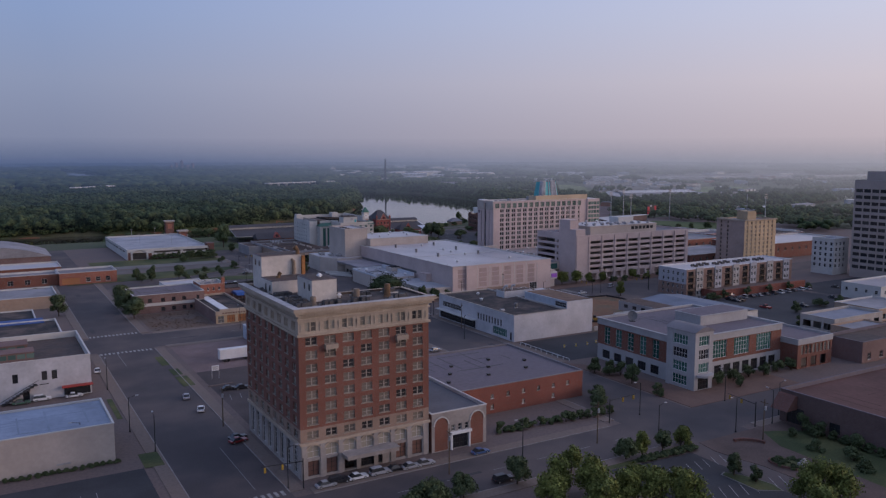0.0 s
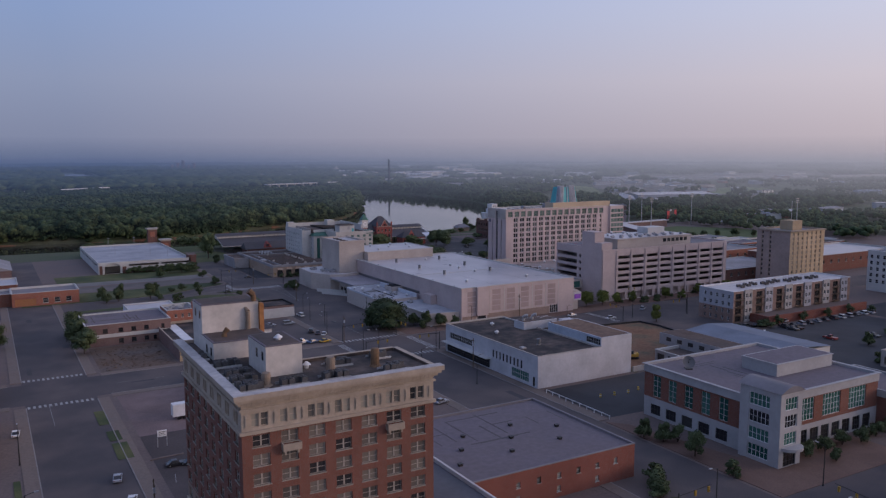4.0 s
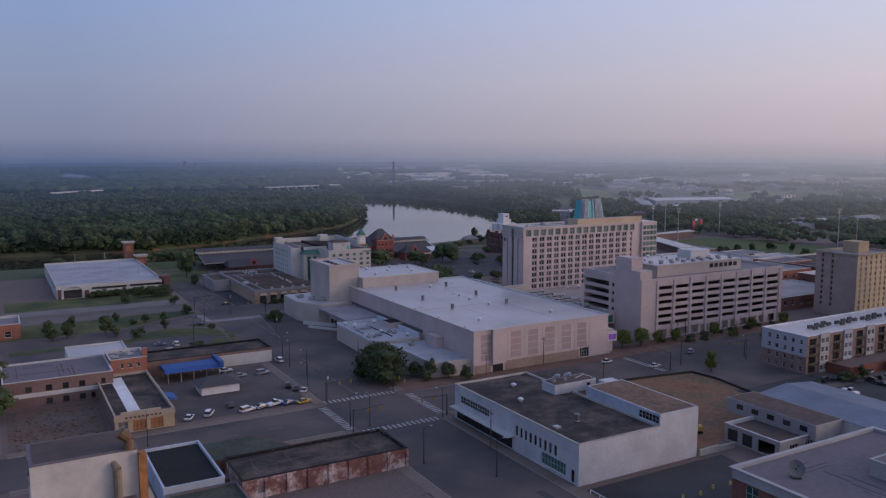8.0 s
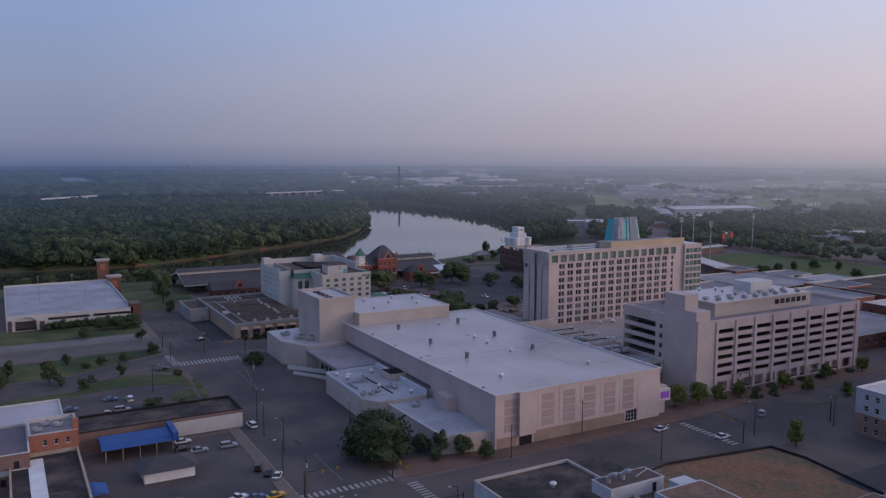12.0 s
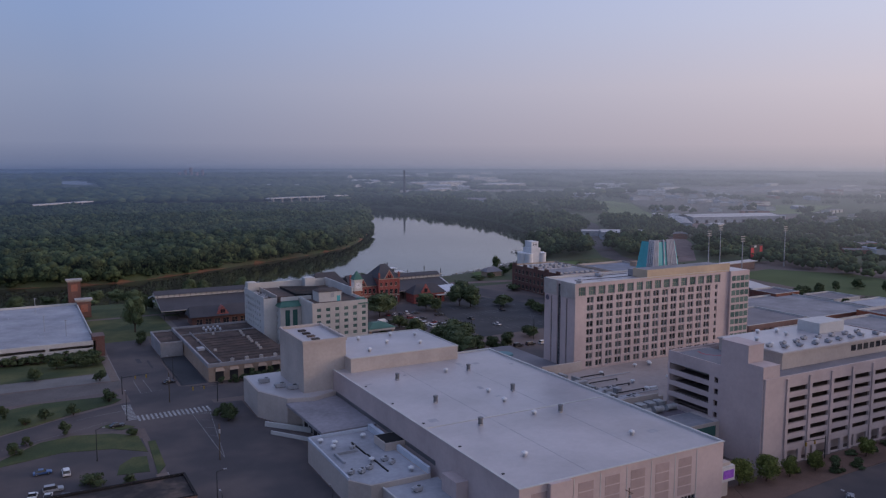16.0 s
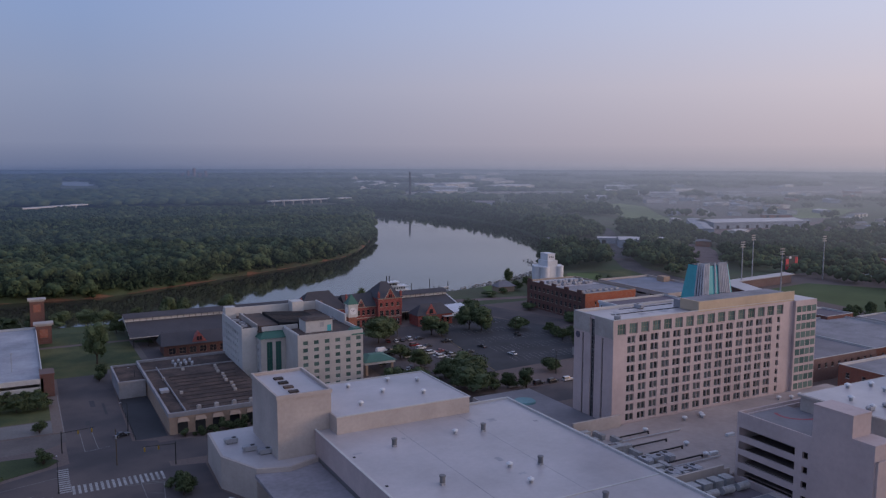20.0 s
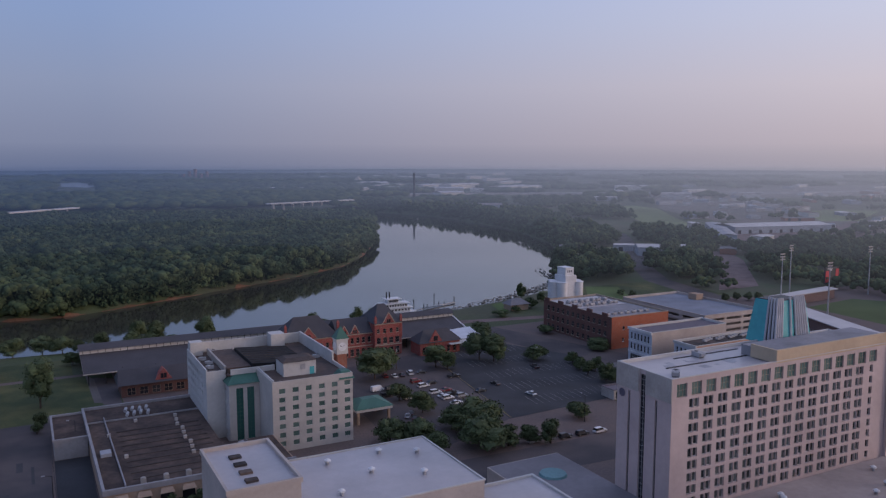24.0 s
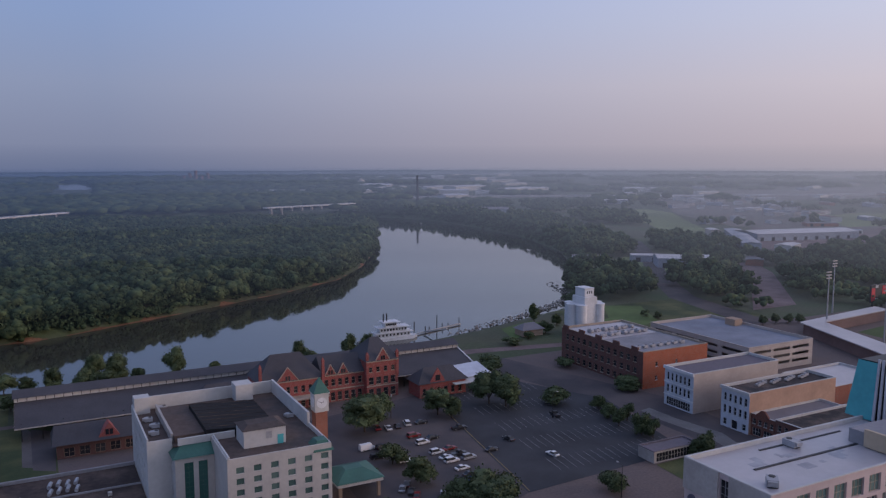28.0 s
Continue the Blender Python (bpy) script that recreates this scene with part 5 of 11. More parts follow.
def tall_hotel():
    x0, x1, y0, y1, h = 281, 357, 416.3, 434.4, 40.0
    t = thing("hotel_tower", "tall pale concrete hotel slab with rows of paired windows", "building", x0, y0)
    fl = (35.0 - 9.0) / 9
    S = [(5.2 + 4.45 * k, 9.7 + fl * j, 1.4, 2.1, 1, 1, 0, 0, "plain", OFFWHITE, GLASS_HOTEL) for k in range(14) for j in range(9)]
    S += [(6.75 + 4.45 * k, 9.7 + fl * j, 1.4, 2.1, 1, 1, 0, 0, "plain", OFFWHITE, GLASS_HOTEL) for k in range(14) for j in range(9)]
    S += [(68.6, 9.8 + fl * j, 1.3, 1.9, 1, 1, 0, 0, "plain", OFFWHITE, GLASS_DARK) for j in range(9)]
    S += [(1.4 + 4.45 * k, 35.6, 3.1, 3.1, 1, 1, 0, 0, "grid", CREAM, GLASS_SAGE) for k in range(16)]
    wall(t, "south_wall", "s", x0, x1, y0, y1, 0, h, PINKBEIGE, S, 0.35)
    W = [(3.9, 1.0, 0.7, 33, 1, 1, 0, 0, "plain", METAL, GLASS_DARK), (7.8, 1.0, 1.9, 38.0, 1, 1, 0, 0, "grid", METAL, GLASS_DARK), (12.9, 1.0, 0.7, 33, 1, 1, 0, 0, "plain", METAL, GLASS_DARK)]
    wall(t, "west_wall", "w", x0, x1, y0, y1, 0, h, PINKBEIGE, W, 0.3)
    wall(t, "north_wall", "n", x0, x1, y0, y1, 0, h, PINKBEIGE)
    wall(t, "east_wall", "e", x0, x1, y0, y1, 0, h, PINKBEIGE)
    part("top_band", Shape().box(x0 - 0.3, x0, y0 - 0.1, y1 - 9.9, 34.6, h + 0.1).box(x0 - 0.3, x0, y1 - 7.6, y1 + 0.1, 34.6, h + 0.1), STONE, t)
    roof_on(t, x0, x1, y0, y1, h - 0.6, ROOF_WHITE, 0.6, OFFWHITE)
    e = part("east_bay", Shape().box(357, 367.5, 415.3, 434.2, 0, 39.6), PINKBEIGE, t)
    part("bay_roof", Shape().box(357.3, 367.2, 415.6, 433.9, 39.6, 39.65), ROOF_WHITE, e)
    bw = Shape().box(0, 2.1, -0.04, 0.1, 0, 2.0).mesh("bay_window", [GLASS_SAGE])
    for i in range(4):
        for j in range(10):
            part("bay_window", bw, None, t, at=pose(357.7 + 2.45 * i, 415.3, 9.6 + 2.9 * j))
    part("roof_screen", Shape().box(314, 357.2, y0 - 0.05, y0 + 0.5, h - 0.4, h + 2.8).box(314, 314.6, y0 + 0.5, 424, h - 0.4, h + 2.8), YELLOW_TRIM, t, "warm cream roof screen wall")
    part("plant_deck", Shape().box(314.6, 357, y0 + 0.5, 427.4, h - 0.6, h + 2.0), ROOF_GREY, t)
    # teal crown of tall fins over the lift core
    cx, cy = 335.4, 433.4
    lo, hi, zt = (7.2, 4.6), (5.5, 3.4), h + 11.0
    pale_fin = mat("pale_fin", (0.42, 0.42, 0.44), 0.6, 0.08, 2, 0.15, 0.3)
    part("crown_core", Shape().prism([(cx - lo[0] + 0.8, cy - lo[1] + 0.8), (cx + lo[0] - 0.8, cy - lo[1] + 0.8), (cx + lo[0] - 0.8, cy + lo[1]), (cx - lo[0] + 0.8, cy + lo[1])], h - 0.6, zt, 0, [(cx - hi[0] + 0.8, cy - hi[1] + 0.8), (cx + hi[0] - 0.8, cy - hi[1] + 0.8), (cx + hi[0] - 0.8, cy + hi[1]), (cx - hi[0] + 0.8, cy + hi[1])]), DARK_METAL, t, "dark inner core of the crown")
    for u0, u1 in ((-0.56, -0.14), (-0.10, 0.12), (0.86, 1.0)):
        part("teal_panel", Shape().face([(cx + lo[0] * u0, cy - lo[1], h - 0.4), (cx + lo[0] * u1, cy - lo[1], h - 0.4), (cx + hi[0] * u1, cy - hi[1], zt), (cx + hi[0] * u0, cy - hi[1], zt)]), TEAL, t, "sloping teal metal panel")
    for v0, v1 in ((-0.3, 1.0),):
        part("teal_panel", Shape().face([(cx - lo[0], cy + lo[1] * v1, h - 0.4), (cx - lo[0], cy + lo[1] * v0, h - 0.4), (cx - hi[0], cy + hi[1] * v0, zt), (cx - hi[0], cy + hi[1] * v1, zt)]), TEAL, t, "sloping teal metal panel")
    for u in (-0.98, -0.86, -0.74, -0.62, -0.12, 0.18, 0.31, 0.44, 0.57, 0.70, 0.83):
        part("fin", Shape().tube((cx + lo[0] * u, cy - lo[1] - 0.15, h - 0.6), (cx + hi[0] * u, cy - hi[1] - 0.15, zt + 0.9), 0.32, 0.28, n=8), pale_fin, t, "pale metal fin")
    for v in (-0.85, -0.6, -0.35):
        part("fin", Shape().tube((cx - lo[0] - 0.1, cy + lo[1] * v, h - 0.6), (cx - hi[0] - 0.1, cy + hi[1] * v, zt + 0.9), 0.32, 0.28, n=8), pale_fin, t, "pale metal fin")
    for px, py in ((285.5, 420), (303, 430.5)):
        roof_unit(px, py, h - 0.6, 2.6, 1.8, 1.3, 30 * (px % 4))
    part("roof_track", Shape().box(288, 318, 425.4, 425.9, h - 0.6, h - 0.45).box(296, 318, 431.4, 431.8, h - 0.6, h - 0.45), DARK_METAL, t)
    sg = Shape().rod(0, 0, 0, 0.12, 1.0, n=20).mesh("round_emblem", [mat("emblem", (0.10, 0.09, 0.12), 0.4)])
    part("round_emblem", sg, None, t, at=pose(x0 - 0.05, y1 - 1.9, 33.0, 0, -90, 0))


YELLOW_TRIM = mat("warm_cream_panel", (0.46, 0.36, 0.25), 0.8, 0.05, 1.0, 0.1, 0.1)


def parking_deck():
    x0, x1, y0, y1, h = 283, 369, 337.3, 372, 25.2
    t = thing("parking_deck", "pale concrete parking deck with long dark openings", "building", x0, y0)
    S = []
    bays = [(9.5 + 9.4 * k, 7.6) for k in range(8)]
    for u, w in bays:
        for j in range(6):
            S.append((u, 5.6 + 2.95 * j, w, 1.45, 1, 1, 0, 0, "open"))
    S += [(10 + 6.1 * k, 0.3, 4.6, 3.4, 1, 1, 0, 0, "open") for k in range(12)]
    wall(t, "south_wall", "s", x0, x1, y0, y1, 0, h, PINKBEIGE, S, 0.5)
    wall(t, "north_wall", "n", x0, x1, y0, y1, 0, h, PINKBEIGE)
    wall(t, "east_wall", "e", x0, x1, y0, y1, 0, h, PINKBEIGE)
    wall(t, "west_wall", "w", x0, x1, y0, 352, 0, h, PINKBEIGE)
    slots = [(0.7, 9.9 + 3.4 * j, 15.6, 1.95, 1, 1, 0, 0, "open") for j in range(4)] + [(18.2, 10.0 + 3.4 * j, 1.4, 1.6, 1, 1, 0, 0, "open") for j in range(4)]
    wall(t, "ramp_wall", "w", x0, x1, 352, 373, 0, h + 0.5, PINKBEIGE, slots, 0.5)
    wall(t, "ramp_wall", "n", x0, 314, 352, 373, 0, h + 0.5, PINKBEIGE)
    for k in range(9):
        part("pilaster", Shape().box(x0 + 8.2 + 9.4 * k, x0 + 9.3 + 9.4 * k, y0 - 0.45, y0, 0, h - 0.8), PINKBEIGE, t)
    for j in range(7):
        part("deck", Shape().box(x0 + 1, x1 - 1, y0 + 0.6, y1 - 1, 4.3 + 2.95 * j, 4.6 + 2.95 * j), CONCRETE, t)
    part("arcade_wall", Shape().box(x0 + 8, x1 - 1, y0 + 2.6, y0 + 2.9, 0, 4.2), PINKBEIGE, t)
    part("core", Shape().box(x0 + 2, x1 - 2, y0 + 9, y0 + 9.3, 0, h - 2), VOID, t, "dark inner wall")
    part("ramp_core", Shape().box(x0 + 6, x0 + 6.3, 352.6, 372.5, 0, h - 1), VOID, t, "dark inner wall")
    for j in range(4):
        part("ramp_floor", Shape().box(x0 + 0.5, x0 + 6, 352.6, 372.5, 8.7 + 3.4 * j, 9.0 + 3.4 * j), CONCRETE, t)
    part("roof_deck", Shape().box(x0 + 0.45, x1 - 0.45, y0 + 0.55, y1 - 0.5, h - 1.4, h - 1.1), ROOF_LAV, t)
    part("ramp_roof", Shape().box(x0 + 0.45, 298.9, 352.6, 372.5, h - 0.5, h - 0.2), ROOF_LAV, t)
    s = Shape()
    arc = [(298.4 + 7.5 * math.cos(radians(a)), 366.8 + 5.2 * math.sin(radians(a))) for a in range(150, 261, 10)]
    for (ax, ay), (bx, by) in zip(arc, arc[1:]):
        n = Vector((by - ay, ax - bx, 0)).normalized() * 0.45
        s.face([(ax - n.x, ay - n.y, h - 0.19), (bx - n.x, by - n.y, h - 0.19), (bx + n.x, by + n.y, h - 0.19), (ax + n.x, ay + n.y, h - 0.19)])
    part("painted_curve", s, mat("faded_red_paint", (0.30, 0.085, 0.095), 0.8, 0.15, 1.0, 0.2, 0.2), t, "faded red painted curve on the ramp roof")
    part("stair_tower", Shape().box(x0 - 0.4, x0 + 5.6, 343, 352.3, 0, h + 8.0).box(x0 - 0.4, x0 + 6.2, y0 + 0.6, 343, 0, h + 3.3).box(x0 - 0.5, x0 + 5.7, 342.9, 352.4, h + 8.0, h + 8.2), PINKBEIGE, t)
    # top-deck offices
    a = part("penthouse", Shape().box(299, 350, 345, 368, h - 1.1, h + 3.2).box(298.6, 350.4, 344.6, 368.4, h + 3.2, h + 3.8), BEIGE, t)
    part("penthouse_roof", Shape().box(299.2, 349.8, 345.2, 367.8, h + 3.8, h + 3.86), ROOF_WHITE, a)
    for k in range(6):
        part("penthouse_window", Shape().box(330 + 3 * k, 332.2 + 3 * k, 344.92, 345, h + 0.8, h + 2.6), GLASS_DARK, a)
    part("plant_house", Shape().box(330, 342, 356, 364, h + 3.86, h + 7.2), OFFWHITE, a)
    rng = random.Random(8)
    for k in range(16):
        roof_unit(302 + 2.9 * k, (348 if k % 2 else 352.5) + rng.uniform(-1, 1), h + 3.86, 1.6, 1.2, 1.0, 90 * (k % 2))
    for k in range(6):
        roof_vent(rng.uniform(302, 347), rng.uniform(347, 366), h + 3.86)


def river_hotel():
    t = thing("river_hotel", "cream hotel block with green glass strips and flat roofs", "building", 205, 521)
    h = 21.8
    fl = 2.72
    fr, gl = OFFWHITE, GLASS_SAGE
    # west slab
    wall(t, "west_wall", "w", 205, 222, 538, 570, 0, h, OFFWHITE, [(2.4 + 3.7 * i, 1.9 + fl * j, 1.5, 1.5, 1, 1, 0, 0, "plain", fr, gl) for i in range(7) for j in range(7)])
    wall(t, "south_wall", "s", 205, 211, 538, 570, 0, h, OFFWHITE)
    # recessed middle with green strips
    wall(t, "middle_wall", "s", 210.6, 220, 532, 569, 0, h - 3.2, HOTEL_CREAM, [(2.2, 0.5, 2.2, h - 5.2, 1, 1, 0, 0, "grid", GREEN_ROOF, GLASS_TEAL), (5.6, 0.5, 2.2, h - 5.2, 1, 1, 0, 0, "grid", GREEN_ROOF, GLASS_TEAL)])
    wall(t, "middle_wall", "w", 210.6, 220, 532, 538, 0, h - 3.2, OFFWHITE, [(1, 1.9 + fl * j, 1.4, 1.5, 1, 1, 0, 0, "plain", fr, gl) for j in range(6)])
    s = Shape()
    s.face([(210, 531.4, h - 3.3), (220, 531.4, h - 3.3), (220, 536, h - 0.9), (213, 536, h - 0.9)])
    s.face([(210, 538, h - 3.3), (210, 531.4, h - 3.3), (213, 536, h - 0.9), (213, 538, h - 0.9)])
    part("green_roof", s, GREEN_ROOF, t, "sloping green metal roof")
    # main south block
    wall(t, "south_wall", "s", 220, 245.5, 517, 570, 0, h, HOTEL_CREAM, [(2.0 + 4.15 * i, 1.6 + fl * j, 1.95, 1.6, 1, 1, 0, 0, "plain", fr, gl) for i in range(6) for j in range(7)])
    wall(t, "main_west_wall", "w", 220, 245.5, 517, 538, 0, h, HOTEL_CREAM)
    wall(t, "east_wall", "e", 205, 245.5, 517, 570, 0, h, OFFWHITE)
    wall(t, "north_wall", "n", 205, 245.5, 517, 570, 0, h, OFFWHITE)
    part("roof", Shape().box(205.4, 245.1, 538.2, 569.6, h - 1.6, h - 1.2).box(220.4, 245.1, 517.4, 538.2, h - 1.6, h - 1.2).box(211, 220.4, 535.8, 538.2, h - 1.6, h - 1.2), ROOF_BROWN, t)
    part("parapet", Shape().box(205, 205.4, 538, 570, h, h + 0.6).box(205.4, 245.5, 569.4, 570, h - 1.2, h + 2.4).box(244.9, 245.5, 534, 569.4, h - 1.2, h + 2.8).box(205.4, 209.5, 565.4, 569.4, h - 1.2, h + 3.4).box(233, 238, 564, 569.4, h - 1.2, h + 3.8), OFFWHITE, t)
    part("atrium_roof", Shape().face([(219, 536, h + 1.6), (237, 536, h + 0.3), (237, 560, h + 0.3), (219, 560, h + 1.6)]).face([(219, 536, h - 1.2), (237, 536, h - 1.2), (237, 536, h + 0.3), (219, 536, h + 1.6)]).face([(219, 560, h - 1.2), (219, 536, h - 1.2), (219, 536, h + 1.6), (219, 560, h + 1.6)]), BLACK_ROOF, t, "large black sloping roof over the atrium")
    for k in range(8):
        part("roof_batten", Shape().tube((219, 538 + 3 * k, h + 1.66), (237, 538 + 3 * k, h + 0.36), 0.09, n=4), ROOF_DARK, t)
    part("catwalk", Shape().box(210.9, 211.5, 539, 566, h - 1.2, h + 0.9), STONE, t, "pale parapet between roof levels")
    part("inner_parapet", Shape().box(212, 226, 535.2, 535.8, h - 1.2, h + 0.5).box(220.4, 220.8, 517.8, 535.2, h - 1.2, h + 0.3), OFFWHITE, t)
    part("roof_slope", Shape().box(211.5, 218.9, 537.5, 563, h - 1.2, h + 0.6), ROOF_BROWN, t)
    p = part("plant_house", Shape().box(226, 236.5, 525.5, 533.5, h - 1.2, h + 3.2), OFFWHITE, t)
    part("plant_roof", Shape().prism([(225.6, 525.1), (236.9, 525.1), (236.9, 533.9), (225.6, 533.9)], h + 3.2, h + 4.1, 0, [(227.5, 527.5), (235, 527.5), (235, 531.5), (227.5, 531.5)]), ROOF_BROWN, p)
    part("plant_vent", Shape().box(231.5, 233, 525.42, 525.5, h + 0.6, h + 2.4), METAL, p)
    part("plant_door", Shape().box(234.4, 235.9, 525.42, 525.5, h - 1.2, h + 1.2), TEAL, p)
    for px, py in ((208, 546), (209, 552), (208, 558), (213, 567), (243, 544)):
        roof_unit(px, py, h - 1.2, 2.0, 1.5, 1.2)
    part("green_hip", Shape().prism([(240.8, 516.6), (246.1, 516.6), (246.1, 523), (240.8, 523)], h - 1.8, h + 0.4, 0, [(242.3, 518.5), (245, 518.5), (245, 521.5), (242.3, 521.5)]), GREEN_ROOF, t)
    # entrance porch
    pr = thing("entrance_porch", "hotel drive-through porch with a green hipped roof", "porch", 252, 532)
    part("porch_roof", Shape().box(251, 264, 528, 541, 4.4, 5.4), OFFWHITE, pr)
    part("porch_cover", Shape().prism([(250.6, 527.6), (264.4, 527.6), (264.4, 541.4), (250.6, 541.4)], 5.4, 7.2, 0, [(255, 533), (260, 533), (260, 536), (255, 536)]), GREEN_ROOF, pr)
    for px in (252, 263):
        for py in (529, 540):
            part("column", Shape().box(px - 0.4, px + 0.4, py - 0.4, py + 0.4, 0, 4.4), TAN_BRICK, pr)
    # clock tower
    c = thing("clock_tower", "brick clock tower with a green pyramid roof", "tower", 252, 545)
    part("shaft", Shape().box(250.3, 253.7, 543.3, 546.7, 0, 21.0), ORANGE_BRICK, c)
    ck = part("clock_stage", Shape().box(250.0, 254.0, 543.0, 547.0, 21.0, 26.0).box(249.7, 254.3, 542.7, 547.3, 26.0, 26.4), OFFWHITE, c)
    part("clock_roof", Shape().prism([(249.6, 542.6), (254.4, 542.6), (254.4, 547.4), (249.6, 547.4)], 26.4, 30.4, 0, [(251.9, 544.9), (252.1, 544.9), (252.1, 545.1), (251.9, 545.1)]), GREEN_ROOF, c)
    face = Shape().rod(0, 0, 0, 0.1, 1.5, n=24).mesh("clock_face", [WHITE])
    hand_mat = DARK_METAL
    for at, hx in ((pose(252, 542.95, 23.6, 90), None), (pose(249.95, 545, 23.6, 0, -90, 0), None)):
        f = part("clock_face", face, None, ck, "round white clock face", at=at)
    for ang, ln in ((40, 0.8), (150, 1.15)):
        s = Shape().tube((252, 542.82, 23.6), (252 + ln * math.cos(radians(ang)), 542.82, 23.6 + ln * math.sin(radians(ang))), 0.07)
        part("pointer", s, hand_mat, ck)
    # low banquet wing with a brown roof
    lo = thing("banquet_wing", "low wing with a brown ribbed roof and white parapets", "building", 176, 494)
    PARAPET = mat("dull_parapet", (0.27, 0.26, 0.265), 0.85, 0.1, 1.0, 0.2, 0.1)
    part("wing_wall", Shape().box(171, 204.9, 494, 567, 0, 6.0).box(204.9, 219.8, 494, 516.8, 0, 6.0), TAN_BRICK, lo)
    part("wing_roof", Shape().box(171.5, 204.8, 494.5, 566.5, 6.0, 6.15).box(204.8, 219.4, 494.5, 516.5, 6.0, 6.15), mat("dark_brown_roof", (0.062, 0.045, 0.039), 0.95, 0.25, 0.7, 0.35, 0.12, tint=(0.088, 0.061, 0.048)), lo)
    for k in range(10):
        part("roof_rib", Shape().box(178.5, 202.5, 500 + 4.4 * k, 500.8 + 4.4 * k, 6.15, 6.32), mat("brown_rib", (0.06, 0.047, 0.042), 0.95, 0.2, 1, 0.3, 0.1), lo)
    part("parapet", Shape().box(170.7, 171.4, 493.7, 567.3, 5.6, 7.0).box(171.4, 219.8, 493.7, 494.4, 5.6, 7.0).box(171.4, 205, 566.6, 567.3, 5.6, 7.0), PARAPET, lo)
    part("side_block", Shape().box(161.6, 170.7, 541, 566, 0, 5.6), PARAPET, lo, "pale lower block beside the wing")
    part("side_coping", Shape().box(161.3, 170.7, 540.7, 541.3, 5.6, 6.3).box(161.3, 161.9, 541.3, 566.3, 5.6, 6.3).box(161.9, 170.7, 565.7, 566.3, 5.6, 6.3), PARAPET, lo)
    part("side_roof", Shape().box(161.9, 170.7, 541.3, 565.7, 5.6, 5.68), mat("dark_brown_roof", (0, 0, 0)), lo)
    rng = random.Random(14)
    for k in range(8):
        x, y = 183 + 2.1 * (k % 4), 553 + 4.5 * (k // 4) + 0.5 * (k % 3)
        part("wing_duct", Shape().tube((x, y, 6.9), (x + 0.6, y + 3.0, 6.9), 0.5, n=10), METAL, lo)
    for k in range(4):
        x, y = 180 + 5.6 * k, 496.4
        part("wall_fan", Shape().box(x, x + 1.3, y, y + 1.2, 6.15, 7.4).rod(x + 0.65, y + 0.6, 7.4, 7.6, 0.5, n=10), STONE, lo)
    for k in range(12):
        x, y = (195.5 + 0.4 * (k % 3), 512 + 4.4 * k) if k < 9 else (rng.uniform(174, 190), rng.uniform(505, 550))
        part("wing_unit", Shape().box(x, x + 1.0, y, y + 1.0, 6.15, 7.0), STONE, lo)
    part("wing_divider", Shape().box(176.2, 176.5, 496, 555, 6.15, 6.8).box(171.6, 204.8, 551.6, 552, 6.15, 6.6), PARAPET, lo)
    part("sky_box", Shape().box(172.6, 175.4, 520, 523.5, 6.15, 7.1), DECK_WHITE, lo)
    for k in range(8):
        s = Shape()
        arch(s, 175 + 5.4 * k, 493.95, 0.2, 3.2, 4.4)
        part("arch_window", s, GLASS_DARK, lo)
        part("entry_canopy", Shape().prism([(173.2 + 5.4 * k, 492.4), (176.8 + 5.4 * k, 492.4), (176.8 + 5.4 * k, 494), (173.2 + 5.4 * k, 494)], 4.2, 5.2, 0, [(173.6 + 5.4 * k, 493.4), (176.4 + 5.4 * k, 493.4), (176.4 + 5.4 * k, 494), (173.6 + 5.4 * k, 494)]), TAN_BRICK, lo)
    for px, py in ((208, 507), (210, 512), (215, 509)):
        roof_unit(px, py, 6.15, 2.0, 1.6, 1.1)
    cw = thing("court_fence", "thin dark fence round the hotel courtyard", "fence", 161, 494)
    for k in range(12):
        part("post", Shape().rod(161, 494.2 + 4.1 * k, 0, 1.8, 0.06, n=5), DARK_METAL, cw)
    part("rail", Shape().box(160.96, 161.04, 494.2, 539.4, 1.6, 1.7).box(160.96, 161.04, 494.2, 539.4, 0.5, 0.6), DARK_METAL, cw)


def gable(s, x, y, w, z0, z1, ov=0.0, depth=0.6):
    """A stepped-up gable front facing south."""
    s.prism([(x - w / 2, y), (x + w / 2, y), (x + w / 2, y + depth), (x - w / 2, y + depth)], z0, z1, 0, [(x - 0.15, y), (x + 0.15, y), (x + 0.15, y + depth), (x - 0.15, y + depth)])


def hip(s, x0, x1, y0, y1, z0, z1, inset):
    ym = (y0 + y1) / 2
    a, b = (x0 + inset, ym), (x1 - inset, ym)
    s.face([(x0, y0, z0), (x1, y0, z0), (*b, z1), (*a, z1)])
    s.face([(x1, y0, z0), (x1, y1, z0), (*b, z1)])
    s.face([(x1, y1, z0), (x0, y1, z0), (*a, z1), (*b, z1)])
    s.face([(x0, y1, z0), (x0, y0, z0), (*a, z1)])
    s.face([(x0, y1, z0), (x1, y1, z0), (x1, y0, z0), (x0, y0, z0)])


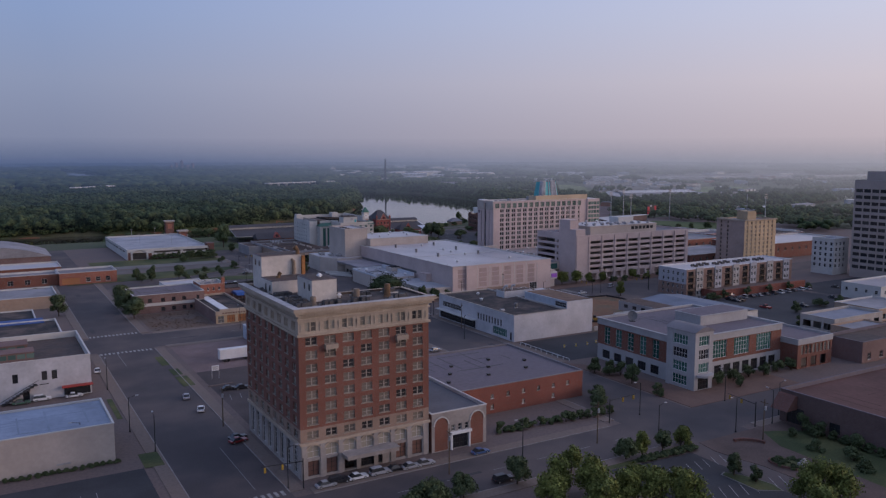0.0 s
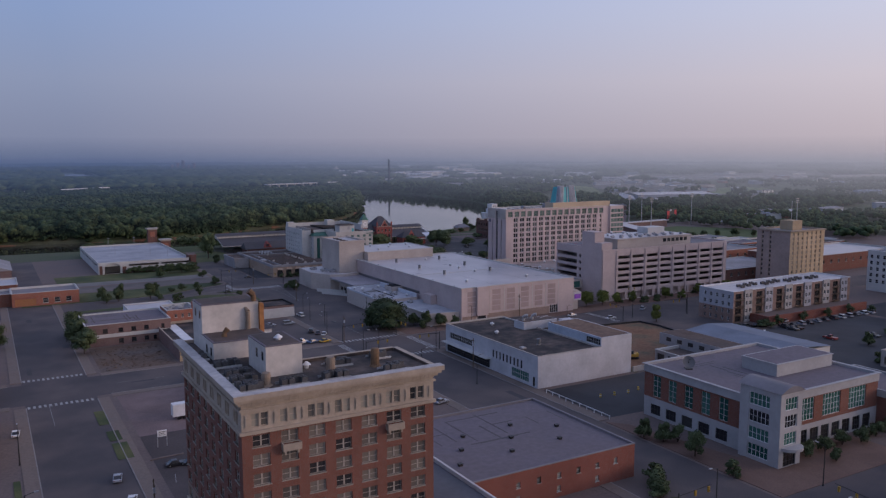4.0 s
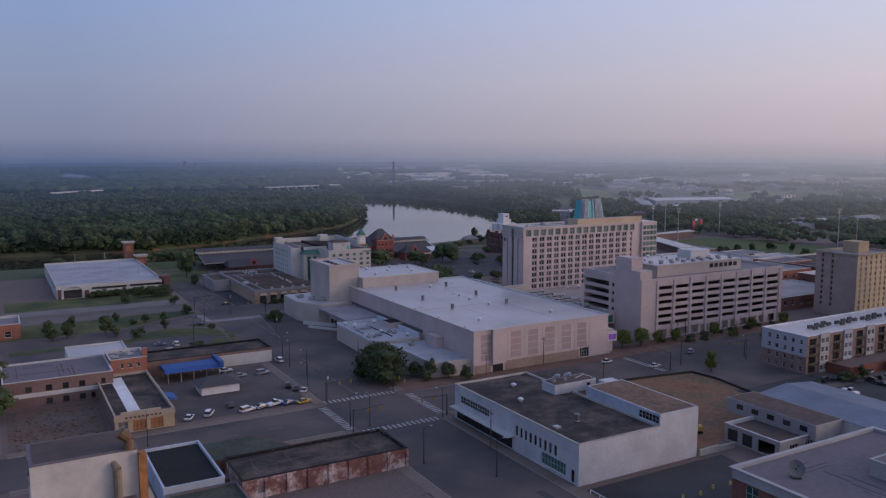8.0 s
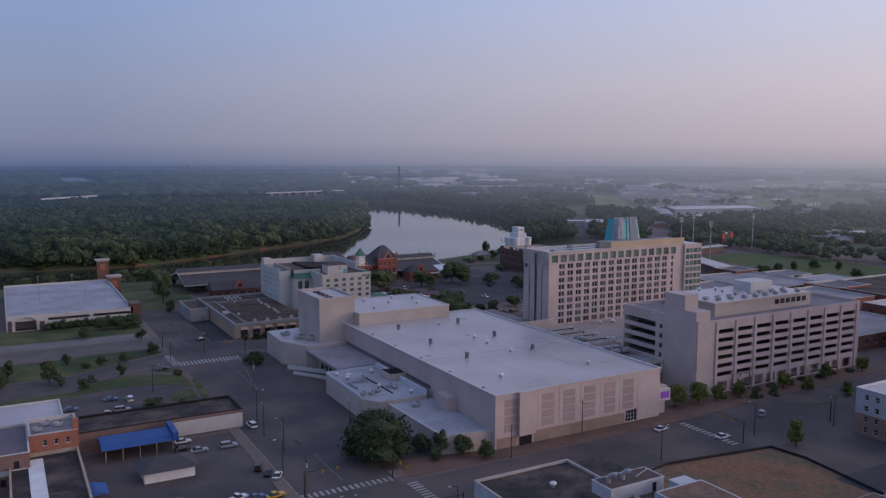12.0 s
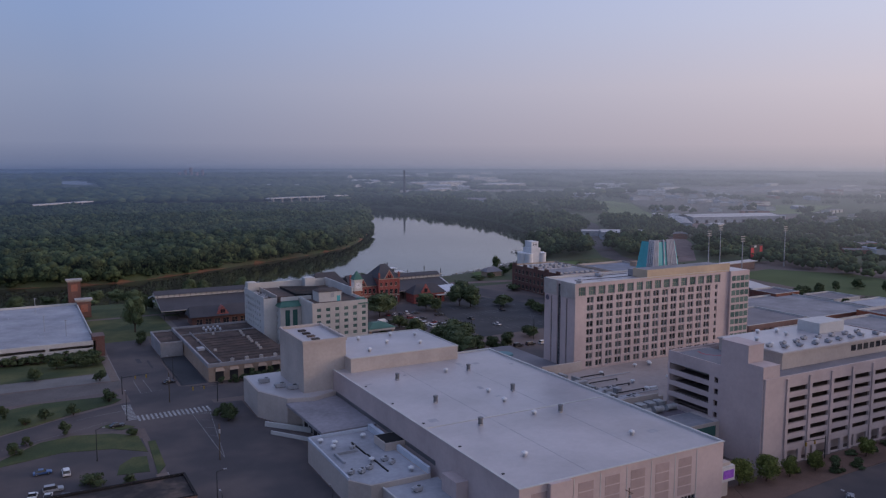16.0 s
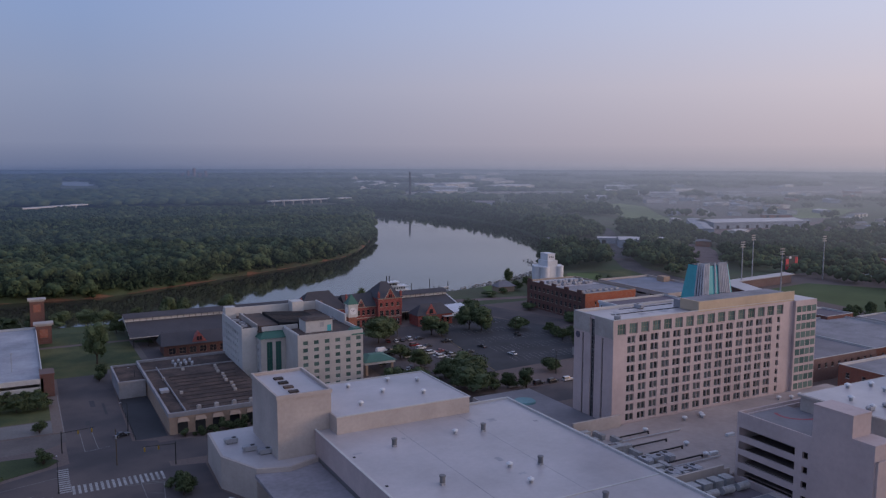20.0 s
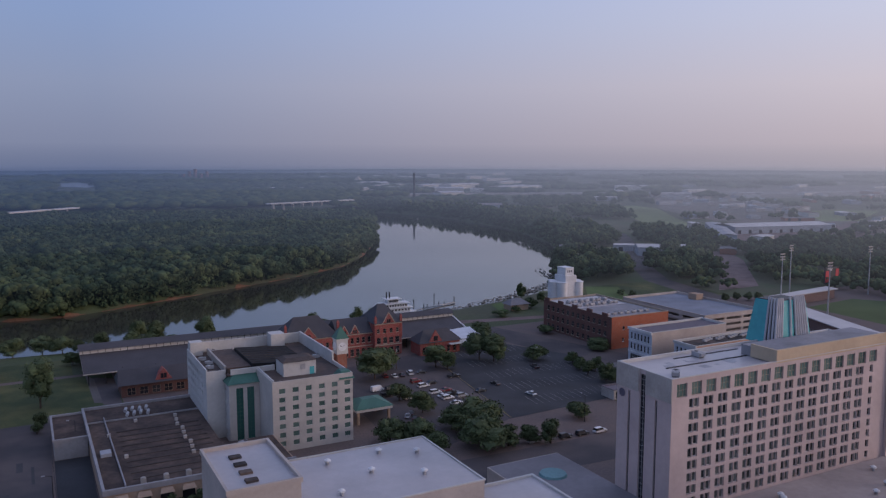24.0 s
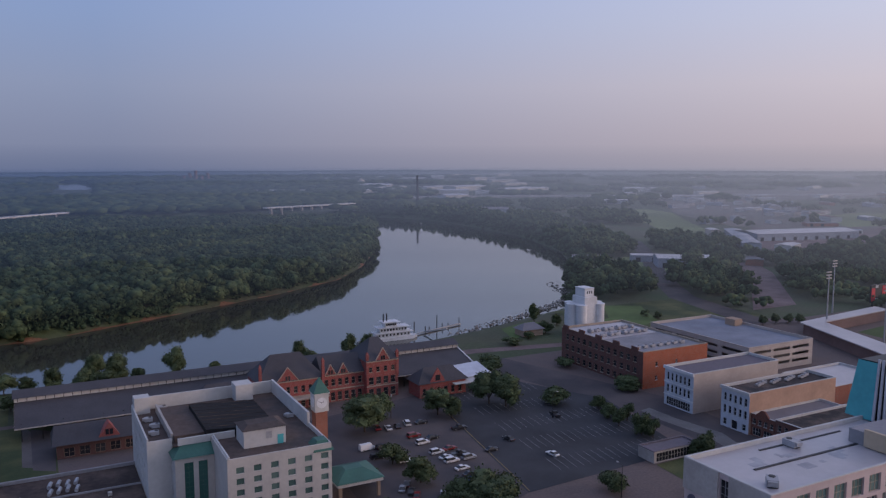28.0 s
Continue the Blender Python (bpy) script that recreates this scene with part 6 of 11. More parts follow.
def station():
    t = thing("railway_station", "red-brick Victorian railway station with slate roofs and gables", "building", 247, 605)
    y = 612.0
    arched = lambda u, n, st, v=0.6: (u, v, 1.5, 2.6, n, 1, st, 0, "sash sill", CREAM, GLASS_DARK)
    # left pavilion, middle, right tower pavilion, small wing
    for nm, x0, x1, y0, h, sp in (
        ("left_pavilion", 252, 276, y, 11.0, [(1.5, 0.5, 1.6, 3.0, 8, 1, 2.8, 0, "sash sill", CREAM, GLASS_DARK), (1.6, 6.2, 1.4, 2.4, 8, 1, 2.8, 0, "sash sill", CREAM, GLASS_DARK)]),
        ("middle_block", 276, 293, y + 2, 10.6, [(1.0, 0.5, 1.7, 3.2, 6, 1, 2.7, 0, "sash sill", CREAM, GLASS_DARK), (1.2, 6.2, 1.5, 2.6, 6, 1, 2.7, 0, "sash sill", CREAM, GLASS_DARK)]),
        ("tower_pavilion", 293, 306, y - 1, 14.6, [(0.9, 0.5, 2.0, 3.2, 4, 1, 3.0, 0, "sash sill", CREAM, GLASS_DARK), (0.9, 5.4, 2.0, 2.8, 4, 1, 3.0, 0, "sash sill", CREAM, GLASS_DARK), (0.9, 10.2, 1.4, 2.0, 4, 1, 3.1, 0, "sash sill", CREAM, GLASS_DARK)]),
    ):
        wall(t, nm, "s", x0, x1, y0, y + 16, 0, h, STATION_BRICK, sp)
        wall(t, nm, "w", x0, x1, y0, y + 16, 0, h, STATION_BRICK, [(2, 5.5, 1.4, 2.4, 4, 1, 3.4, 0, "sash sill", CREAM, GLASS_DARK)])
        wall(t, nm, "e", x0, x1, y0, y + 16, 0, h, STATION_BRICK)
        part("stone_band", Shape().box(x0 - 0.1, x1 + 0.1, y0 - 0.2, y0 + 0.05, 4.6, 5.0).box(x0 - 0.1, x1 + 0.1, y0 - 0.25, y0 + 0.05, h - 0.5, h), CREAM, t)
    for x0, x1, y0, z0, z1, ins in ((251.4, 276.6, y - 0.6, 11.0, 19.4, 7.0), (276, 293.5, y + 1.4, 10.6, 16.4, 0.4), (292.4, 306.6, y - 1.6, 14.6, 22.0, 5.4)):
        s = Shape()
        hip(s, x0, x1, y0, y + 16.6, z0, z1, ins)
        part("slate_roof", s, SLATE, t, "steep dark slate roof")
    for x, y0, w, z0, z1 in ((262.5, y - 0.4, 8.0, 11, 16.0), (279.5, y + 1.6, 4.4, 10.6, 14.6), (284.5, y + 1.6, 4.4, 10.6, 14.6), (299.5, y - 1.4, 6.0, 14.6, 19.4)):
        s = Shape()
        gable(s, x, y0, w, z0, z1)
        g = part("gable", s, STATION_BRICK, t, "pointed red-brick gable")
        part("gable_window", Shape().box(x - 0.9, x - 0.1, y0 - 0.05, y0 + 0.02, z0 + 0.3, z0 + 1.8).box(x + 0.1, x + 0.9, y0 - 0.05, y0 + 0.02, z0 + 0.3, z0 + 1.8), GLASS_DARK, g)
        s = Shape()
        s.tube((x - w / 2, y0, z0), (x, y0, z1 + 0.1), 0.2, n=4).tube((x + w / 2, y0, z0), (x, y0, z1 + 0.1), 0.2, n=4)
        part("gable_coping", s, CREAM, g)
    for px in (252.3, 275.7, 293.3, 305.7):
        part("finial", Shape().box(px - 0.5, px + 0.5, y - 1.2, y - 0.2, 8, 17).prism([(px - 0.6, y - 1.3), (px + 0.6, y - 1.3), (px + 0.6, y - 0.1), (px - 0.6, y - 0.1)], 17, 18.4, 0, [(px - 0.05, y - 0.75), (px + 0.05, y - 0.75), (px + 0.05, y - 0.65), (px - 0.05, y - 0.65)]), STATION_BRICK, t)
    part("porch_roof", Shape().box(255, 277, y - 4.5, y, 4.4, 4.8), CREAM, t)
    # east wing
    w = thing("station_wing", "small red-brick station wing with a slate roof and gables", "building", 312, 604)
    wall(w, "south_wall", "s", 311, 331, 602, 612, 0, 5.6, STATION_BRICK, [(1.2, 0.8, 1.5, 2.8, 6, 1, 3.1, 0, "sash sill", CREAM, GLASS_DARK)])
    for sd in "wen":
        wall(w, "side_wall", sd, 311, 331, 602, 612, 0, 5.6, STATION_BRICK)
    s = Shape()
    hip(s, 310, 332, 601.2, 612.8, 5.6, 10.6, 5)
    part("slate_roof", s, SLATE, w)
    s = Shape()
    gable(s, 318.5, 601.6, 7, 5.6, 11.2)
    part("gable", s, STATION_BRICK, w, "pointed red-brick gable")
    part("gable_window", Shape().box(317.5, 319.5, 601.5, 601.58, 6.4, 8.6), GLASS_DARK, w)
    part("porch_canopy", Shape().box(325, 336, 599, 606, 4.3, 4.6), OFFWHITE, w)
    # west baggage house
    b = thing("baggage_house", "low dark-roofed baggage house with a red dormer", "building", 195, 600)
    wall(b, "south_wall", "s", 186, 232, 598, 609, 0, 4.6, DARK_BRICK, [(2 + 4.4 * k, 0.4, 3.0, 2.8, 1, 1, 0, 0, "grid", TAN_BRICK, GLASS_DARK) for k in range(10)])
    for sd in "wen":
        wall(b, "side_wall", sd, 186, 232, 598, 609, 0, 4.6, DARK_BRICK)
    s = Shape()
    hip(s, 184.6, 233, 596.6, 610.4, 4.6, 9.0, 1.0)
    part("slate_roof", s, SLATE, b)
    s = Shape()
    gable(s, 201, 597.6, 6.4, 5.2, 9.4, depth=4)
    part("dormer", s, STATION_BRICK, b, "red-brick dormer gable")
    part("dormer_window", Shape().box(199.9, 200.9, 597.5, 597.58, 5.8, 7.6).box(201.1, 202.1, 597.5, 597.58, 5.8, 7.6), GLASS_DARK, b)
    m = thing("station_lodge", "small slate-roofed lodge with a red gable", "building", 232, 612)
    part("lodge_wall", Shape().box(230, 246, 610, 622, 0, 6.5), STATION_BRICK, m)
    s = Shape()
    hip(s, 229, 247, 609, 623, 6.5, 12.4, 5)
    part("slate_roof", s, SLATE, m)
    s = Shape()
    gable(s, 236.5, 609.4, 5, 6.5, 10.4)
    part("gable", s, STATION_BRICK, m)
    # train shed: long dark roof with a white clerestory
    sh = thing("train_shed", "long dark-roofed train shed with a white clerestory", "shed", 176, 632)
    L0, L1 = 174.5, 345
    s = Shape()
    ys = (618, 634.5, 643.5, 660)
    s.face([(L0, ys[0], 5.2), (L1, ys[0], 5.2), (L1, ys[1], 9.4), (L0, ys[1], 9.4)])
    s.face([(L0, ys[2], 9.4), (L1, ys[2], 9.4), (L1, ys[3], 5.2), (L0, ys[3], 5.2)])
    part("lower_roof", s, SLATE, sh)
    part("clerestory", Shape().box(L0, L1, ys[1], ys[2], 9.2, 10.9), OFFWHITE, sh, "white slatted clerestory")
    s = Shape()
    s.face([(L0 - 0.5, ys[1] - 1, 10.9), (L1 + 0.5, ys[1] - 1, 10.9), (L1 + 0.5, 639, 12.6), (L0 - 0.5, 639, 12.6)])
    s.face([(L0 - 0.5, 639, 12.6), (L1 + 0.5, 639, 12.6), (L1 + 0.5, ys[2] + 1, 10.9), (L0 - 0.5, ys[2] + 1, 10.9)])
    part("upper_roof", s, SLATE, sh)
    sl = Shape().box(0, 0.2, -0.1, 0, 0, 1.4).mesh("slat", [DARK_METAL])
    for k in range(60):
        part("slat", sl, None, sh, at=pose(L0 + 1.0 + 2.83 * k, ys[1], 9.45))
    part("gable_end", Shape().face([(L0, ys[0], 5.2), (L0, ys[0] + 0.4, 5.8), (L0, ys[1], 9.8), (L0, ys[1], 9.2)]).face([(L0, ys[3], 5.2), (L0, ys[2], 9.2), (L0, ys[2], 9.8), (L0, ys[3], 5.8)]), WHITE, sh)
    part("fascia", Shape().box(L0, L1, ys[0] - 0.15, ys[0], 4.85, 5.25), STONE, sh, "pale eaves board")
    part("verge_board", Shape().tube((L1, ys[0], 5.3), (L1, ys[1], 9.5), 0.35, n=4), WHITE, sh, "white sloping verge board")
    part("porch_roof", Shape().face([(331, 604, 5.2), (345, 606, 5.2), (345, 617.6, 7.2), (333, 616, 7.2)]).face([(331, 604, 4.9), (345, 606, 4.9), (345, 606, 5.2), (331, 604, 5.2)]), BLUE_WHITE, sh, "pale sloping porch roof")
    pm = Shape().rod(0, 0, 0, 6.0, 0.2, n=8).mesh("post", [DARK_METAL])
    for k in range(28):
        for py in (620.5, 657.5):
            part("post", pm, None, sh, at=pose(L0 + 2 + 6.2 * k, py, 0 if py < 640 else -1))


def silos():
    t = thing("grain_silos", "cluster of white concrete grain silos with a headhouse", "silo", 433, 660)
    k = 0
    for px, py in ((428.4, 664), (430.4, 658.8), (431, 669), (441.4, 658.6), (443.4, 663.6), (440.6, 668.6)):
        part("silo", Shape().rod(px, py, 0, 16.2, 2.9, n=20).rod(px, py, 16.2, 16.7, 3.1, n=20), WHITE, t)
    h = part("headhouse", Shape().box(431.6, 439.4, 657.5, 668, 0, 20.4).box(432.6, 438.4, 659, 667, 20.4, 24.6).box(432.4, 438.6, 658.8, 667.2, 24.6, 24.9), WHITE, t)
    for j in range(3):
        part("headhouse_window", Shape().box(434 + 1.3 * j, 434.6 + 1.3 * j, 658.95, 659, 22, 23.4), GLASS_DARK, h)


brick_tower()
annex()
low_brick()
white_store()
civic_building()
convention_hall()
podium()
tall_hotel()
parking_deck()
river_hotel()
station()
silos()

# ---- further buildings, west side ----


def glazing(n, u, v, w, h, step, style="sash sill", frame=None, pane=None):
    return [(u + step * k, v, w, h, 1, 1, 0, 0, style, frame or OFFWHITE, pane or GLASS_DARK) for k in range(n)]


def west_side():
    b = house("workshop", "long beige block workshop with a pale blue roof", -46, 24.3, 190.2, 212, 8.8, BEIGE, mat("pale_blue_roof", (0.22, 0.26, 0.33), 0.7, 0.1, 0.8, 0.2, 0.08), parapet=0.3)
    part("wall_vent", Shape().box(12, 15, 189.9, 190.2, 1.2, 1.5), METAL, b)
    b = house("corner_store", "old white two-storey store with a brown roof", -30, 26.4, 249.8, 286, 11.6, STORE_WHITE, ROOF_BROWN, south=[(3 + u, 5.6, 1.4, 2.6, 1, 1, 0, 0, "sash", DARK_METAL, GLASS_DARK) for u in (4, 9, 14, 21, 23.4, 33, 40.4, 43)] + [(3 + u, 0.4, 1.7, 2.6, 1, 1, 0, 0, "sash", DARK_METAL, GLASS_DARK) for u in (6, 13, 20, 27, 35.4)], west=(), parapet=1.8)
    for mx0, mx1, my0, my1 in ((-12, 12, 257, 263), (-14, 11, 268, 275)):
        m = part("roof_monitor", Shape().box(mx0, mx1, my0, my1, 9.8, 12.6).box(mx0 - 0.3, mx1 + 0.3, my0 - 0.3, my1 + 0.3, 12.6, 12.75), PINK_BRICK, b, "roof monitor with a strip of windows")
        for k in range(10):
            part("monitor_pane", Shape().box(mx0 + 0.6 + 2.4 * k, mx0 + 2.6 + 2.4 * k, my0 - 0.05, my0 + 0.02, 10.9, 12.2), GLASS_SAGE, m)
    part("shop_front", Shape().box(19, 26, 249.6, 249.8, 0.3, 2.8), GLASS_DARK, b)
    part("awning", Shape().box(18.4, 26.6, 247.6, 249.8, 3.0, 3.25), mat("red_awning", (0.35, 0.05, 0.04), 0.7), b, "red shop awning")
    s = Shape()
    for k in range(10):
        s.box(3 + 0.9 * k, 4 + 0.9 * k, 247.6, 249.7, 0.5 * k + 0.2, 0.5 * k + 0.35)
    s.tube((2.6, 247.6, 1.2), (12.6, 247.6, 6.4), 0.08).tube((12.6, 247.6, 5.0), (15, 247.6, 5.0), 0.12)
    part("fire_stair", s, DARK_METAL, b, "dark metal outside stair")
    b = house("blue_corner_shop", "dark-roofed corner shop with a blue awning", -40, 24, 300, 338, 6.5, DARK_BRICK, ROOF_DARK, parapet=0.5)
    b = house("filling_station", "dark low shop with a blue canopy", -30, 18, 345, 372, 5.0, DARK_BRICK, ROOF_DARK, parapet=0.4)
    part("canopy", Shape().box(4, 20, 335, 344.8, 5.0, 6.2), BLUE, b, "blue canopy")
    house("brick_shop_row", "long brick shop row with pale roofs", -40, 36, 470, 486, 6.0, RED_BRICK, ROOF_LAV, south=glazing(9, 4, 1.2, 2.6, 2.6, 8.0, "grid"), parapet=0.8)
    house("brick_shop_row", "orange-brick shop with dark windows", 36.2, 65, 466, 486, 6.4, ORANGE_BRICK, ROOF_LAV, south=[(1.2, 0.3, 9.0, 3.4, 1, 1, 0, 0, "grid", ORANGE_BRICK, glass_mat("orange_shutter", (0.30, 0.12, 0.05), (0.34, 0.15, 0.06), 0.5, 0.7))] + glazing(3, 13, 1.2, 2.4, 2.4, 5.0), parapet=0.8)
    house("brick_shop_row", "orange-brick shop with a white roof", -60, 40, 498, 524, 6.2, RED_BRICK, ROOF_WHITE, south=glazing(10, 4, 1.2, 2.2, 2.4, 9.0, "grid"), parapet=0.6)
    t = thing("barrel_roof_hall", "wide hall with a low curved grey roof", "building", -60, 560)
    part("hall_wall", Shape().box(-24, 39, 556, 600, 0, 6), PINK_BRICK, t)
    s = Shape()
    n = 14
    prof = [(-24.5 + 64 * k / n, 6 + 7.0 * math.sin(math.pi * k / n)) for k in range(n + 1)]
    for (p, z), (q, w) in zip(prof, prof[1:]):
        s.face([(p, 555.5, z), (q, 555.5, w), (q, 600.5, w), (p, 600.5, z)])
    s.face([(p, 555.6, z) for p, z in prof])
    part("curved_roof", s, ROOF_GREY, t)
    house("low_store", "low tan store with a flat grey roof", -80, 30, 400, 430, 5.5, TAN_BRICK, ROOF_GREY, parapet=0.5)
    # pink-brown brick range and the orange house beside it
    b = house("brick_range", "faded pink-brick two-storey range with a white band", 57, 87.5, 364, 388, 8.2, PINK_BRICK, ROOF_WORN, frame_mat=DARK_METAL, pane_mat=GLASS_DARK, south=[(6.0, 4.9, 1.7, 1.6, 1, 1, 0, 0, "sash sill"), (11.5, 4.9, 1.7, 1.6, 3, 1, 4.6, 0, "sash sill"), (27.0, 4.9, 1.2, 1.6, 1, 1, 0, 0, "sash sill"), (11.5, 0.8, 1.7, 1.6, 3, 1, 4.6, 0, "sash sill"), (24, 0.8, 1.2, 1.6, 1, 1, 0, 0, "sash sill")], parapet=0.4)
    part("white_band", Shape().box(56.95, 87.5, 363.8, 364, 3.2, 4.5), OFFWHITE, b)
    b = house("orange_house", "orange-red brick house with a tall chimney", 87.7, 99, 372, 386, 9.6, ORANGE_BRICK, ROOF_LAV, south=glazing(3, 3.0, 6.6, 1.0, 1.4, 2.6), parapet=0.9)
    part("chimney", Shape().box(97.6, 99.1, 371.9, 373.6, 9.6, 12.4), ORANGE_BRICK, b)
    house("white_roof_shed", "low shed with a patched white roof", 77.6, 97, 389, 415, 6.0, WHITE, ROOF_WHITE, parapet=0.3)
    for px, py in ((90, 378), (95, 380), (92, 382)):
        roof_unit(px, py, 8.7, 1.8, 1.4, 1.2)
    # parts shop
    b = house("parts_shop", "small shop with a cream stepped front and dark roof", 83, 98.6, 327, 371.8, 5.0, {"s": YELLOW_BRICK, "w": PINK_BRICK}, ROOF_DARK, south=[(4.6, 0.2, 3.4, 3.0, 2, 1, 4.6, 0, "grid", DARK_METAL, glass_mat("orange_shutter", (0.30, 0.12, 0.05), (0.34, 0.15, 0.06), 0.5, 0.7)), (0.8, 0.2, 2.6, 3.0, 1, 1, 0, 0, "grid")], parapet=0.7, coping=CREAM)
    part("front_panel", Shape().box(84.5, 95, 326.7, 327, 5.0, 6.0).box(82.8, 98.8, 326.75, 327, 3.6, 4.9), CREAM, b)
    for k in range(9):
        part("letter_bar", Shape().box(85.6 + 1.1 * k, 86.3 + 1.1 * k, 326.66, 326.75, 4.0, 4.5), DARK_BRICK, b)
    part("side_awning", Shape().prism([(98.7, 343), (102.8, 343), (102.8, 350), (98.7, 350)], 2.7, 3.5, 0, [(98.7, 343.4), (100, 343.4), (100, 349.6), (98.7, 349.6)]), BLUE, b, "small blue side awning")
    part("roof_strip", Shape().box(87.0, 90.4, 331, 369, 4.31, 4.5), WHITE, b, "long white roof strip")
    # old long range behind the lot
    b = house("old_range", "long derelict range with a dark roof and peeling walls", 99.5, 143.5, 381, 396, 5.4, {"s": PINK_BRICK, "w": DARK_BRICK}, ROOF_DARK, parapet=0.5, coping=BLACK_ROOF)
    part("white_wall_patch", Shape().box(123, 143.6, 380.8, 381, 0.2, 4.4), OFFWHITE, b, "peeling white painted wall")
    t = thing("blue_canopy", "long low blue canopy on thin posts", "canopy", 104, 370)
    part("canopy_roof", Shape().prism([(104, 369.5), (123, 369.5), (123, 379.5), (104, 379.5)], 3.4, 4.6, 0, [(104, 371), (123, 371), (123, 378), (104, 378)]), BLUE, t)
    part("end_panel", Shape().box(121.8, 123.2, 369.2, 379.8, 3.4, 5.6), BLUE, t)
    for k in range(5):
        for py in (370, 379):
            part("post", Shape().rod(105 + 4.2 * k, py, 0, 3.5, 0.12, n=6), METAL, t)
    t = thing("kiosk", "small white kiosk with a dark hipped roof", "building", 111, 351)
    part("kiosk_wall", Shape().box(111.5, 123.5, 350.8, 359, 0, 2.8), WHITE, t)
    s = Shape()
    hip(s, 110.3, 124.7, 349.6, 360.2, 2.8, 5.0, 4.5)
    part("kiosk_roof", s, SLATE, t)
    for k in range(4):
        part("kiosk_window", Shape().box(123.5, 123.56, 351.6 + 1.8 * k, 352.8 + 1.8 * k, 0.9, 2.2), GLASS_DARK, t)
    # ruin with flaking red and white walls
    b = house("derelict_building", "derelict one-storey building with flaking red and white brick", 101.5, 142, 268.5, 284, 4.6, FLAKED, ROOF_DARK, south=[(3.4, 1.0, 2.4, 1.8, 1, 1, 0, 0, "plain")], parapet=0.5, coping=BLACK_ROOF)
    for k in range(9):
        part("pier", Shape().box(101.5 + 5.0 * k, 102.2 + 5.0 * k, 268.2, 268.5, 0, 4.6), FLAKED, b)
    part("rear_part", Shape().prism([(98.8, 284), (120, 284), (112, 297), (98.8, 297)], 0, 4.2), DARK_BRICK, b)
    part("rear_roof", Shape().prism([(99.2, 284.1), (119, 284.1), (111.6, 296.6), (99.2, 296.6)], 4.2, 4.3), mat("moss_roof", (0.05, 0.06, 0.045), 0.95, 0.3, 1.0, 0.3, 0.1), b)
    house("dark_shed", "low shed with a dark roof and pale blue parapets", 85.6, 98.6, 272, 297.5, 5.0, mat("pale_blue_wall", (0.20, 0.215, 0.24), 0.8, 0.1, 1.0, 0.2, 0.1), BLACK_ROOF, parapet=0.5, coping=mat("pale_blue_wall", (0, 0, 0)))
    house("low_shed", "low grey-roofed shed beside the ruin", 86, 101, 256, 271.5, 3.6, PINK_BRICK, mat("moss_roof", (0.05, 0.06, 0.045), 0.95, 0.3, 1.0, 0.3, 0.1), parapet=0.3, coping=ROOF_WORN)
    sheet("slab", rect(103, 141, 252, 268), 0.1, CONCRETE, "cracked concrete slab of a cleared building", "pavement", thick=1)
    # open-deck garage by the river
    t = thing("riverside_garage", "white open-deck parking garage with brick entrance arch", "building", 84, 556)
    wall(t, "south_wall", "s", 84.4, 138, 556, 655, 0, 7.0, OFFWHITE, [(17, 4.0, 17.5, 1.2, 1, 1, 0, 0, "open"), (36, 4.0, 16.5, 1.2, 1, 1, 0, 0, "open"), (3.5, 0.1, 8.6, 4.4, 1, 1, 0, 0, "open"), (16, 0.3, 36, 2.2, 1, 1, 0, 0, "open")], 0.5)
    wall(t, "west_wall", "w", 84.4, 138, 556, 655, 0, 7.0, OFFWHITE, [(4 + 15 * k, 4.0, 12, 1.2, 1, 1, 0, 0, "open") for k in range(6)], 0.5)
    wall(t, "north_wall", "n", 84.4, 138, 556, 655, 0, 7.0, OFFWHITE)
    wall(t, "east_wall", "e", 84.4, 138, 556, 655, 0, 7.0, OFFWHITE)
    part("inner_wall", Shape().box(86, 137, 562, 562.3, 0, 5.6), VOID, t)
    part("deck", Shape().box(84.9, 137.5, 556.5, 654.5, 5.7, 6.0), DECK_WHITE, t)
    ring = [(r * math.cos(a), r * math.sin(a)) for r, seq in ((5.4, range(15)), (4.7, range(14, -1, -1))) for a in [math.pi * j / 14 for j in seq]]
    bm = bmesh.new()
    ends = [[bm.verts.new((92.2 + u, y, 3.2 + 0.68 * v)) for u, v in ring] for y in (555.2, 556.0)]
    for j in range(30):
        bm.faces.new([ends[0][j], ends[0][(j + 1) % 30], ends[1][(j + 1) % 30], ends[1][j]])
    for j in range(14):
        bm.faces.new([ends[0][j], ends[0][29 - j], ends[0][28 - j], ends[0][j + 1]])
    arch_mesh = bpy.data.meshes.new("entrance_arch")
    bm.to_mesh(arch_mesh)
    bm.free()
    arch_mesh.materials.append(OFFWHITE)
    part("entrance_arch", arch_mesh, None, t)
    for px in (86.8, 96.8):
        part("arch_pier", Shape().box(px, px + 0.8, 555.3, 556, 0, 3.3), OFFWHITE, t)
    part("brick_base", Shape().box(98, 137.8, 555.8, 556, 0, 0.3).box(85, 86.6, 555.7, 556, 0, 5).box(97.8, 100, 555.7, 556, 0, 4.0), DARK_BRICK, t)
    for px, py in ((100, 600), (118, 640), (101, 640), (120, 590), (128, 575)):
        part("deck_lamp", Shape().rod(px, py, 6, 13, 0.12, n=6).box(px - 0.7, px + 0.7, py - 0.2, py + 0.2, 13, 13.2), METAL, t)
    part("stair_tower", Shape().box(137, 141.5, 556, 564, 0, 8.0).box(136.8, 141.7, 555.8, 564.2, 8.0, 8.6), DARK_BRICK, t)
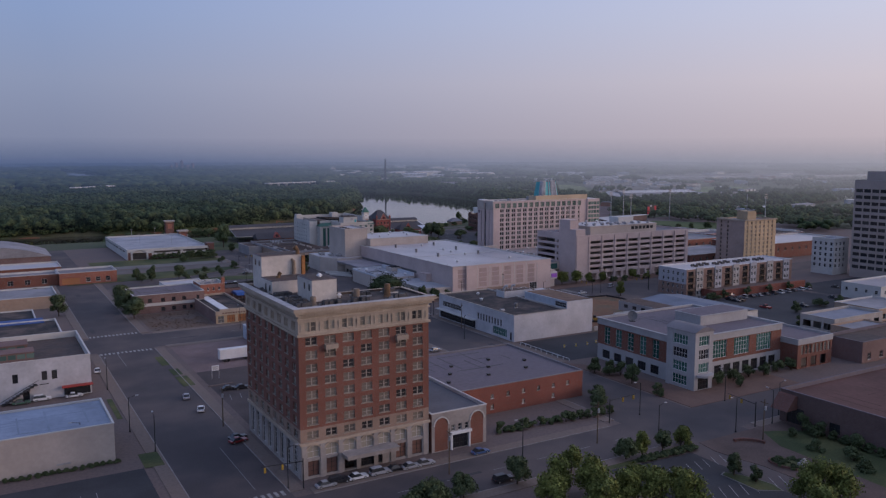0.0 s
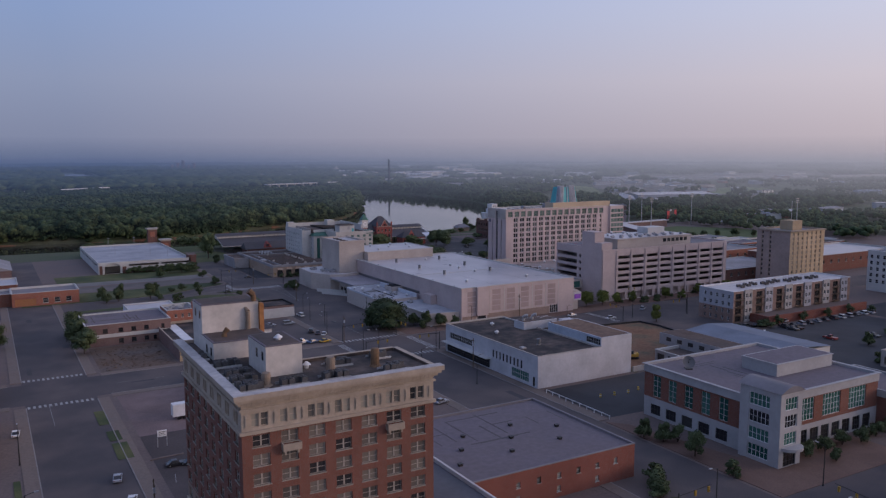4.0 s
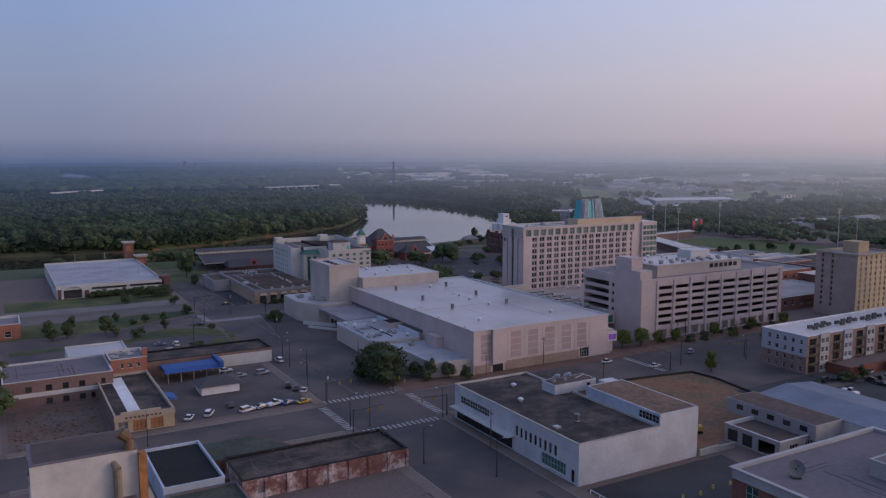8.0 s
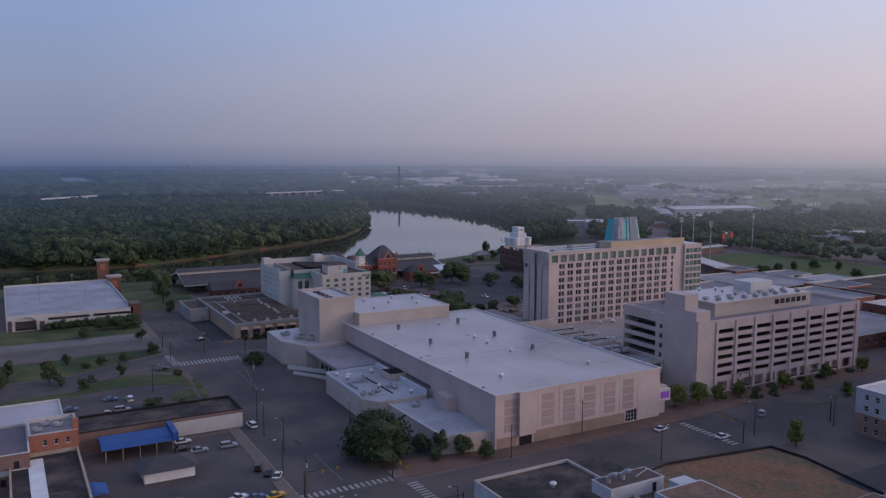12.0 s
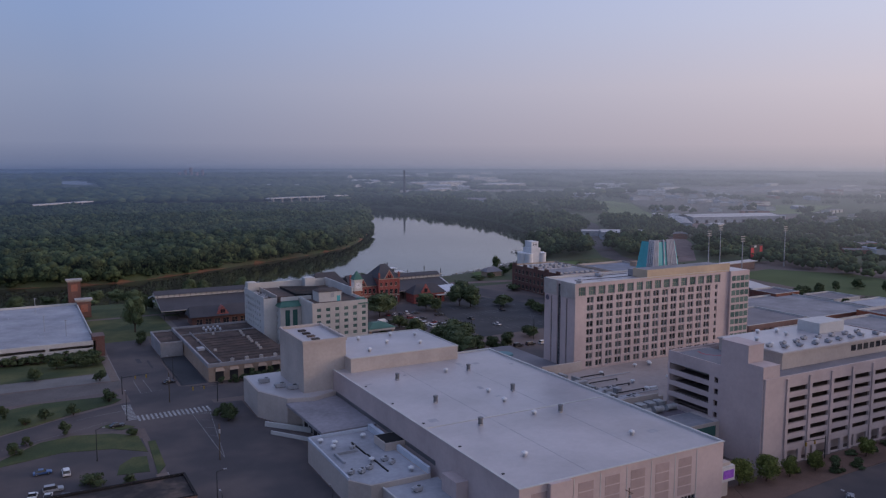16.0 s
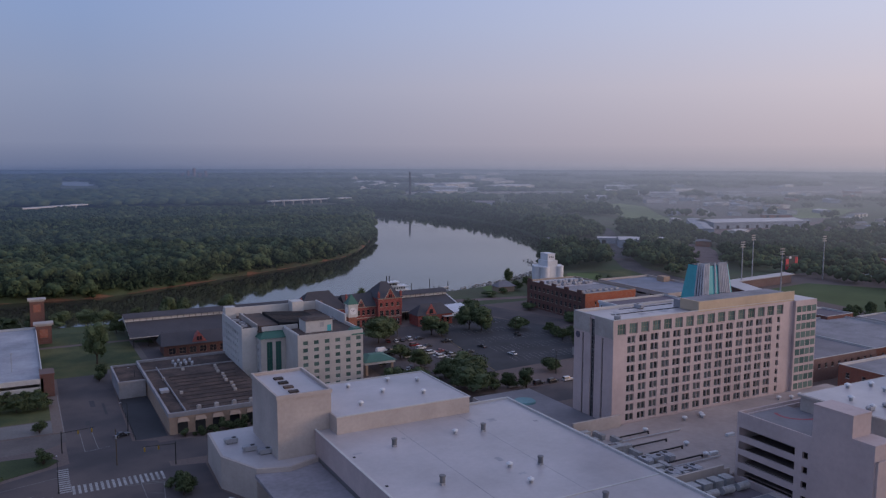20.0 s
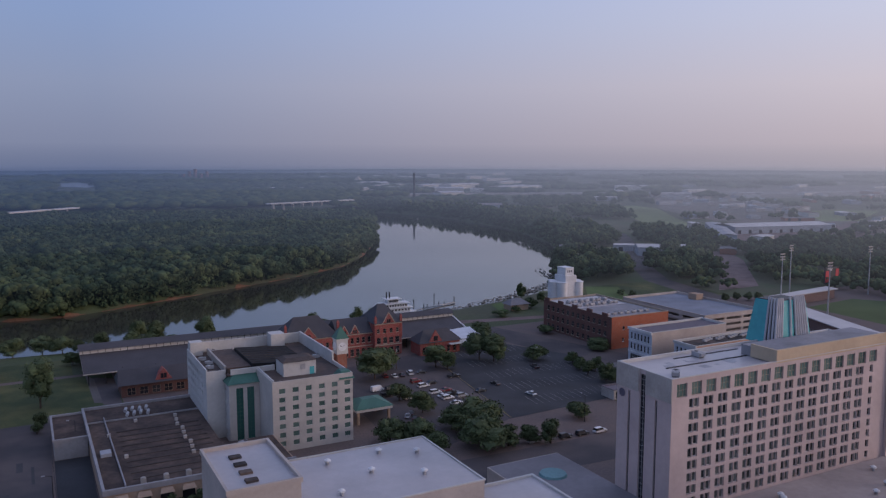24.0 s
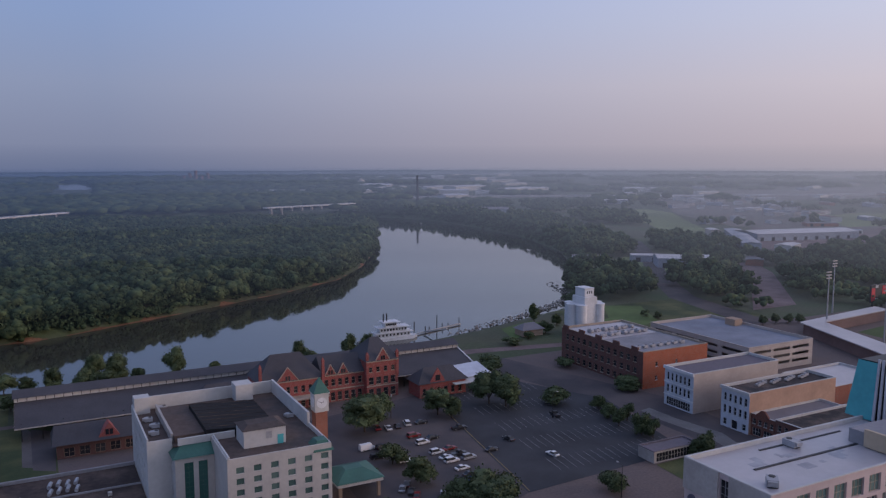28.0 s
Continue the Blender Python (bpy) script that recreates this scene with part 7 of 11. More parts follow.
    for nm, px, py, h in (("brick_pylon", 139.5, 693, 13.6), ("brick_pylon", 141, 650, 9.0)):
        t = thing("brick_pylon", "tall red-brick gateway pylon with a pale cap", "tower", px, py)
        part("shaft", Shape().box(px - 3.3, px + 3.3, py - 2.6, py + 2.6, -4, h), DARK_BRICK, t)
        part("panel", Shape().box(px - 1.7, px + 1.7, py - 2.7, py - 2.6, h - 6, h - 2), ORANGE_BRICK, t)
        part("cap", Shape().box(px - 4.2, px + 4.2, py - 3.3, py + 3.3, h, h + 0.7).box(px - 3.4, px + 3.4, py - 2.7, py + 2.7, h - 0.6, h), STONE, t)
    # white trailer and billboard on the gravel lot
    t = thing("box_trailer", "white box trailer parked on the gravel lot", "trailer", 67, 266)
    part("box", Shape().box(68, 79, 264.4, 267.0, 1.0, 4.3), WHITE, t)
    for px in (69.6, 71.0, 77.0):
        for py in (264.5, 266.6):
            part("wheel", Shape().tube((px, py, 0.5), (px, py + 0.3, 0.5), 0.5, n=12), DARK_METAL, t)
    t = thing("lot_sign", "white roadside sign board on two posts", "sign", 61, 246)
    part("board", Shape().box(60.6, 62.8, 246, 246.2, 2.6, 4.2), WHITE, t)
    part("lettering", Shape().box(60.9, 62.5, 245.97, 246, 3.7, 3.85).box(60.9, 62.2, 245.97, 246, 3.3, 3.42).box(60.9, 62.5, 245.97, 246, 2.95, 3.05), DARK_METAL, t)
    part("post", Shape().rod(60.6, 246.1, 0, 2.4, 0.1, n=6), METAL, t)
    part("post", Shape().rod(62.8, 246.1, 0, 2.4, 0.1, n=6), METAL, t)


FLAKED = mat("flaked_brick", (0.22, 0.105, 0.09), 0.9, 0.3, 2.4, 0.3, 0.3, tint=(0.42, 0.35, 0.34))


# ---- further buildings, east side ----


def apartments():
    x0, x1, y0, y1, h = 298, 378, 272.5, 291, 13.4
    t = thing("apartment_block", "four-storey grey and tan apartment block with balconies", "building", x0, y0)
    grey = mat("grey_siding", (0.33, 0.335, 0.36), 0.8, 0.06, 1.5, 0.1, 0.2)
    pale = mat("pale_siding", (0.335, 0.32, 0.305), 0.8, 0.08, 1.5, 0.14, 0.2)
    wall(t, "west_wall", "w", x0, x1, y0, y1, 6.2, h, grey, [(2.6 + 3.2 * k, 0.9 + 3.2 * j, 1.3, 1.6, 1, 1, 0, 0, "sash", WHITE, GLASS_DARK) for k in range(5) for j in range(2)])
    wall(t, "west_base", "w", x0, x1, y0, y1, 0, 6.2, FLAT_BRICK, [(2.6 + 3.2 * k, 0.9 + 3.1 * j, 1.3, 1.6, 1, 1, 0, 0, "sash", WHITE, GLASS_DARK) for k in range(5) for j in range(2)])
    specs = []
    for k in range(12):
        for j in range(4):
            if k % 2 == 0:
                specs.append((1.2 + 6.6 * k, 0.3 + 3.2 * j, 3.8, 2.5, 1, 1, 0, 0, "grid", DARK_METAL, GLASS_DARK))
    wall(t, "south_wall", "s", x0, x1, y0, y1, 0, h, FLAT_BRICK, specs, 0.5)
    for k in range(1, 12, 2):
        u = x0 + 6.6 * k
        bay = [(0.5 + 2.3 * i, 0.9 + 3.2 * j, 1.4, 1.7, 1, 1, 0, 0, "sash", WHITE, GLASS_DARK) for i in range(2) for j in range(4)]
        wall(t, "light_bay", "s", u - 0.1, u + 4.6, y0 - 0.6, y0, 0, h + 0.5, pale if k % 4 == 1 else grey, bay)
        wall(t, "light_bay", "w", u - 0.1, u + 4.6, y0 - 0.6, y0, 0, h + 0.5, pale if k % 4 == 1 else grey)
    wall(t, "north_wall", "n", x0, x1, y0, y1, 0, h, grey)
    wall(t, "east_wall", "e", x0, x1, y0, y1, 0, h, grey)
    for k in range(0, 12, 2):
        for j in range(1, 4):
            u = x0 + 1.0 + 6.6 * k
            s = Shape().box(u, u + 4.2, y0 - 1.5, y0, 3.2 * j, 3.2 * j + 0.2).box(u, u + 4.2, y0 - 1.5, y0 - 1.4, 3.2 * j + 1.1, 3.2 * j + 1.2)
            for q in range(9):
                s.box(u + 0.5 * q, u + 0.5 * q + 0.08, y0 - 1.5, y0 - 1.42, 3.2 * j + 0.2, 3.2 * j + 1.1)
            part("balcony", s, WOOD, t)
    roof_on(t, x0, x1, y0, y1, h - 0.4, ROOF_WHITE, 0.4, WHITE)
    for k in range(11):
        for r in range(2):
            condenser(x0 + 14 + 5.2 * k, 280 + 2.2 * r + (k % 3), h - 0.4)
            condenser(x0 + 15.3 + 5.2 * k, 280 + 2.2 * r + (k % 3), h - 0.4)
    part("garden_wall", Shape().box(308, 376, 262.5, 263.2, 0, 3.6).box(308, 308.7, 263.2, 272, 0, 3.6), RUST_BRICK, t, "long orange-brick terrace wall")
    part("terrace", Shape().box(308.7, 376, 263.2, 272.4, 2.8, 3.0), CONCRETE, t)


OFFICE_GREY = mat("grey_render", (0.27, 0.26, 0.265), 0.85, 0.08, 1.0, 0.15, 0.12)


def east_side():
    # low office with a courtyard and the blue-grey roofed hall behind it
    b = house("low_office", "low grey office with deep openings and an open court", 224, 245.8, 226, 243, 4.6, OFFICE_GREY, ROOF_BROWN, south=glazing(3, 4, 0.8, 3.2, 2.4, 6.0, "grid"), west=[(1, 0.4, 3.2, 3.2, 1, 1, 0, 0, "grid", DARK_METAL, GLASS_DARK), (5.6, 0.4, 3.2, 3.2, 1, 1, 0, 0, "grid", DARK_METAL, GLASS_DARK), (10.6, 0.4, 5, 3.2, 1, 1, 0, 0, "open")], parapet=0.8)
    part("upper_wing", Shape().box(235, 245.9, 224, 252, 3.6, 7.6), OFFICE_GREY, b)
    for k in range(5):
        part("upper_window", Shape().box(234.95, 235.02, 226.4 + 5.0 * k, 228.6 + 5.0 * k, 5.2, 6.6), GLASS_DARK, b)
    part("upper_roof", Shape().box(235.3, 245.6, 224.3, 251.7, 7.6, 7.65), ROOF_BROWN, b)
    s = Shape()
    t = thing("metal_roof_hall", "pale hall with a shallow blue-grey metal roof", "building", 240, 222)
    part("hall_wall", Shape().box(246, 270, 209, 250, 0, 7.4), OFFWHITE, t)
    s.face([(245.6, 208.5, 7.4), (258, 208.5, 8.6), (258, 250.5, 8.6), (245.6, 250.5, 7.4)])
    s.face([(258, 208.5, 8.6), (270.4, 208.5, 7.4), (270.4, 250.5, 7.4), (258, 250.5, 8.6)])
    part("metal_roof", s, mat("blue_grey_metal", (0.125, 0.15, 0.195), 0.7, 0.08, 1, 0.18, 0.1), t)
    # brown-roofed hall beyond the plaza
    HALL_BRICK = brick_mat("dull_hall_brick", (0.115, 0.072, 0.066), (0.14, 0.09, 0.08), (0.14, 0.11, 0.10))
    b = house("brown_roof_hall", "brick hall with a wide reddish-brown flat roof", 180, 262, 82, 131, 8.6, HALL_BRICK, mat("reddish_roof", (0.098, 0.050, 0.043), 0.9, 0.15, 0.8, 0.25, 0.08), south=(), west=[(2, 0.3, 5.0, 4.2, 1, 1, 0, 0, "grid", DARK_METAL, GLASS_DARK), (14, 1.0, 3.0, 2.6, 1, 1, 0, 0, "grid", DARK_METAL, GLASS_DARK)], parapet=0.9, coping=ROOF_WORN)
    part("awning", Shape().prism([(176, 126), (180, 126), (180, 131), (176, 131)], 4.2, 7.8, 0, [(179, 126), (180, 126), (180, 131), (179, 131)]), DARK_BRICK, b, "steep dark entrance awning")
    house("grey_deck", "low grey parking structure", 286, 318, 186, 201, 5.6, STONE, mat("blue_grey_deck", (0.20, 0.215, 0.25), 0.85, 0.08, 0.8, 0.2, 0.06), south=glazing(5, 2, 1.0, 3.6, 2.6, 6.0, "open"), west=glazing(3, 1.2, 1.0, 3.6, 2.6, 4.6, "open"), parapet=0.8, coping=STONE)
    part("inner_wall", Shape().box(288, 316, 190, 190.3, 0, 4.6).box(290, 290.3, 188, 199, 0, 4.6), VOID, house("brick_store", "low brown-brick store with a flat roof", 253, 300, 154, 168, 7.2, PINK_BRICK, ROOF_BROWN, south=glazing(6, 3, 1, 2, 2.2, 7), parapet=0.8, coping=ROOF_WORN))
    house("low_block", "low tan shop with a dull flat roof", 279, 300, 172, 183, 5.0, TAN_BRICK, ROOF_GREY, south=glazing(4, 2, 0.8, 2.4, 2.2, 4.8), west=glazing(2, 2, 0.8, 2.4, 2.2, 4.8), parapet=0.5, coping=TAN_BRICK)
    house("low_block", "white and brick shop with a flat roof", 365, 405, 215, 235, 7.5, OFFWHITE, ROOF_WHITE, south=glazing(6, 3, 3.8, 1.4, 1.6, 5.6), west=glazing(4, 2, 3.8, 1.4, 1.6, 5.0), parapet=0.6)
    house("low_block", "low tan shop with a flat roof", 322, 350, 190, 210, 5.5, TAN_BRICK, ROOF_GREY, south=glazing(4, 3, 1, 2.4, 2.2, 6), parapet=0.5)
    # ten-storey tan hotel
    t = thing("tan_highrise", "ten-storey tan-brick high-rise, its front toned as if sunlit", "building", 399, 320)
    x0, x1, y0, y1, h = 399, 428, 321, 342, 30
    # low sun put into the brick colours: south lighter and yellower, west greyer
    wall(t, "south_wall", "s", x0, x1, y0, y1, 0, h, brick_mat("bright_buff_brick", (0.50, 0.375, 0.235), (0.55, 0.42, 0.26), (0.48, 0.39, 0.29)), [(2.0 + 3.8 * i, 4.5 + 2.55 * j, 1.4, 1.5, 1, 1, 0, 0, "sash sill", CREAM, GLASS_BLIND) for i in range(7) for j in range(10)])
    wall(t, "west_wall", "w", x0, x1, y0, y1, 0, h, brick_mat("greyish_brick", (0.34, 0.255, 0.22), (0.38, 0.285, 0.245), (0.33, 0.27, 0.24)), [(3 + 5 * i, 4.5 + 2.55 * j, 1.2, 1.5, 1, 1, 0, 0, "sash sill", TAN_BRICK, GLASS_DARK) for i in range(2) for j in range(10)])
    wall(t, "north_wall", "n", x0, x1, y0, y1, 0, h, TAN_BRICK)
    wall(t, "east_wall", "e", x0, x1, y0, y1, 0, h, TAN_BRICK)
    roof_on(t, x0, x1, y0, y1, h - 0.8, ROOF_GREY, 0.8, CREAM)
    part("cornice", Shape().box(x0 - 0.6, x1 + 0.6, y0 - 0.6, y0, h - 0.6, h).box(x0 - 0.6, x0, y0, y1, h - 0.6, h), CREAM, t)
    part("lift_house", Shape().box(410, 418, 328, 336, h - 0.8, h + 4.5), YELLOW_BRICK, t)
    part("mast", Shape().tube((414, 332, h + 4.5), (414, 332, h + 15), 0.15), METAL, t)
    # grey-white office and the dark striped tower
    t = thing("white_office", "pale six-storey office with regular windows", "building", 425, 270)
    x0, x1, y0, y1, h = 426, 440, 280.2, 294.2, 21
    wall(t, "south_wall", "s", x0, x1, y0, y1, 0, h, OFFWHITE, [(1.6 + 3.6 * i, 4.2 + 3.2 * j, 1.6, 1.9, 1, 1, 0, 0, "sash", WHITE, GLASS_DARK) for i in range(3) for j in range(5)])
    wall(t, "west_wall", "w", x0, x1, y0, y1, 0, h, OFFWHITE, [(1.2 + 3.4 * i, 4.2 + 3.2 * j, 1.6, 1.9, 1, 1, 0, 0, "sash", WHITE, GLASS_DARK) for i in range(4) for j in range(5)])
    wall(t, "north_wall", "n", x0, x1, y0, y1, 0, h, OFFWHITE)
    wall(t, "east_wall", "e", x0, x1, y0, y1, 0, h, OFFWHITE)
    roof_on(t, x0, x1, y0, y1, h - 0.6, ROOF_GREY, 0.6, WHITE)
    t = thing("striped_tower", "tall brown office tower with dark window bands", "building", 446, 262)
    x0, x1, y0, y1, h = 431, 466, 238, 273, 55
    bands = [(1.0 + 4.7 * i, 5 + 3.6 * j, 4.0, 1.9, 1, 1, 0, 0, "plain", DARK_METAL, GLASS_DARK) for i in range(7) for j in range(13)]
    for sd in "sw":
        wall(t, "south_wall" if sd == "s" else "west_wall", sd, x0, x1, y0, y1, 0, h, mat("brown_precast", (0.34, 0.29, 0.265), 0.85, 0.06, 1, 0.12, 0.1), bands)
    for sd in "ne":
        wall(t, "back_wall", sd, x0, x1, y0, y1, 0, h, mat("brown_precast", (0, 0, 0)))
    roof_on(t, x0, x1, y0, y1, h - 0.8, ROOF_GREY, 0.8, STONE)
    part("plant_floor", Shape().box(x0 + 5, x1 - 4, y0 + 4, y1 - 4, h, h + 5), mat("brown_precast", (0, 0, 0)), t)
    # warehouses by the lot near the river
    t = thing("brick_warehouse", "long dark-brick warehouse with an orange end wall", "building", 396, 572)
    wx, wy = 394.5, 572
    W = [(3 + 4.1 * k, 1.0 + 4.6 * j, 2.2, 2.4, 1, 1, 0, 0, "sash sill", CREAM, GLASS_DARK) for k in range(12) for j in range(3)]
    wall(t, "west_wall", "w", wx, 429, wy, 626, 0, 15.0, DARK_BRICK, W)
    wall(t, "south_wall", "s", wx, 429, wy, 626, 0, 15.0, BRIGHT_BRICK, [(6.5, 3, 1.2, 1.8, 1, 1, 0, 0, "sash sill", WHITE, GLASS), (6.5, 8.6, 1.2, 1.8, 1, 1, 0, 0, "sash sill", WHITE, GLASS), (17, 8.6, 1.2, 1.8, 1, 1, 0, 0, "sash sill", WHITE, GLASS)])
    wall(t, "north_wall", "n", wx, 429, wy, 626, 0, 15.0, DARK_BRICK)
    wall(t, "east_wall", "e", wx, 429, wy, 626, 0, 15.0, DARK_BRICK)
    roof_on(t, wx, 429, wy, 626, 14.3, ROOF_GREY, 0.7, CREAM)
    for k in range(5):
        part("parapet_gable", Shape().box(wx - 0.15, wx + 0.35, wy + 3 + 11.5 * k, wy + 7 + 11.5 * k, 15.0, 16.4), DARK_BRICK, t)
    part("white_patch_roof", Shape().box(wx + 2, 427, 600, 624, 14.31, 14.4), ROOF_WHITE, t)
    for k in range(14):
        roof_unit(wx + 6 + 3.8 * (k % 7), 604 + 9 * (k // 7), 14.4, 2.4, 1.8, 1.4, 90 * (k % 2))
    for k in range(7):
        roof_unit(wx + 4 + 4 * k, 580, 14.3, 2.0, 1.5, 1.2)
    b = house("white_store_row", "white three-storey store with an ornate front", 389.5, 433, 540, 554.5, 14.6, {"s": BEIGE, "w": BLUE_WHITE}, ROOF_WORN, west=[(1.1 + 2.1 * k, 5.2 + 4.5 * j, 1.2, 2.9, 1, 1, 0, 0, "sash sill", WHITE, GLASS_DARK) for k in range(6) for j in range(2)] + [(1.0, 0.3, 12, 3.0, 1, 1, 0, 0, "grid", WHITE, GLASS_DARK)], parapet=0.8)
    part("cornice", Shape().box(388.9, 389.5, 539.8, 554.8, 13.8, 14.9).box(389.2, 389.5, 540, 554.6, 4.1, 4.5).box(389.2, 389.5, 540, 554.6, 8.8, 9.1), WHITE, b)
    b = house("white_store_row", "white three-storey store with round-headed windows", 390, 433, 515.5, 527.5, 14.0, {"s": mat("peach_render", (0.42, 0.27, 0.19), 0.85, 0.08, 1.0, 0.16, 0.12), "w": BLUE_WHITE}, ROOF_DARK, west=[(1.0 + 2.2 * k, 5.0 + 4.2 * j, 1.2, 2.7, 1, 1, 0, 0, "sash sill", WHITE, GLASS_DARK) for k in range(5) for j in range(2)] + [(4.6, 0.2, 2.6, 3.0, 1, 1, 0, 0, "plain", WHITE, GLASS_DARK), (1.0, 0.8, 1.6, 2.2, 1, 1, 0, 0, "sash", WHITE, GLASS_DARK), (9.2, 0.8, 1.6, 2.2, 1, 1, 0, 0, "sash", WHITE, GLASS_DARK)], parapet=0.8)
    part("cornice", Shape().box(389.4, 390, 515.3, 527.7, 13.2, 14.3), OFFWHITE, b)
    for k in range(12):
        roof_unit(402 + 2.4 * k, 522.5 + (k % 3) * 0.8, 13.2, 1.4, 1.2, 1.0)
    b = house("brick_shop", "dark-brick shop with a stepped gable", 391, 425, 506, 515.8, 7.4, RED_BRICK, ROOF_LAV, west=glazing(4, 0.9, 4.2, 1.4, 1.8, 2.3) + glazing(2, 1.0, 0.4, 3.4, 2.6, 4.4, "grid"), parapet=0.6)
    part("gable", Shape().prism([(390.8, 508), (391.4, 508), (391.4, 513.6), (390.8, 513.6)], 7.4, 9.4, 0, [(390.8, 510), (391.4, 510), (391.4, 511.4), (390.8, 511.4)]), RED_BRICK, b)
    house("brick_shop", "dark-brick shop row with arched windows", 391, 430, 480, 505.8, 8.0, DARK_BRICK, ROOF_DARK, west=glazing(10, 0.9, 4.6, 1.3, 1.9, 2.5) + glazing(5, 1.0, 0.4, 3.6, 2.6, 5.0, "grid"), parapet=0.6)
    house("white_roof_shop", "brick shop with a white roof", 437, 470, 519, 541, 9.0, ORANGE_BRICK, ROOF_WHITE, parapet=0.6)
    t = thing("river_deck", "grey three-level parking deck", "building", 452, 562)
    S = [(3 + 12 * k, 2.2 + 3.0 * j, 10.4, 1.3, 1, 1, 0, 0, "open") for k in range(3) for j in range(3)]
    wall(t, "south_wall", "s", 449, 489, 568, 628, 0, 11.5, BEIGE, S, 0.5)
    wall(t, "west_wall", "w", 449, 489, 568, 628, 0, 11.5, BEIGE, [(3 + 14 * k, 2.2 + 3.0 * j, 11.6, 1.3, 1, 1, 0, 0, "open") for k in range(4) for j in range(3)], 0.5)
    wall(t, "north_wall", "n", 449, 489, 568, 628, 0, 11.5, BEIGE)
    wall(t, "east_wall", "e", 449, 489, 568, 628, 0, 11.5, BEIGE)
    part("inner_wall", Shape().box(454, 486, 573, 573.3, 0, 10).box(454, 454.3, 573.3, 624, 0, 10), VOID, t)
    roof_on(t, 449, 489, 568, 628, 10.4, mat("blue_grey_deck", (0.20, 0.215, 0.25), 0.85, 0.08, 0.8, 0.2, 0.06), 1.1, BEIGE)
    part("stair_house", Shape().box(482, 487, 606, 612, 10.4, 13.6), TAN_BRICK, t)
    b = house("bus_shelter", "small pavilion with a grey flat roof", 345, 363, 511, 518, 3.6, STONE, ROOF_WORN, parapet=0.3, coping=ROOF_WORN, south=[(1, 0.2, 16, 2.8, 1, 1, 0, 0, "grid", STONE, GLASS_DARK)])
    # stands of the ball park, lights and score board
    t = thing("grandstand", "long white-roofed ball-park grandstand", "stand", 500, 560)
    part("stand_roof", Shape().prism([(498, 520), (512, 516), (548, 606), (536, 612)], 5.6, 6.1), ROOF_WHITE, t)
    part("stand_wall", Shape().prism([(500, 522), (509, 519), (545, 606), (537, 610)], 0, 5.5), PINK_BRICK, t)
    part("stand_roof", Shape().prism([(536, 612), (548, 606), (610, 612), (612, 622)], 5.6, 6.1), ROOF_WHITE, t)
    part("stand_wall", Shape().prism([(538, 611), (547, 607), (608, 613), (610, 620)], 0, 5.5), PINK_BRICK, t)
    sheet("ball_field", [(566, 600), (556, 520), (585, 470), (640, 478), (648, 560), (615, 606)], 0.05, mat("turf", (0.07, 0.095, 0.035), 0.95, 0.15, 2, 0.15, 0.04), "mown green ball field", "field")
    for px, py in ((556, 611), (546, 572), (640, 612), (650, 500), (600, 640)):
        t = thing("floodlight_mast", "tall floodlight mast with a bank of lamps", "lamp", px, py, group="floodlights")
        part("mast", Shape().rod(px, py, 0, 30, 0.5, 0.25, n=8), METAL, t)
        part("lamp_bank", Shape().box(px - 2.0, px + 2.0, py - 0.2, py + 0.2, 27.6, 28.3).box(px - 2.0, px + 2.0, py - 0.2, py + 0.2, 29.2, 29.9).box(px - 2.0, px + 2.0, py - 0.2, py + 0.2, 30.8, 31.5), STONE, t)
    t = thing("score_board", "black score board with red and white panels", "sign", 640, 600)
    part("board", Shape().box(635, 649, 640, 641, 3, 14), DARK_METAL, t)
    part("panel", Shape().box(635.4, 638.6, 639.8, 640, 4, 12).box(645.6, 648.6, 639.8, 640, 7, 13), mat("red_panel", (0.5, 0.03, 0.04), 0.6), t)
    part("panel", Shape().box(639, 645, 639.8, 640, 4, 5.6), WHITE, t)
    part("panel", Shape().box(639, 641.4, 639.8, 640, 12, 13.6), WHITE, t)
    part("leg", Shape().box(637, 638, 640, 641, 0, 3).box(646, 647, 640, 641, 0, 3), DARK_METAL, t)
    # red and orange warehouses east of the deck
    house("orange_warehouse", "orange-brick warehouse with a flat grey roof", 402, 470, 395, 430, 9.5, ORANGE_BRICK, ROOF_GREY, south=glazing(9, 3, 5, 1.8, 2.0, 7), west=glazing(5, 3, 5, 1.6, 2.0, 6.4), parapet=0.8)
    house("red_warehouse", "red-brick warehouse with a patched white roof", 445, 540, 345, 385, 10, RED_BRICK, ROOF_WHITE, south=glazing(12, 3, 5, 1.8, 2.0, 7.4), west=glazing(5, 3, 5, 1.6, 2.0, 7), parapet=0.8)
    house("red_warehouse", "red-brick building with a dark roof", 480, 560, 395, 440, 9, RED_BRICK, ROOF_DARK, west=glazing(6, 3, 5, 1.6, 2.0, 7), parapet=0.8)
    house("low_block", "low dark-roofed shop with a white roof patch", 385, 440, 350, 385, 6.5, DARK_BRICK, ROOF_GREY, south=glazing(8, 3, 2.5, 1.8, 2.0, 6), west=glazing(5, 3, 2.5, 1.6, 2.0, 6), parapet=0.5)
    house("brick_block", "two-storey brick block with a flat roof", 398, 440, 440, 472, 9, PINK_BRICK, ROOF_LAV, west=glazing(8, 2, 5, 1.4, 1.8, 3.8) + glazing(8, 2, 1, 1.4, 1.8, 3.8), south=glazing(10, 2, 5, 1.4, 1.8, 4), parapet=0.6)
    house("brick_block", "low brick block with a grey roof", 445, 500, 445, 500, 7, RED_BRICK, ROOF_GREY, west=glazing(8, 2, 3, 1.4, 1.8, 6), south=glazing(10, 2, 3, 1.4, 1.8, 5), parapet=0.6)


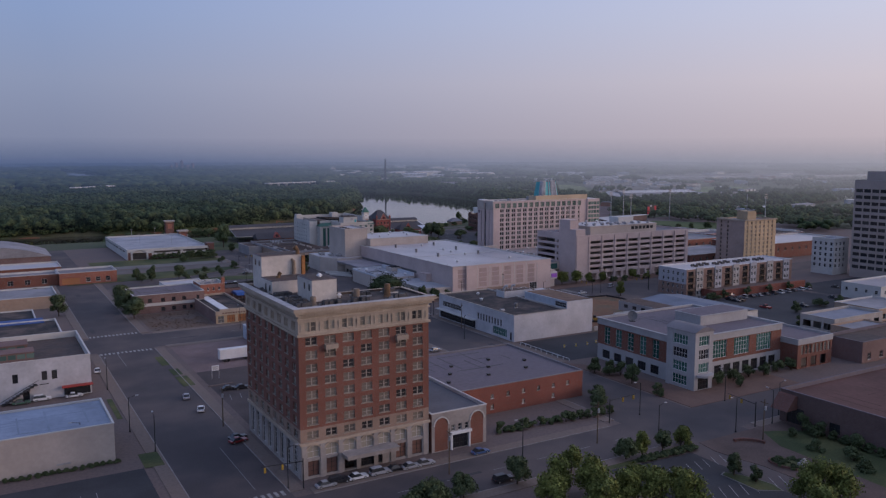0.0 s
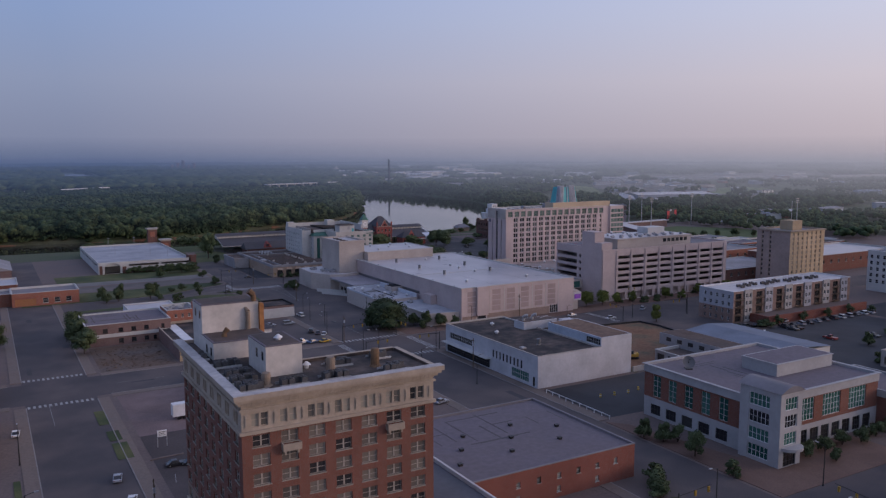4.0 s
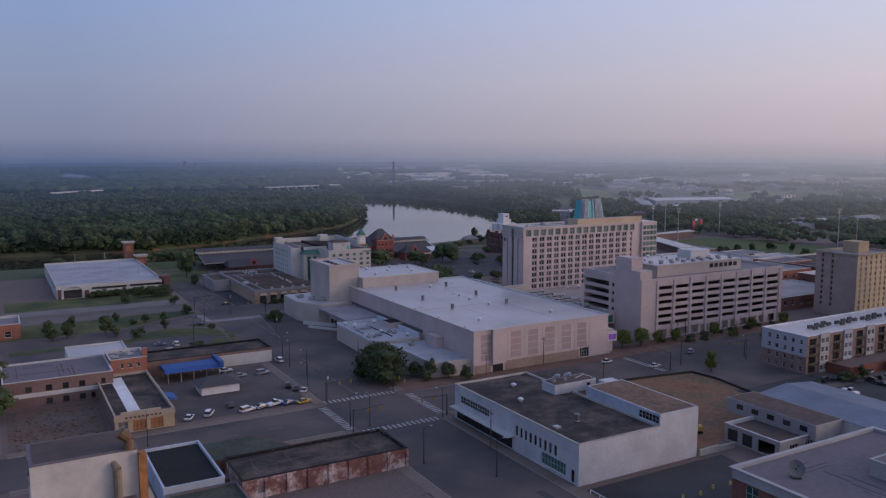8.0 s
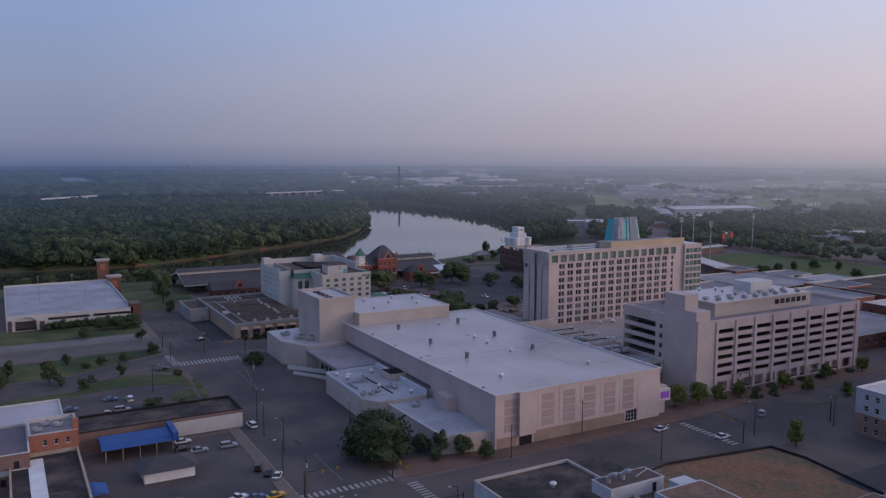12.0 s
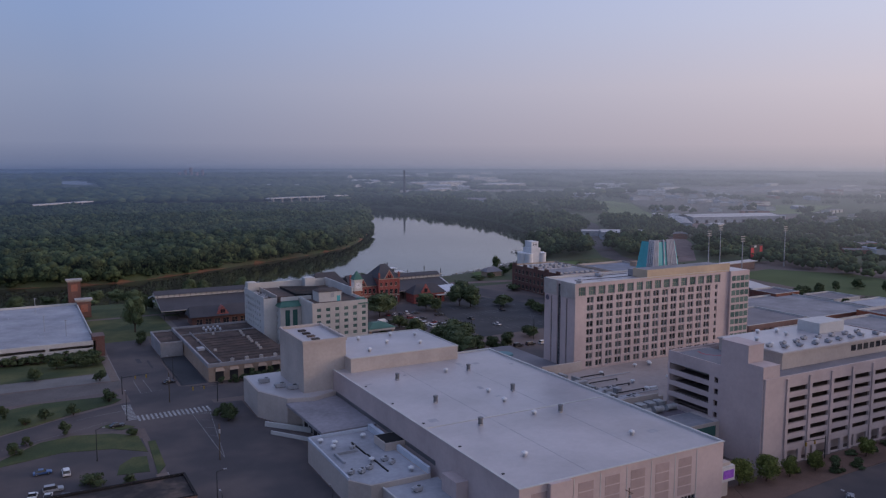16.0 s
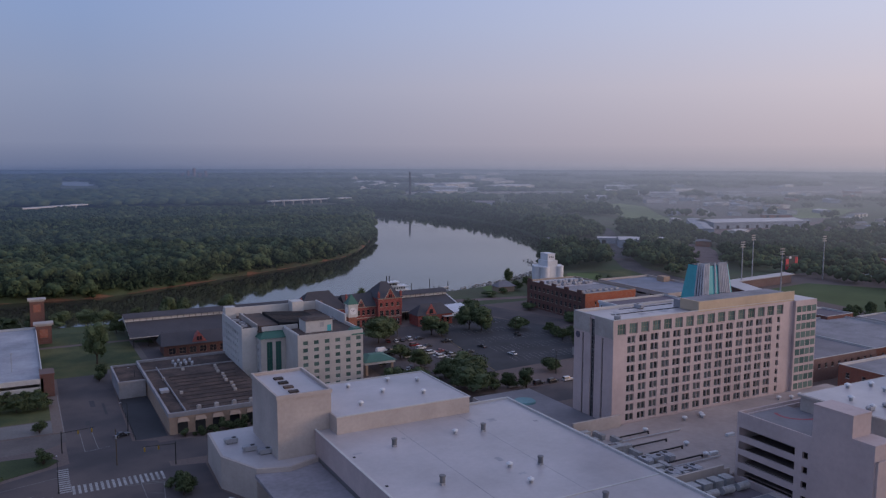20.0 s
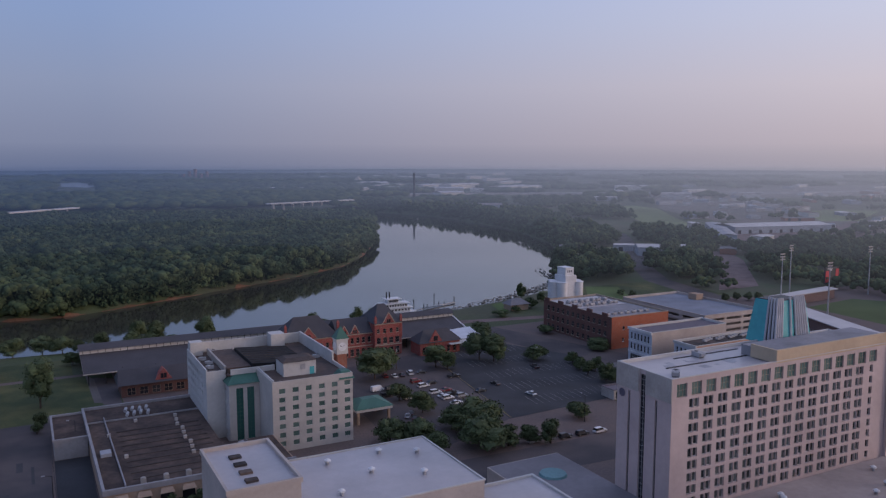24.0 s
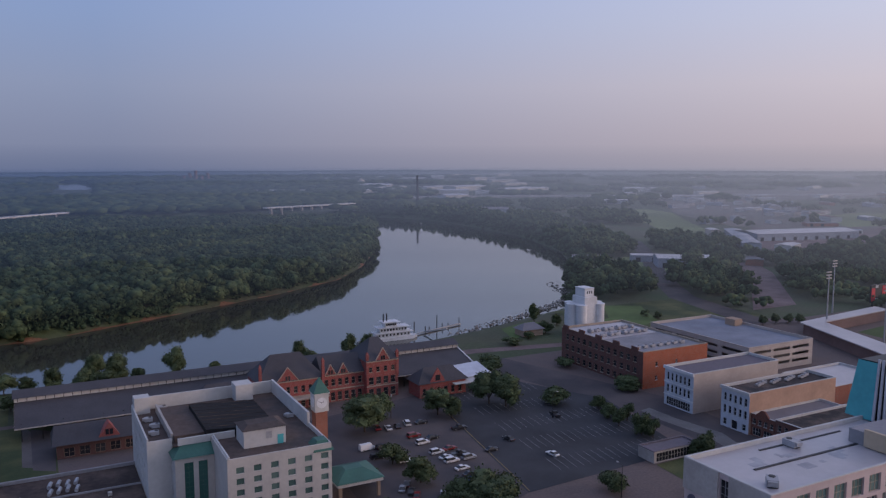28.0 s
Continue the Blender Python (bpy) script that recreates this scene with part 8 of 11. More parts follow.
west_side()
apartments()
east_side()

# ---- trees ----
TREE = {}


def tree_meshes(kind, w, h):
    """A trunk with limbs and a ragged crown of leaf clumps, for a tree w wide and h high."""
    key = (kind, w, h)
    if key in TREE:
        return TREE[key]
    rng = np.random.default_rng(int(w * 31 + h * 17) + len(kind))
    shrub = h <= 5.0
    s = Shape()
    base = h * (0.05 if shrub else 0.03 if kind == "dense" else 0.15)
    r = 0.09 + 0.016 * h
    s.rod(0, 0, 0, base + h * 0.2, r, r * 0.6, n=7)
    for k in range(5):
        a = 2 * math.pi * k / 5 + rng.uniform(-0.4, 0.4)
        q = (math.cos(a) * w * 0.3, math.sin(a) * w * 0.3, base + h * rng.uniform(0.35, 0.6))
        s.tube((0, 0, base), q, r * 0.5, r * 0.15, n=5)
    trunk = s.mesh("trunk", [BARK])
    lobes = []
    n = 7 if shrub else 46 if kind == "dense" else int(11 + w)
    for k in range(n):
        a = rng.uniform(0, 2 * math.pi)
        e = rng.uniform(0, 1)
        rad = (w / 2) * 0.82 * math.sqrt(rng.uniform(0.12, 1)) * (1 - 0.5 * e)
        lobes.append((rad * math.cos(a), rad * math.sin(a), base + (h - base) * (0.17 + 0.64 * e), w * rng.uniform(0.15, 0.24), (h - base) * rng.uniform(0.13, 0.2)))
    vs, fs, m = [], [], 0
    fill = 0.9 if w > 9 else 0.55 if kind == "light" else 0.72
    for x, y, z, rx, rz in lobes:
        v = lumpy(ICO1[0], 0.18, rng) * (rx * fill, rx * fill, rz * fill) + (x, y, z)
        vs.append(v)
        fs.append(np.concatenate([ICO1[1], ICO1[1][:, 2:]], 1) + m)
        m += len(v)
        q = 170
        d = rng.standard_normal((q, 3))
        d /= np.linalg.norm(d, axis=1)[:, None]
        c = d * (rx, rx, rz) * rng.uniform(0.55, 1.32, (q, 1)) + (x, y, z)
        u = np.cross(d + 0.5 * rng.standard_normal((q, 3)), rng.standard_normal((q, 3)))
        u /= np.linalg.norm(u, axis=1)[:, None] + 1e-9
        t = np.cross(d + 0.5 * rng.standard_normal((q, 3)), u)
        t /= np.linalg.norm(t, axis=1)[:, None] + 1e-9
        size = rng.uniform(0.2, 0.46, (q, 1)) * (0.5 + w * 0.04)
        quad = np.stack([c - u * size, c - t * size * 0.7, c + u * size, c + t * size * 0.7], 1).reshape(-1, 3)
        vs.append(quad)
        fs.append(np.arange(4 * q).reshape(-1, 4) + m)
        m += 4 * q
    v, f = np.concatenate(vs), np.concatenate(fs)
    me = bpy.data.meshes.new("crown")
    me.from_pydata(v.tolist(), [], [tuple(dict.fromkeys(q)) for q in f.tolist()])
    me.materials.append(LEAF_LIGHT if kind == "light" else LEAF_DARK if kind == "dense" else LEAF)
    me.update()
    TREE[key] = trunk, me
    return TREE[key]


def plant_tree(x, y, w, h, kind="dark"):
    w, h = round(w * 2) / 2, round(h * 2) / 2
    z = float(ground_height(np.array([x]), np.array([y]))[0]) - 0.02
    shrub = h <= 5.0
    tm, cm = tree_meshes(kind, w, h)
    t = thing("shrub" if shrub else "tree", ("rounded green shrub" if shrub else "broad spreading shade tree" if w > 9 else "young leafy street tree") + (" with light green leaves" if kind == "light" else " with dark green leaves"), "shrub" if shrub else "tree", x, y, z, rz=(x * 37 + y * 11) % 360)
    part("trunk", tm, None, t, local=True)
    part("crown", cm, None, t, local=True)


TREES_PARK = [(99.0, 123.0, 7, 9), (103.5, 117.5, 8, 10), (108.0, 112.0, 7, 9), (112.5, 109.0, 8, 9.5), (107.0, 121.5, 6, 7.5), (114.0, 115.5, 6, 7), (95.0, 119.0, 7, 8), (117.5, 104.5, 7, 9), (121.5, 111.5, 5, 6.5), (139.5, 93.0, 8, 11), (143.5, 90.0, 8, 10), (134.0, 87.0, 7, 9), (109.7, 131.2, 5, 7), (141.8, 129.6, 4, 6), (130.0, 130.2, 4, 6.5), (100.5, 110.5, 7, 9)] + [(125.6, 131.0, 5, 6), (136.8, 130.6, 4.5, 5.5), (140.5, 107.2, 3, 4), (144.6, 131.0, 5, 4), (139.6, 112.2, 3, 5.5), (95.9, 132.3, 6, 7), (82.5, 132.4, 5, 6), (76.3, 132.1, 5, 6), (70.3, 131.2, 5, 6), (73.6, 130.7, 6, 7), (168.4, 190.9, 4, 6), (170.3, 186.0, 4, 6), (169.8, 175.4, 5, 7), (168.3, 163.0, 4, 4), (177.0, 122.1, 4, 5), (176.4, 117.4, 5, 4.5), (176.6, 108.0, 5, 5)]
TREES_CIVIC = [(192.4, 162.1, 4.5, 5), (199.1, 161.7, 4.5, 5), (206.8, 162.3, 4.5, 5), (212.6, 161.1, 4.5, 5), (220.1, 162.0, 4.5, 5), (225.8, 161.0, 4.5, 5), (195.9, 156.6, 3.5, 4), (173.3, 184.2, 4, 5)]
TREES_WESTSIDE = [(55.5, 374.3, 10, 11), (55.5, 355.1, 10, 10), (28.3, 377.8, 8, 10), (81.4, 457.5, 5, 7), (75.9, 456.2, 5, 6), (99.5, 453.8, 5, 5), (22.2, 428.5, 5, 6), (55.5, 387.0, 9, 11), (75.0, 466.7, 5, 7), (83.6, 467.8, 5, 8), (96.5, 458.1, 6, 9), (106.3, 445.4, 4, 4), (120.1, 457.1, 4, 4.5), (103.5, 482.7, 4, 4.5), (123.6, 476.2, 5, 4), (115.3, 475.3, 5, 4), (109.6, 472.2, 4, 3.5), (135.5, 485.5, 6, 5), (109.5, 451.8, 3, 3), (137.7, 447.5, 4, 2.5), (123.1, 411.7, 7, 4), (132.5, 408.2, 4, 3), (165.5, 452.1, 5, 5), (166.5, 446.1, 5, 4)] + [(167.5, 448.7, 5, 6), (113.9, 526.5, 5, 6), (135.4, 514.8, 5, 5)]
TREES_HALL = [(168.0, 339.9, 19, 13), (180.4, 337.8, 5, 6), (184.0, 333.4, 5, 7), (189.4, 330.5, 5, 6), (193.2, 325.2, 4, 6), (269.8, 333.3, 7, 8), (278.4, 331.9, 7, 8), (263.4, 335.5, 6, 7), (286.4, 331.0, 5, 6), (273.1, 291.6, 5, 8), (323.7, 325.0, 4, 5), (329.6, 314.3, 4, 5), (307.9, 326.2, 4, 3), (300.3, 326.8, 4, 3), (180.8, 330.6, 4, 4)]
TREES_STATION = [(278.4, 577.5, 16.0, 13.5), (287.5, 585.8, 10.0, 10.0), (308.3, 581.8, 11.0, 11.0), (311.3, 576.7, 7.5, 9.0), (331.2, 584.6, 14.0, 13.5), (335.0, 578.8, 12.5, 12.5), (353.6, 572.8, 11.0, 6.5), (353.4, 621.8, 12.5, 8.0), (275.3, 547.2, 9.0, 6.5), (276.7, 530.8, 10.0, 8.0), (285.1, 506.0, 17.5, 11.0), (264.7, 539.4, 7.5, 4.5), (360.5, 550.8, 6.0, 5.5), (364.1, 545.5, 6.0, 6.5), (358.8, 532.1, 7.5, 9.0), (360.3, 528.3, 6.0, 6.5), (363.4, 560.1, 6.0, 5.5), (357.7, 542.2, 5.0, 6.5)] + [(363.0, 509.9, 7.5, 6.5), (367.1, 510.5, 6.0, 6.5), (321.2, 501.0, 9.0, 5.5), (387.8, 614.1, 11.0, 4.5), (389.1, 574.7, 11.0, 5.5)]
TREES_RIVERSIDE = [(159.2, 598.0, 12, 19), (197.7, 675.2, 6, 5), (172.9, 656.5, 8, 6), (186.3, 672.9, 9, 5), (198.4, 675.0, 10, 9), (206.4, 670.8, 9, 8), (228.3, 659.3, 8, 8), (289.3, 671.4, 9, 7), (293.3, 663.9, 6, 6), (313.8, 675.8, 7, 5), (319.3, 675.3, 6, 5), (430.2, 701.1, 8, 11), (419.2, 674.3, 9, 7), (436.9, 689.0, 6, 6), (404.0, 667.5, 9, 4), (389.8, 661.1, 11, 4), (495.6, 684.6, 6, 4), (497.1, 674.7, 6, 5)] + [(537.1, 636.1, 5, 6), (546.9, 636.1, 5, 6), (553.3, 632.7, 5, 6), (558.8, 629.8, 5, 6)]
TREES_MORE = [(157.5, 569, 5, 5), (158.5, 575, 5, 5.5), (187.6, 490.4, 5, 5), (192.4, 490.7, 5, 5), (277.9, 490.7, 15, 11), (285.6, 489.3, 8, 7), (292.4, 488.5, 7, 6), (277.6, 511.0, 10, 8), (278.2, 504.6, 9, 8), (298.6, 485.3, 7, 8), (254.3, 508.6, 11, 8), (262.1, 504.5, 11, 8), (263.4, 495.7, 9, 7), (122.1, 541.4, 7, 6), (129.1, 540.6, 8, 6), (135.5, 541.8, 8, 6), (112.8, 386.2, 6, 5), (118.0, 384.8, 6, 5)] + [(122.2, 382.5, 5, 4.5), (109.3, 386.7, 5, 4)]
TREES_BANK = [(204, 695, 11, 15), (212, 697, 11, 14), (236, 697, 11, 15), (187, 697, 9, 10), (162, 690, 12, 9), (170, 685, 11, 8), (150, 690, 12, 9), (138, 700, 10, 9), (320, 702, 9, 12), (330, 702, 8, 11), (296, 705, 9, 12), (178, 700, 8, 7), (126, 705, 11, 9), (110, 706, 12, 10), (95, 706, 12, 9), (222, 708, 7, 7), (255, 706, 7, 6)]
CARS_STREET = [(49.1, 230.0, 80, 'sedan', 'silver'), (50.0, 216.5, 75, 'sedan', 'white'), (30.7, 272.9, 85, 'sedan', 'white'), (52.4, 189.8, 10, 'sedan', 'dark'), (51.9, 187.3, 10, 'sedan', 'red'), (21.4, 247.6, 0, 'sedan', 'white'), (13.1, 248.7, 0, 'suv', 'white'), (7.8, 247.7, 0, 'sedan', 'green'), (63.6, 152.4, 0, 'suv', 'dark'), (67.9, 152.3, 0, 'sedan', 'white'), (73.2, 152.3, 0, 'suv', 'silver'), (77.1, 152.3, 0, 'sedan', 'dark'), (80.6, 151.7, 0, 'sedan', 'silver'), (84.3, 151.8, 0, 'sedan', 'silver'), (98.8, 151.2, 0, 'sedan', 'blue'), (94.3, 135.3, 0, 'suv', 'dark'), (60.4, 151.9, 0, 'sedan', 'silver'), (62.0, 232.1, 0, 'sedan', 'dark'), (65.7, 231.3, 0, 'sedan', 'dark'), (138.3, 241.3, 10, 'sedan', 'silver'), (260.5, 305.9, 0, 'sedan', 'white')]
CARS_LOT = [(103.3, 330.4, 60, 'sedan', 'white'), (109.1, 331.1, 60, 'suv', 'white'), (119.8, 329.1, 20, 'suv', 'white'), (124.6, 330.1, 20, 'sedan', 'silver'), (128.8, 330.8, 20, 'pickup', 'white'), (132.9, 329.7, 15, 'sedan', 'blue'), (137.2, 328.6, 10, 'sedan', 'yellow'), (138.4, 347.0, 70, 'suv', 'dark'), (139.7, 342.6, 65, 'sedan', 'dark'), (141.2, 339.7, 60, 'sedan', 'white'), (128.0, 366.6, 0, 'sedan', 'silver'), (135.8, 366.2, 0, 'suv', 'silver'), (124.0, 369.7, 0, 'sedan', 'dark'), (125.4, 375.4, 0, 'sedan', 'white'), (145.9, 379.5, 95, 'suv', 'white'), (116.6, 335.8, 80, 'sedan', 'dark'), (100.4, 421.1, 0, 'sedan', 'blue'), (112.7, 426.5, 0, 'sedan', 'blue'), (118.2, 423.5, 90, 'suv', 'white'), (109.8, 410.0, 80, 'pickup', 'white'), (113.2, 409.0, 80, 'sedan', 'white'), (116.8, 407.0, 80, 'sedan', 'dark'), (121.0, 405.2, 80, 'pickup', 'white'), (124.0, 403.5, 80, 'sedan', 'white'), (114.6, 413.0, 0, 'suv', 'silver'), (134.7, 457.3, 10, 'sedan', 'dark'), (249.7, 319.0, 10, 'sedan', 'white'), (287.1, 314.2, 35, 'suv', 'silver'), (157.7, 500.1, 20, 'sedan', 'dark')]
CARS_HOTEL = [(272.9, 561.6, 5, 'van', 'white'), (277.7, 560.2, 10, 'suv', 'dark'), (277.5, 556.5, 10, 'sedan', 'dark'), (273.0, 553.5, 0, 'suv', 'dark'), (283.3, 578.0, 80, 'sedan', 'red'), (286.6, 576.3, 80, 'sedan', 'white'), (290.0, 576.5, 80, 'sedan', 'dark'), (294.1, 577.6, 80, 'suv', 'white'), (298.9, 576.4, 0, 'sedan', 'dark'), (290.9, 565.4, 5, 'suv', 'red'), (290.8, 558.4, 5, 'suv', 'white'), (295.6, 561.1, 5, 'sedan', 'dark'), (291.0, 548.8, 5, 'suv', 'white'), (291.7, 543.7, 5, 'sedan', 'white'), (291.9, 540.5, 5, 'suv', 'white'), (296.2, 549.9, 5, 'sedan', 'red'), (291.9, 534.0, 5, 'sedan', 'white'), (297.8, 540.5, 5, 'suv', 'silver'), (296.4, 544.4, 5, 'pickup', 'dark'), (291.7, 528.9, 5, 'sedan', 'dark'), (295.6, 525.9, 5, 'sedan', 'white'), (291.5, 524.4, 5, 'suv', 'blue'), (307.8, 565.2, 0, 'pickup', 'dark'), (307.3, 542.9, 5, 'sedan', 'dark'), (317.2, 548.6, 100, 'sedan', 'dark'), (322.1, 530.9, 100, 'sedan', 'white'), (345.0, 561.8, 80, 'pickup', 'dark')]
CARS_HOTELB = [(292.2, 521.4, 5, 'sedan', 'white'), (279.5, 547.0, 0, 'sedan', 'white'), (272.4, 530.9, 60, 'sedan', 'dark'), (270.0, 528.7, 60, 'sedan', 'silver'), (271.4, 525.9, 60, 'sedan', 'dark'), (271.6, 522.8, 60, 'sedan', 'red'), (278.5, 520.4, 60, 'sedan', 'silver'), (294.5, 488.5, 5, 'suv', 'silver'), (305.5, 487.3, 5, 'suv', 'dark'), (311.9, 486.9, 5, 'suv', 'dark'), (318.7, 486.3, 5, 'suv', 'white'), (320.2, 263.3, 10, 'suv', 'silver'), (314.7, 263.9, 10, 'sedan', 'dark'), (309.4, 264.5, 10, 'suv', 'white'), (302.2, 263.8, 10, 'sedan', 'dark'), (292.0, 265.1, 10, 'sedan', 'dark'), (297.1, 264.5, 10, 'suv', 'dark')]
LAMP_PLACES = [(30.3, 208.4), (33.2, 191.0), (17.6, 194.1), (51.8, 200.6), (53.2, 155.1), (30.7, 250.5), (105.9, 144.1), (126.9, 142.3), (141.2, 136.2), (180.7, 149.5), (162.4, 130.6), (163.3, 123.2), (183.2, 133.7), (175.8, 130.1), (151.0, 152.7), (86.2, 144.3), (157.4, 252.3), (145.9, 299.1), (167.1, 295.3), (165.9, 268.0), (146.4, 268.2), (146.8, 370.1), (148.3, 356.7), (156.5, 414.6), (141.1, 301.8), (89.2, 313.8), (142.9, 340.8), (143.1, 323.9), (148.8, 384.1), (169.6, 361.4), (199.5, 322.6), (227.0, 327.2), (233.0, 301.9), (270.5, 303.3), (297.2, 296.9), (245.1, 337.3), (126.4, 429.8), (138.3, 462.4), (160.1, 504.8), (292.2, 586.7), (342.8, 560.1), (320.8, 497.0), (167.8, 548.7), (153.7, 475.7)]

for k, (x, y, w, h) in enumerate(TREES_PARK):
    plant_tree(x, y, w, h, "light" if k < 16 else "dark")
for group in (TREES_CIVIC, TREES_WESTSIDE, TREES_STATION, TREES_RIVERSIDE, TREES_MORE, TREES_BANK):
    for x, y, w, h in group:
        plant_tree(x, y, w, h)
for k, (x, y, w, h) in enumerate(TREES_HALL):
    plant_tree(x, y, w, h, "dense" if k == 0 else "light" if k in (5, 6, 7, 8, 9, 10, 11) else "dark")
rng = random.Random(3)
for k in range(15):
    plant_tree(111 + 2.4 * k + rng.uniform(-0.5, 0.5), 160.5 - 0.2 * k + rng.uniform(-0.8, 0.8), 2.5 + rng.randint(0, 2) * 0.5, 2.0 + 0.5 * rng.randint(0, 2))
for k in range(7):
    plant_tree(145 + 1.1 * k, 162 + 1.4 * k, 5.0, 4.0)
for k in range(16):
    plant_tree(2 + 1.5 * k, 188.6, 1.5, 1.0)
for k in range(12):
    plant_tree(101 + 3.1 * k, 553.6 + rng.uniform(-0.6, 0.6), 5.0, 3.5 + 0.5 * (k % 3))
for k in range(9):
    plant_tree(175 + 4.4 * k, 490.6, 3.5 + 0.5 * (k % 3), 2.5 + 0.5 * (k % 2))

# grass verges along the west street
for q in ((29.0, 30.4, 220, 240), (29.2, 33.5, 181.5, 191), (50.2, 52.8, 270, 283), (51.0, 54.0, 256, 264), (51.0, 54.6, 242, 254)):
    sheet("verge", rect(*q), 0.13, GRASS, "small grass verge by the sidewalk", "lawn")
sheet("parking_lot", rect(58, 102, 198, 256), RD + 0.012, mat("brown_asphalt", (0.072, 0.058, 0.055), 0.92, 0.2, 2.0, 0.25, 0.06), "worn dark asphalt lot beside the tower", "parking lot")
sheet("kerb", [(57.4, 238.0), (65.2, 238.4), (65.2, 239.1), (57.4, 238.7)], 0.2, CONCRETE, "pale concrete wheel stop of the lot", "kerb", thick=1)

# ---- vehicles ----
PAINTS = {"white": (0.62, 0.62, 0.62), "silver": (0.30, 0.31, 0.33), "dark": (0.022, 0.023, 0.027), "red": (0.20, 0.02, 0.02), "blue": (0.05, 0.10, 0.22), "yellow": (0.55, 0.33, 0.03), "green": (0.06, 0.13, 0.09)}
TYRE = mat("tyre_rubber", (0.02, 0.02, 0.02), 0.9)
LAMP_GLASS = mat("lamp_lens", (0.5, 0.5, 0.48), 0.2, spec=0.6)
TAIL = mat("tail_lens", (0.25, 0.015, 0.012), 0.3, spec=0.6)
CARS = {}
SIZES = {"sedan": (4.6, 1.8, 0.78, 1.42), "suv": (4.8, 1.9, 0.95, 1.75), "pickup": (5.5, 1.95, 0.98, 1.8), "van": (5.4, 2.0, 1.05, 2.15)}


def car(x, y, rz, kind, colour):
    key = (kind, colour)
    if key in CARS:
        return copy_thing(CARS[key], pose(x, y, 0.055, 0, 0, rz))
    L, W, belt, top = SIZES[kind]
    word = {"dark": "dark"}.get(colour, colour)
    t = thing("car" if kind == "sedan" else kind, word + " " + {"sedan": "sedan", "suv": "sport utility car", "pickup": "pickup truck", "van": "panel van"}[kind] + " parked or standing on asphalt", "car", x, y, 0.055, group="parked cars", rz=rz)
    pm = mat("car_paint_" + colour, PAINTS[colour], 0.28, 0.03, 2, 0.05, 0.3, spec=0.5)
    h = L / 2
    prof = [(-h, 0.45), (-h + 0.1, 0.28), (h - 0.1, 0.28), (h, 0.45), (h - 0.04, belt * 0.78), (h - 0.35, belt * 0.92), (h * 0.42, belt), (-h * 0.72, belt), (-h + 0.05, belt * 0.93)]
    if kind in ("pickup",):
        prof = prof[:6] + [(h * 0.5, belt), (-h + 0.05, belt)]
    s = Shape()
    rows = []
    for yy, k in ((-W / 2 + 0.08, 0.985), (-W / 2, 0.97), (W / 2, 0.97), (W / 2 - 0.08, 0.985)):
        rows.append([(px * (1.0 if abs(yy) < W / 2 else 0.985), yy, pz if abs(yy) < W / 2 else 0.04 + pz * 0.955) for px, pz in prof])
    for a, b in zip(rows[0:1] + rows[3:], rows[1:3]):
        for i in range(len(prof)):
            j = (i + 1) % len(prof)
            s.face([a[i], a[j], b[j], b[i]])
    for i in range(len(prof)):
        j = (i + 1) % len(prof)
        s.face([rows[0][i], rows[0][j], rows[3][j], rows[3][i]])
    s.face(rows[1])
    s.face(rows[2][::-1])
    if kind == "pickup":
        s.box(-h + 0.1, -0.5, -W / 2 + 0.15, W / 2 - 0.15, belt - 0.02, belt + 0.015)
    part("body", s, pm, t, local=True)
    f, b = {"sedan": (h * 0.40, -h * 0.78), "suv": (h * 0.45, -h * 0.95), "pickup": (h * 0.42, -0.55), "van": (h * 0.72, -h * 0.97)}[kind]
    f2, b2 = {"sedan": (h * 0.08, -h * 0.42), "suv": (h * 0.15, -h * 0.86), "pickup": (h * 0.16, -0.45), "van": (h * 0.45, -h * 0.95)}[kind]
    wb, wt = W / 2 - 0.06, W / 2 - 0.26
    part("cabin_glass", Shape().prism([(b, -wb), (f, -wb), (f, wb), (b, wb)], belt - 0.02, top - 0.06, 0, [(b2, -wt), (f2, -wt), (f2, wt), (b2, wt)]), GLASS_DARK if kind != "van" else pm, t, local=True)
    part("roof", Shape().prism([(b2 - 0.04, -wt - 0.03), (f2 + 0.04, -wt - 0.03), (f2 + 0.04, wt + 0.03), (b2 - 0.04, wt + 0.03)], top - 0.07, top, 0, [(b2 + 0.06, -wt + 0.06), (f2 - 0.06, -wt + 0.06), (f2 - 0.06, wt - 0.06), (b2 + 0.06, wt - 0.06)]), pm, t, local=True)
    if kind == "van":
        part("windscreen", Shape().face([(f + 0.01, -wb, belt), (f + 0.01, wb, belt), (f2 + 0.03, wt, top - 0.1), (f2 + 0.03, -wt, top - 0.1)]), GLASS_DARK, t, local=True)
    wm = Shape().tube((0, -0.11, 0), (0, 0.11, 0), 0.33, n=12).mesh("wheel", [TYRE])
    rm = Shape().tube((0, -0.12, 0), (0, 0.12, 0), 0.2, n=10).mesh("rim", [METAL])
    for px in (-h * 0.62, h * 0.62):
        for py in (-W / 2 + 0.1, W / 2 - 0.1):
            w = part("wheel", wm, None, t, at=pose(px, py, 0.33), local=True)
            part("rim", rm, None, w, local=True)
    for py in (-W / 2 + 0.12, W / 2 - 0.42):
        part("headlight", Shape().box(h - 0.14, h - 0.02, py, py + 0.3, belt * 0.66, belt * 0.8), LAMP_GLASS, t, local=True)
        part("tail_light", Shape().box(-h + 0.0, -h + 0.1, py, py + 0.3, belt * 0.72, belt * 0.88), TAIL, t, local=True)
    CARS[key] = t
    return t


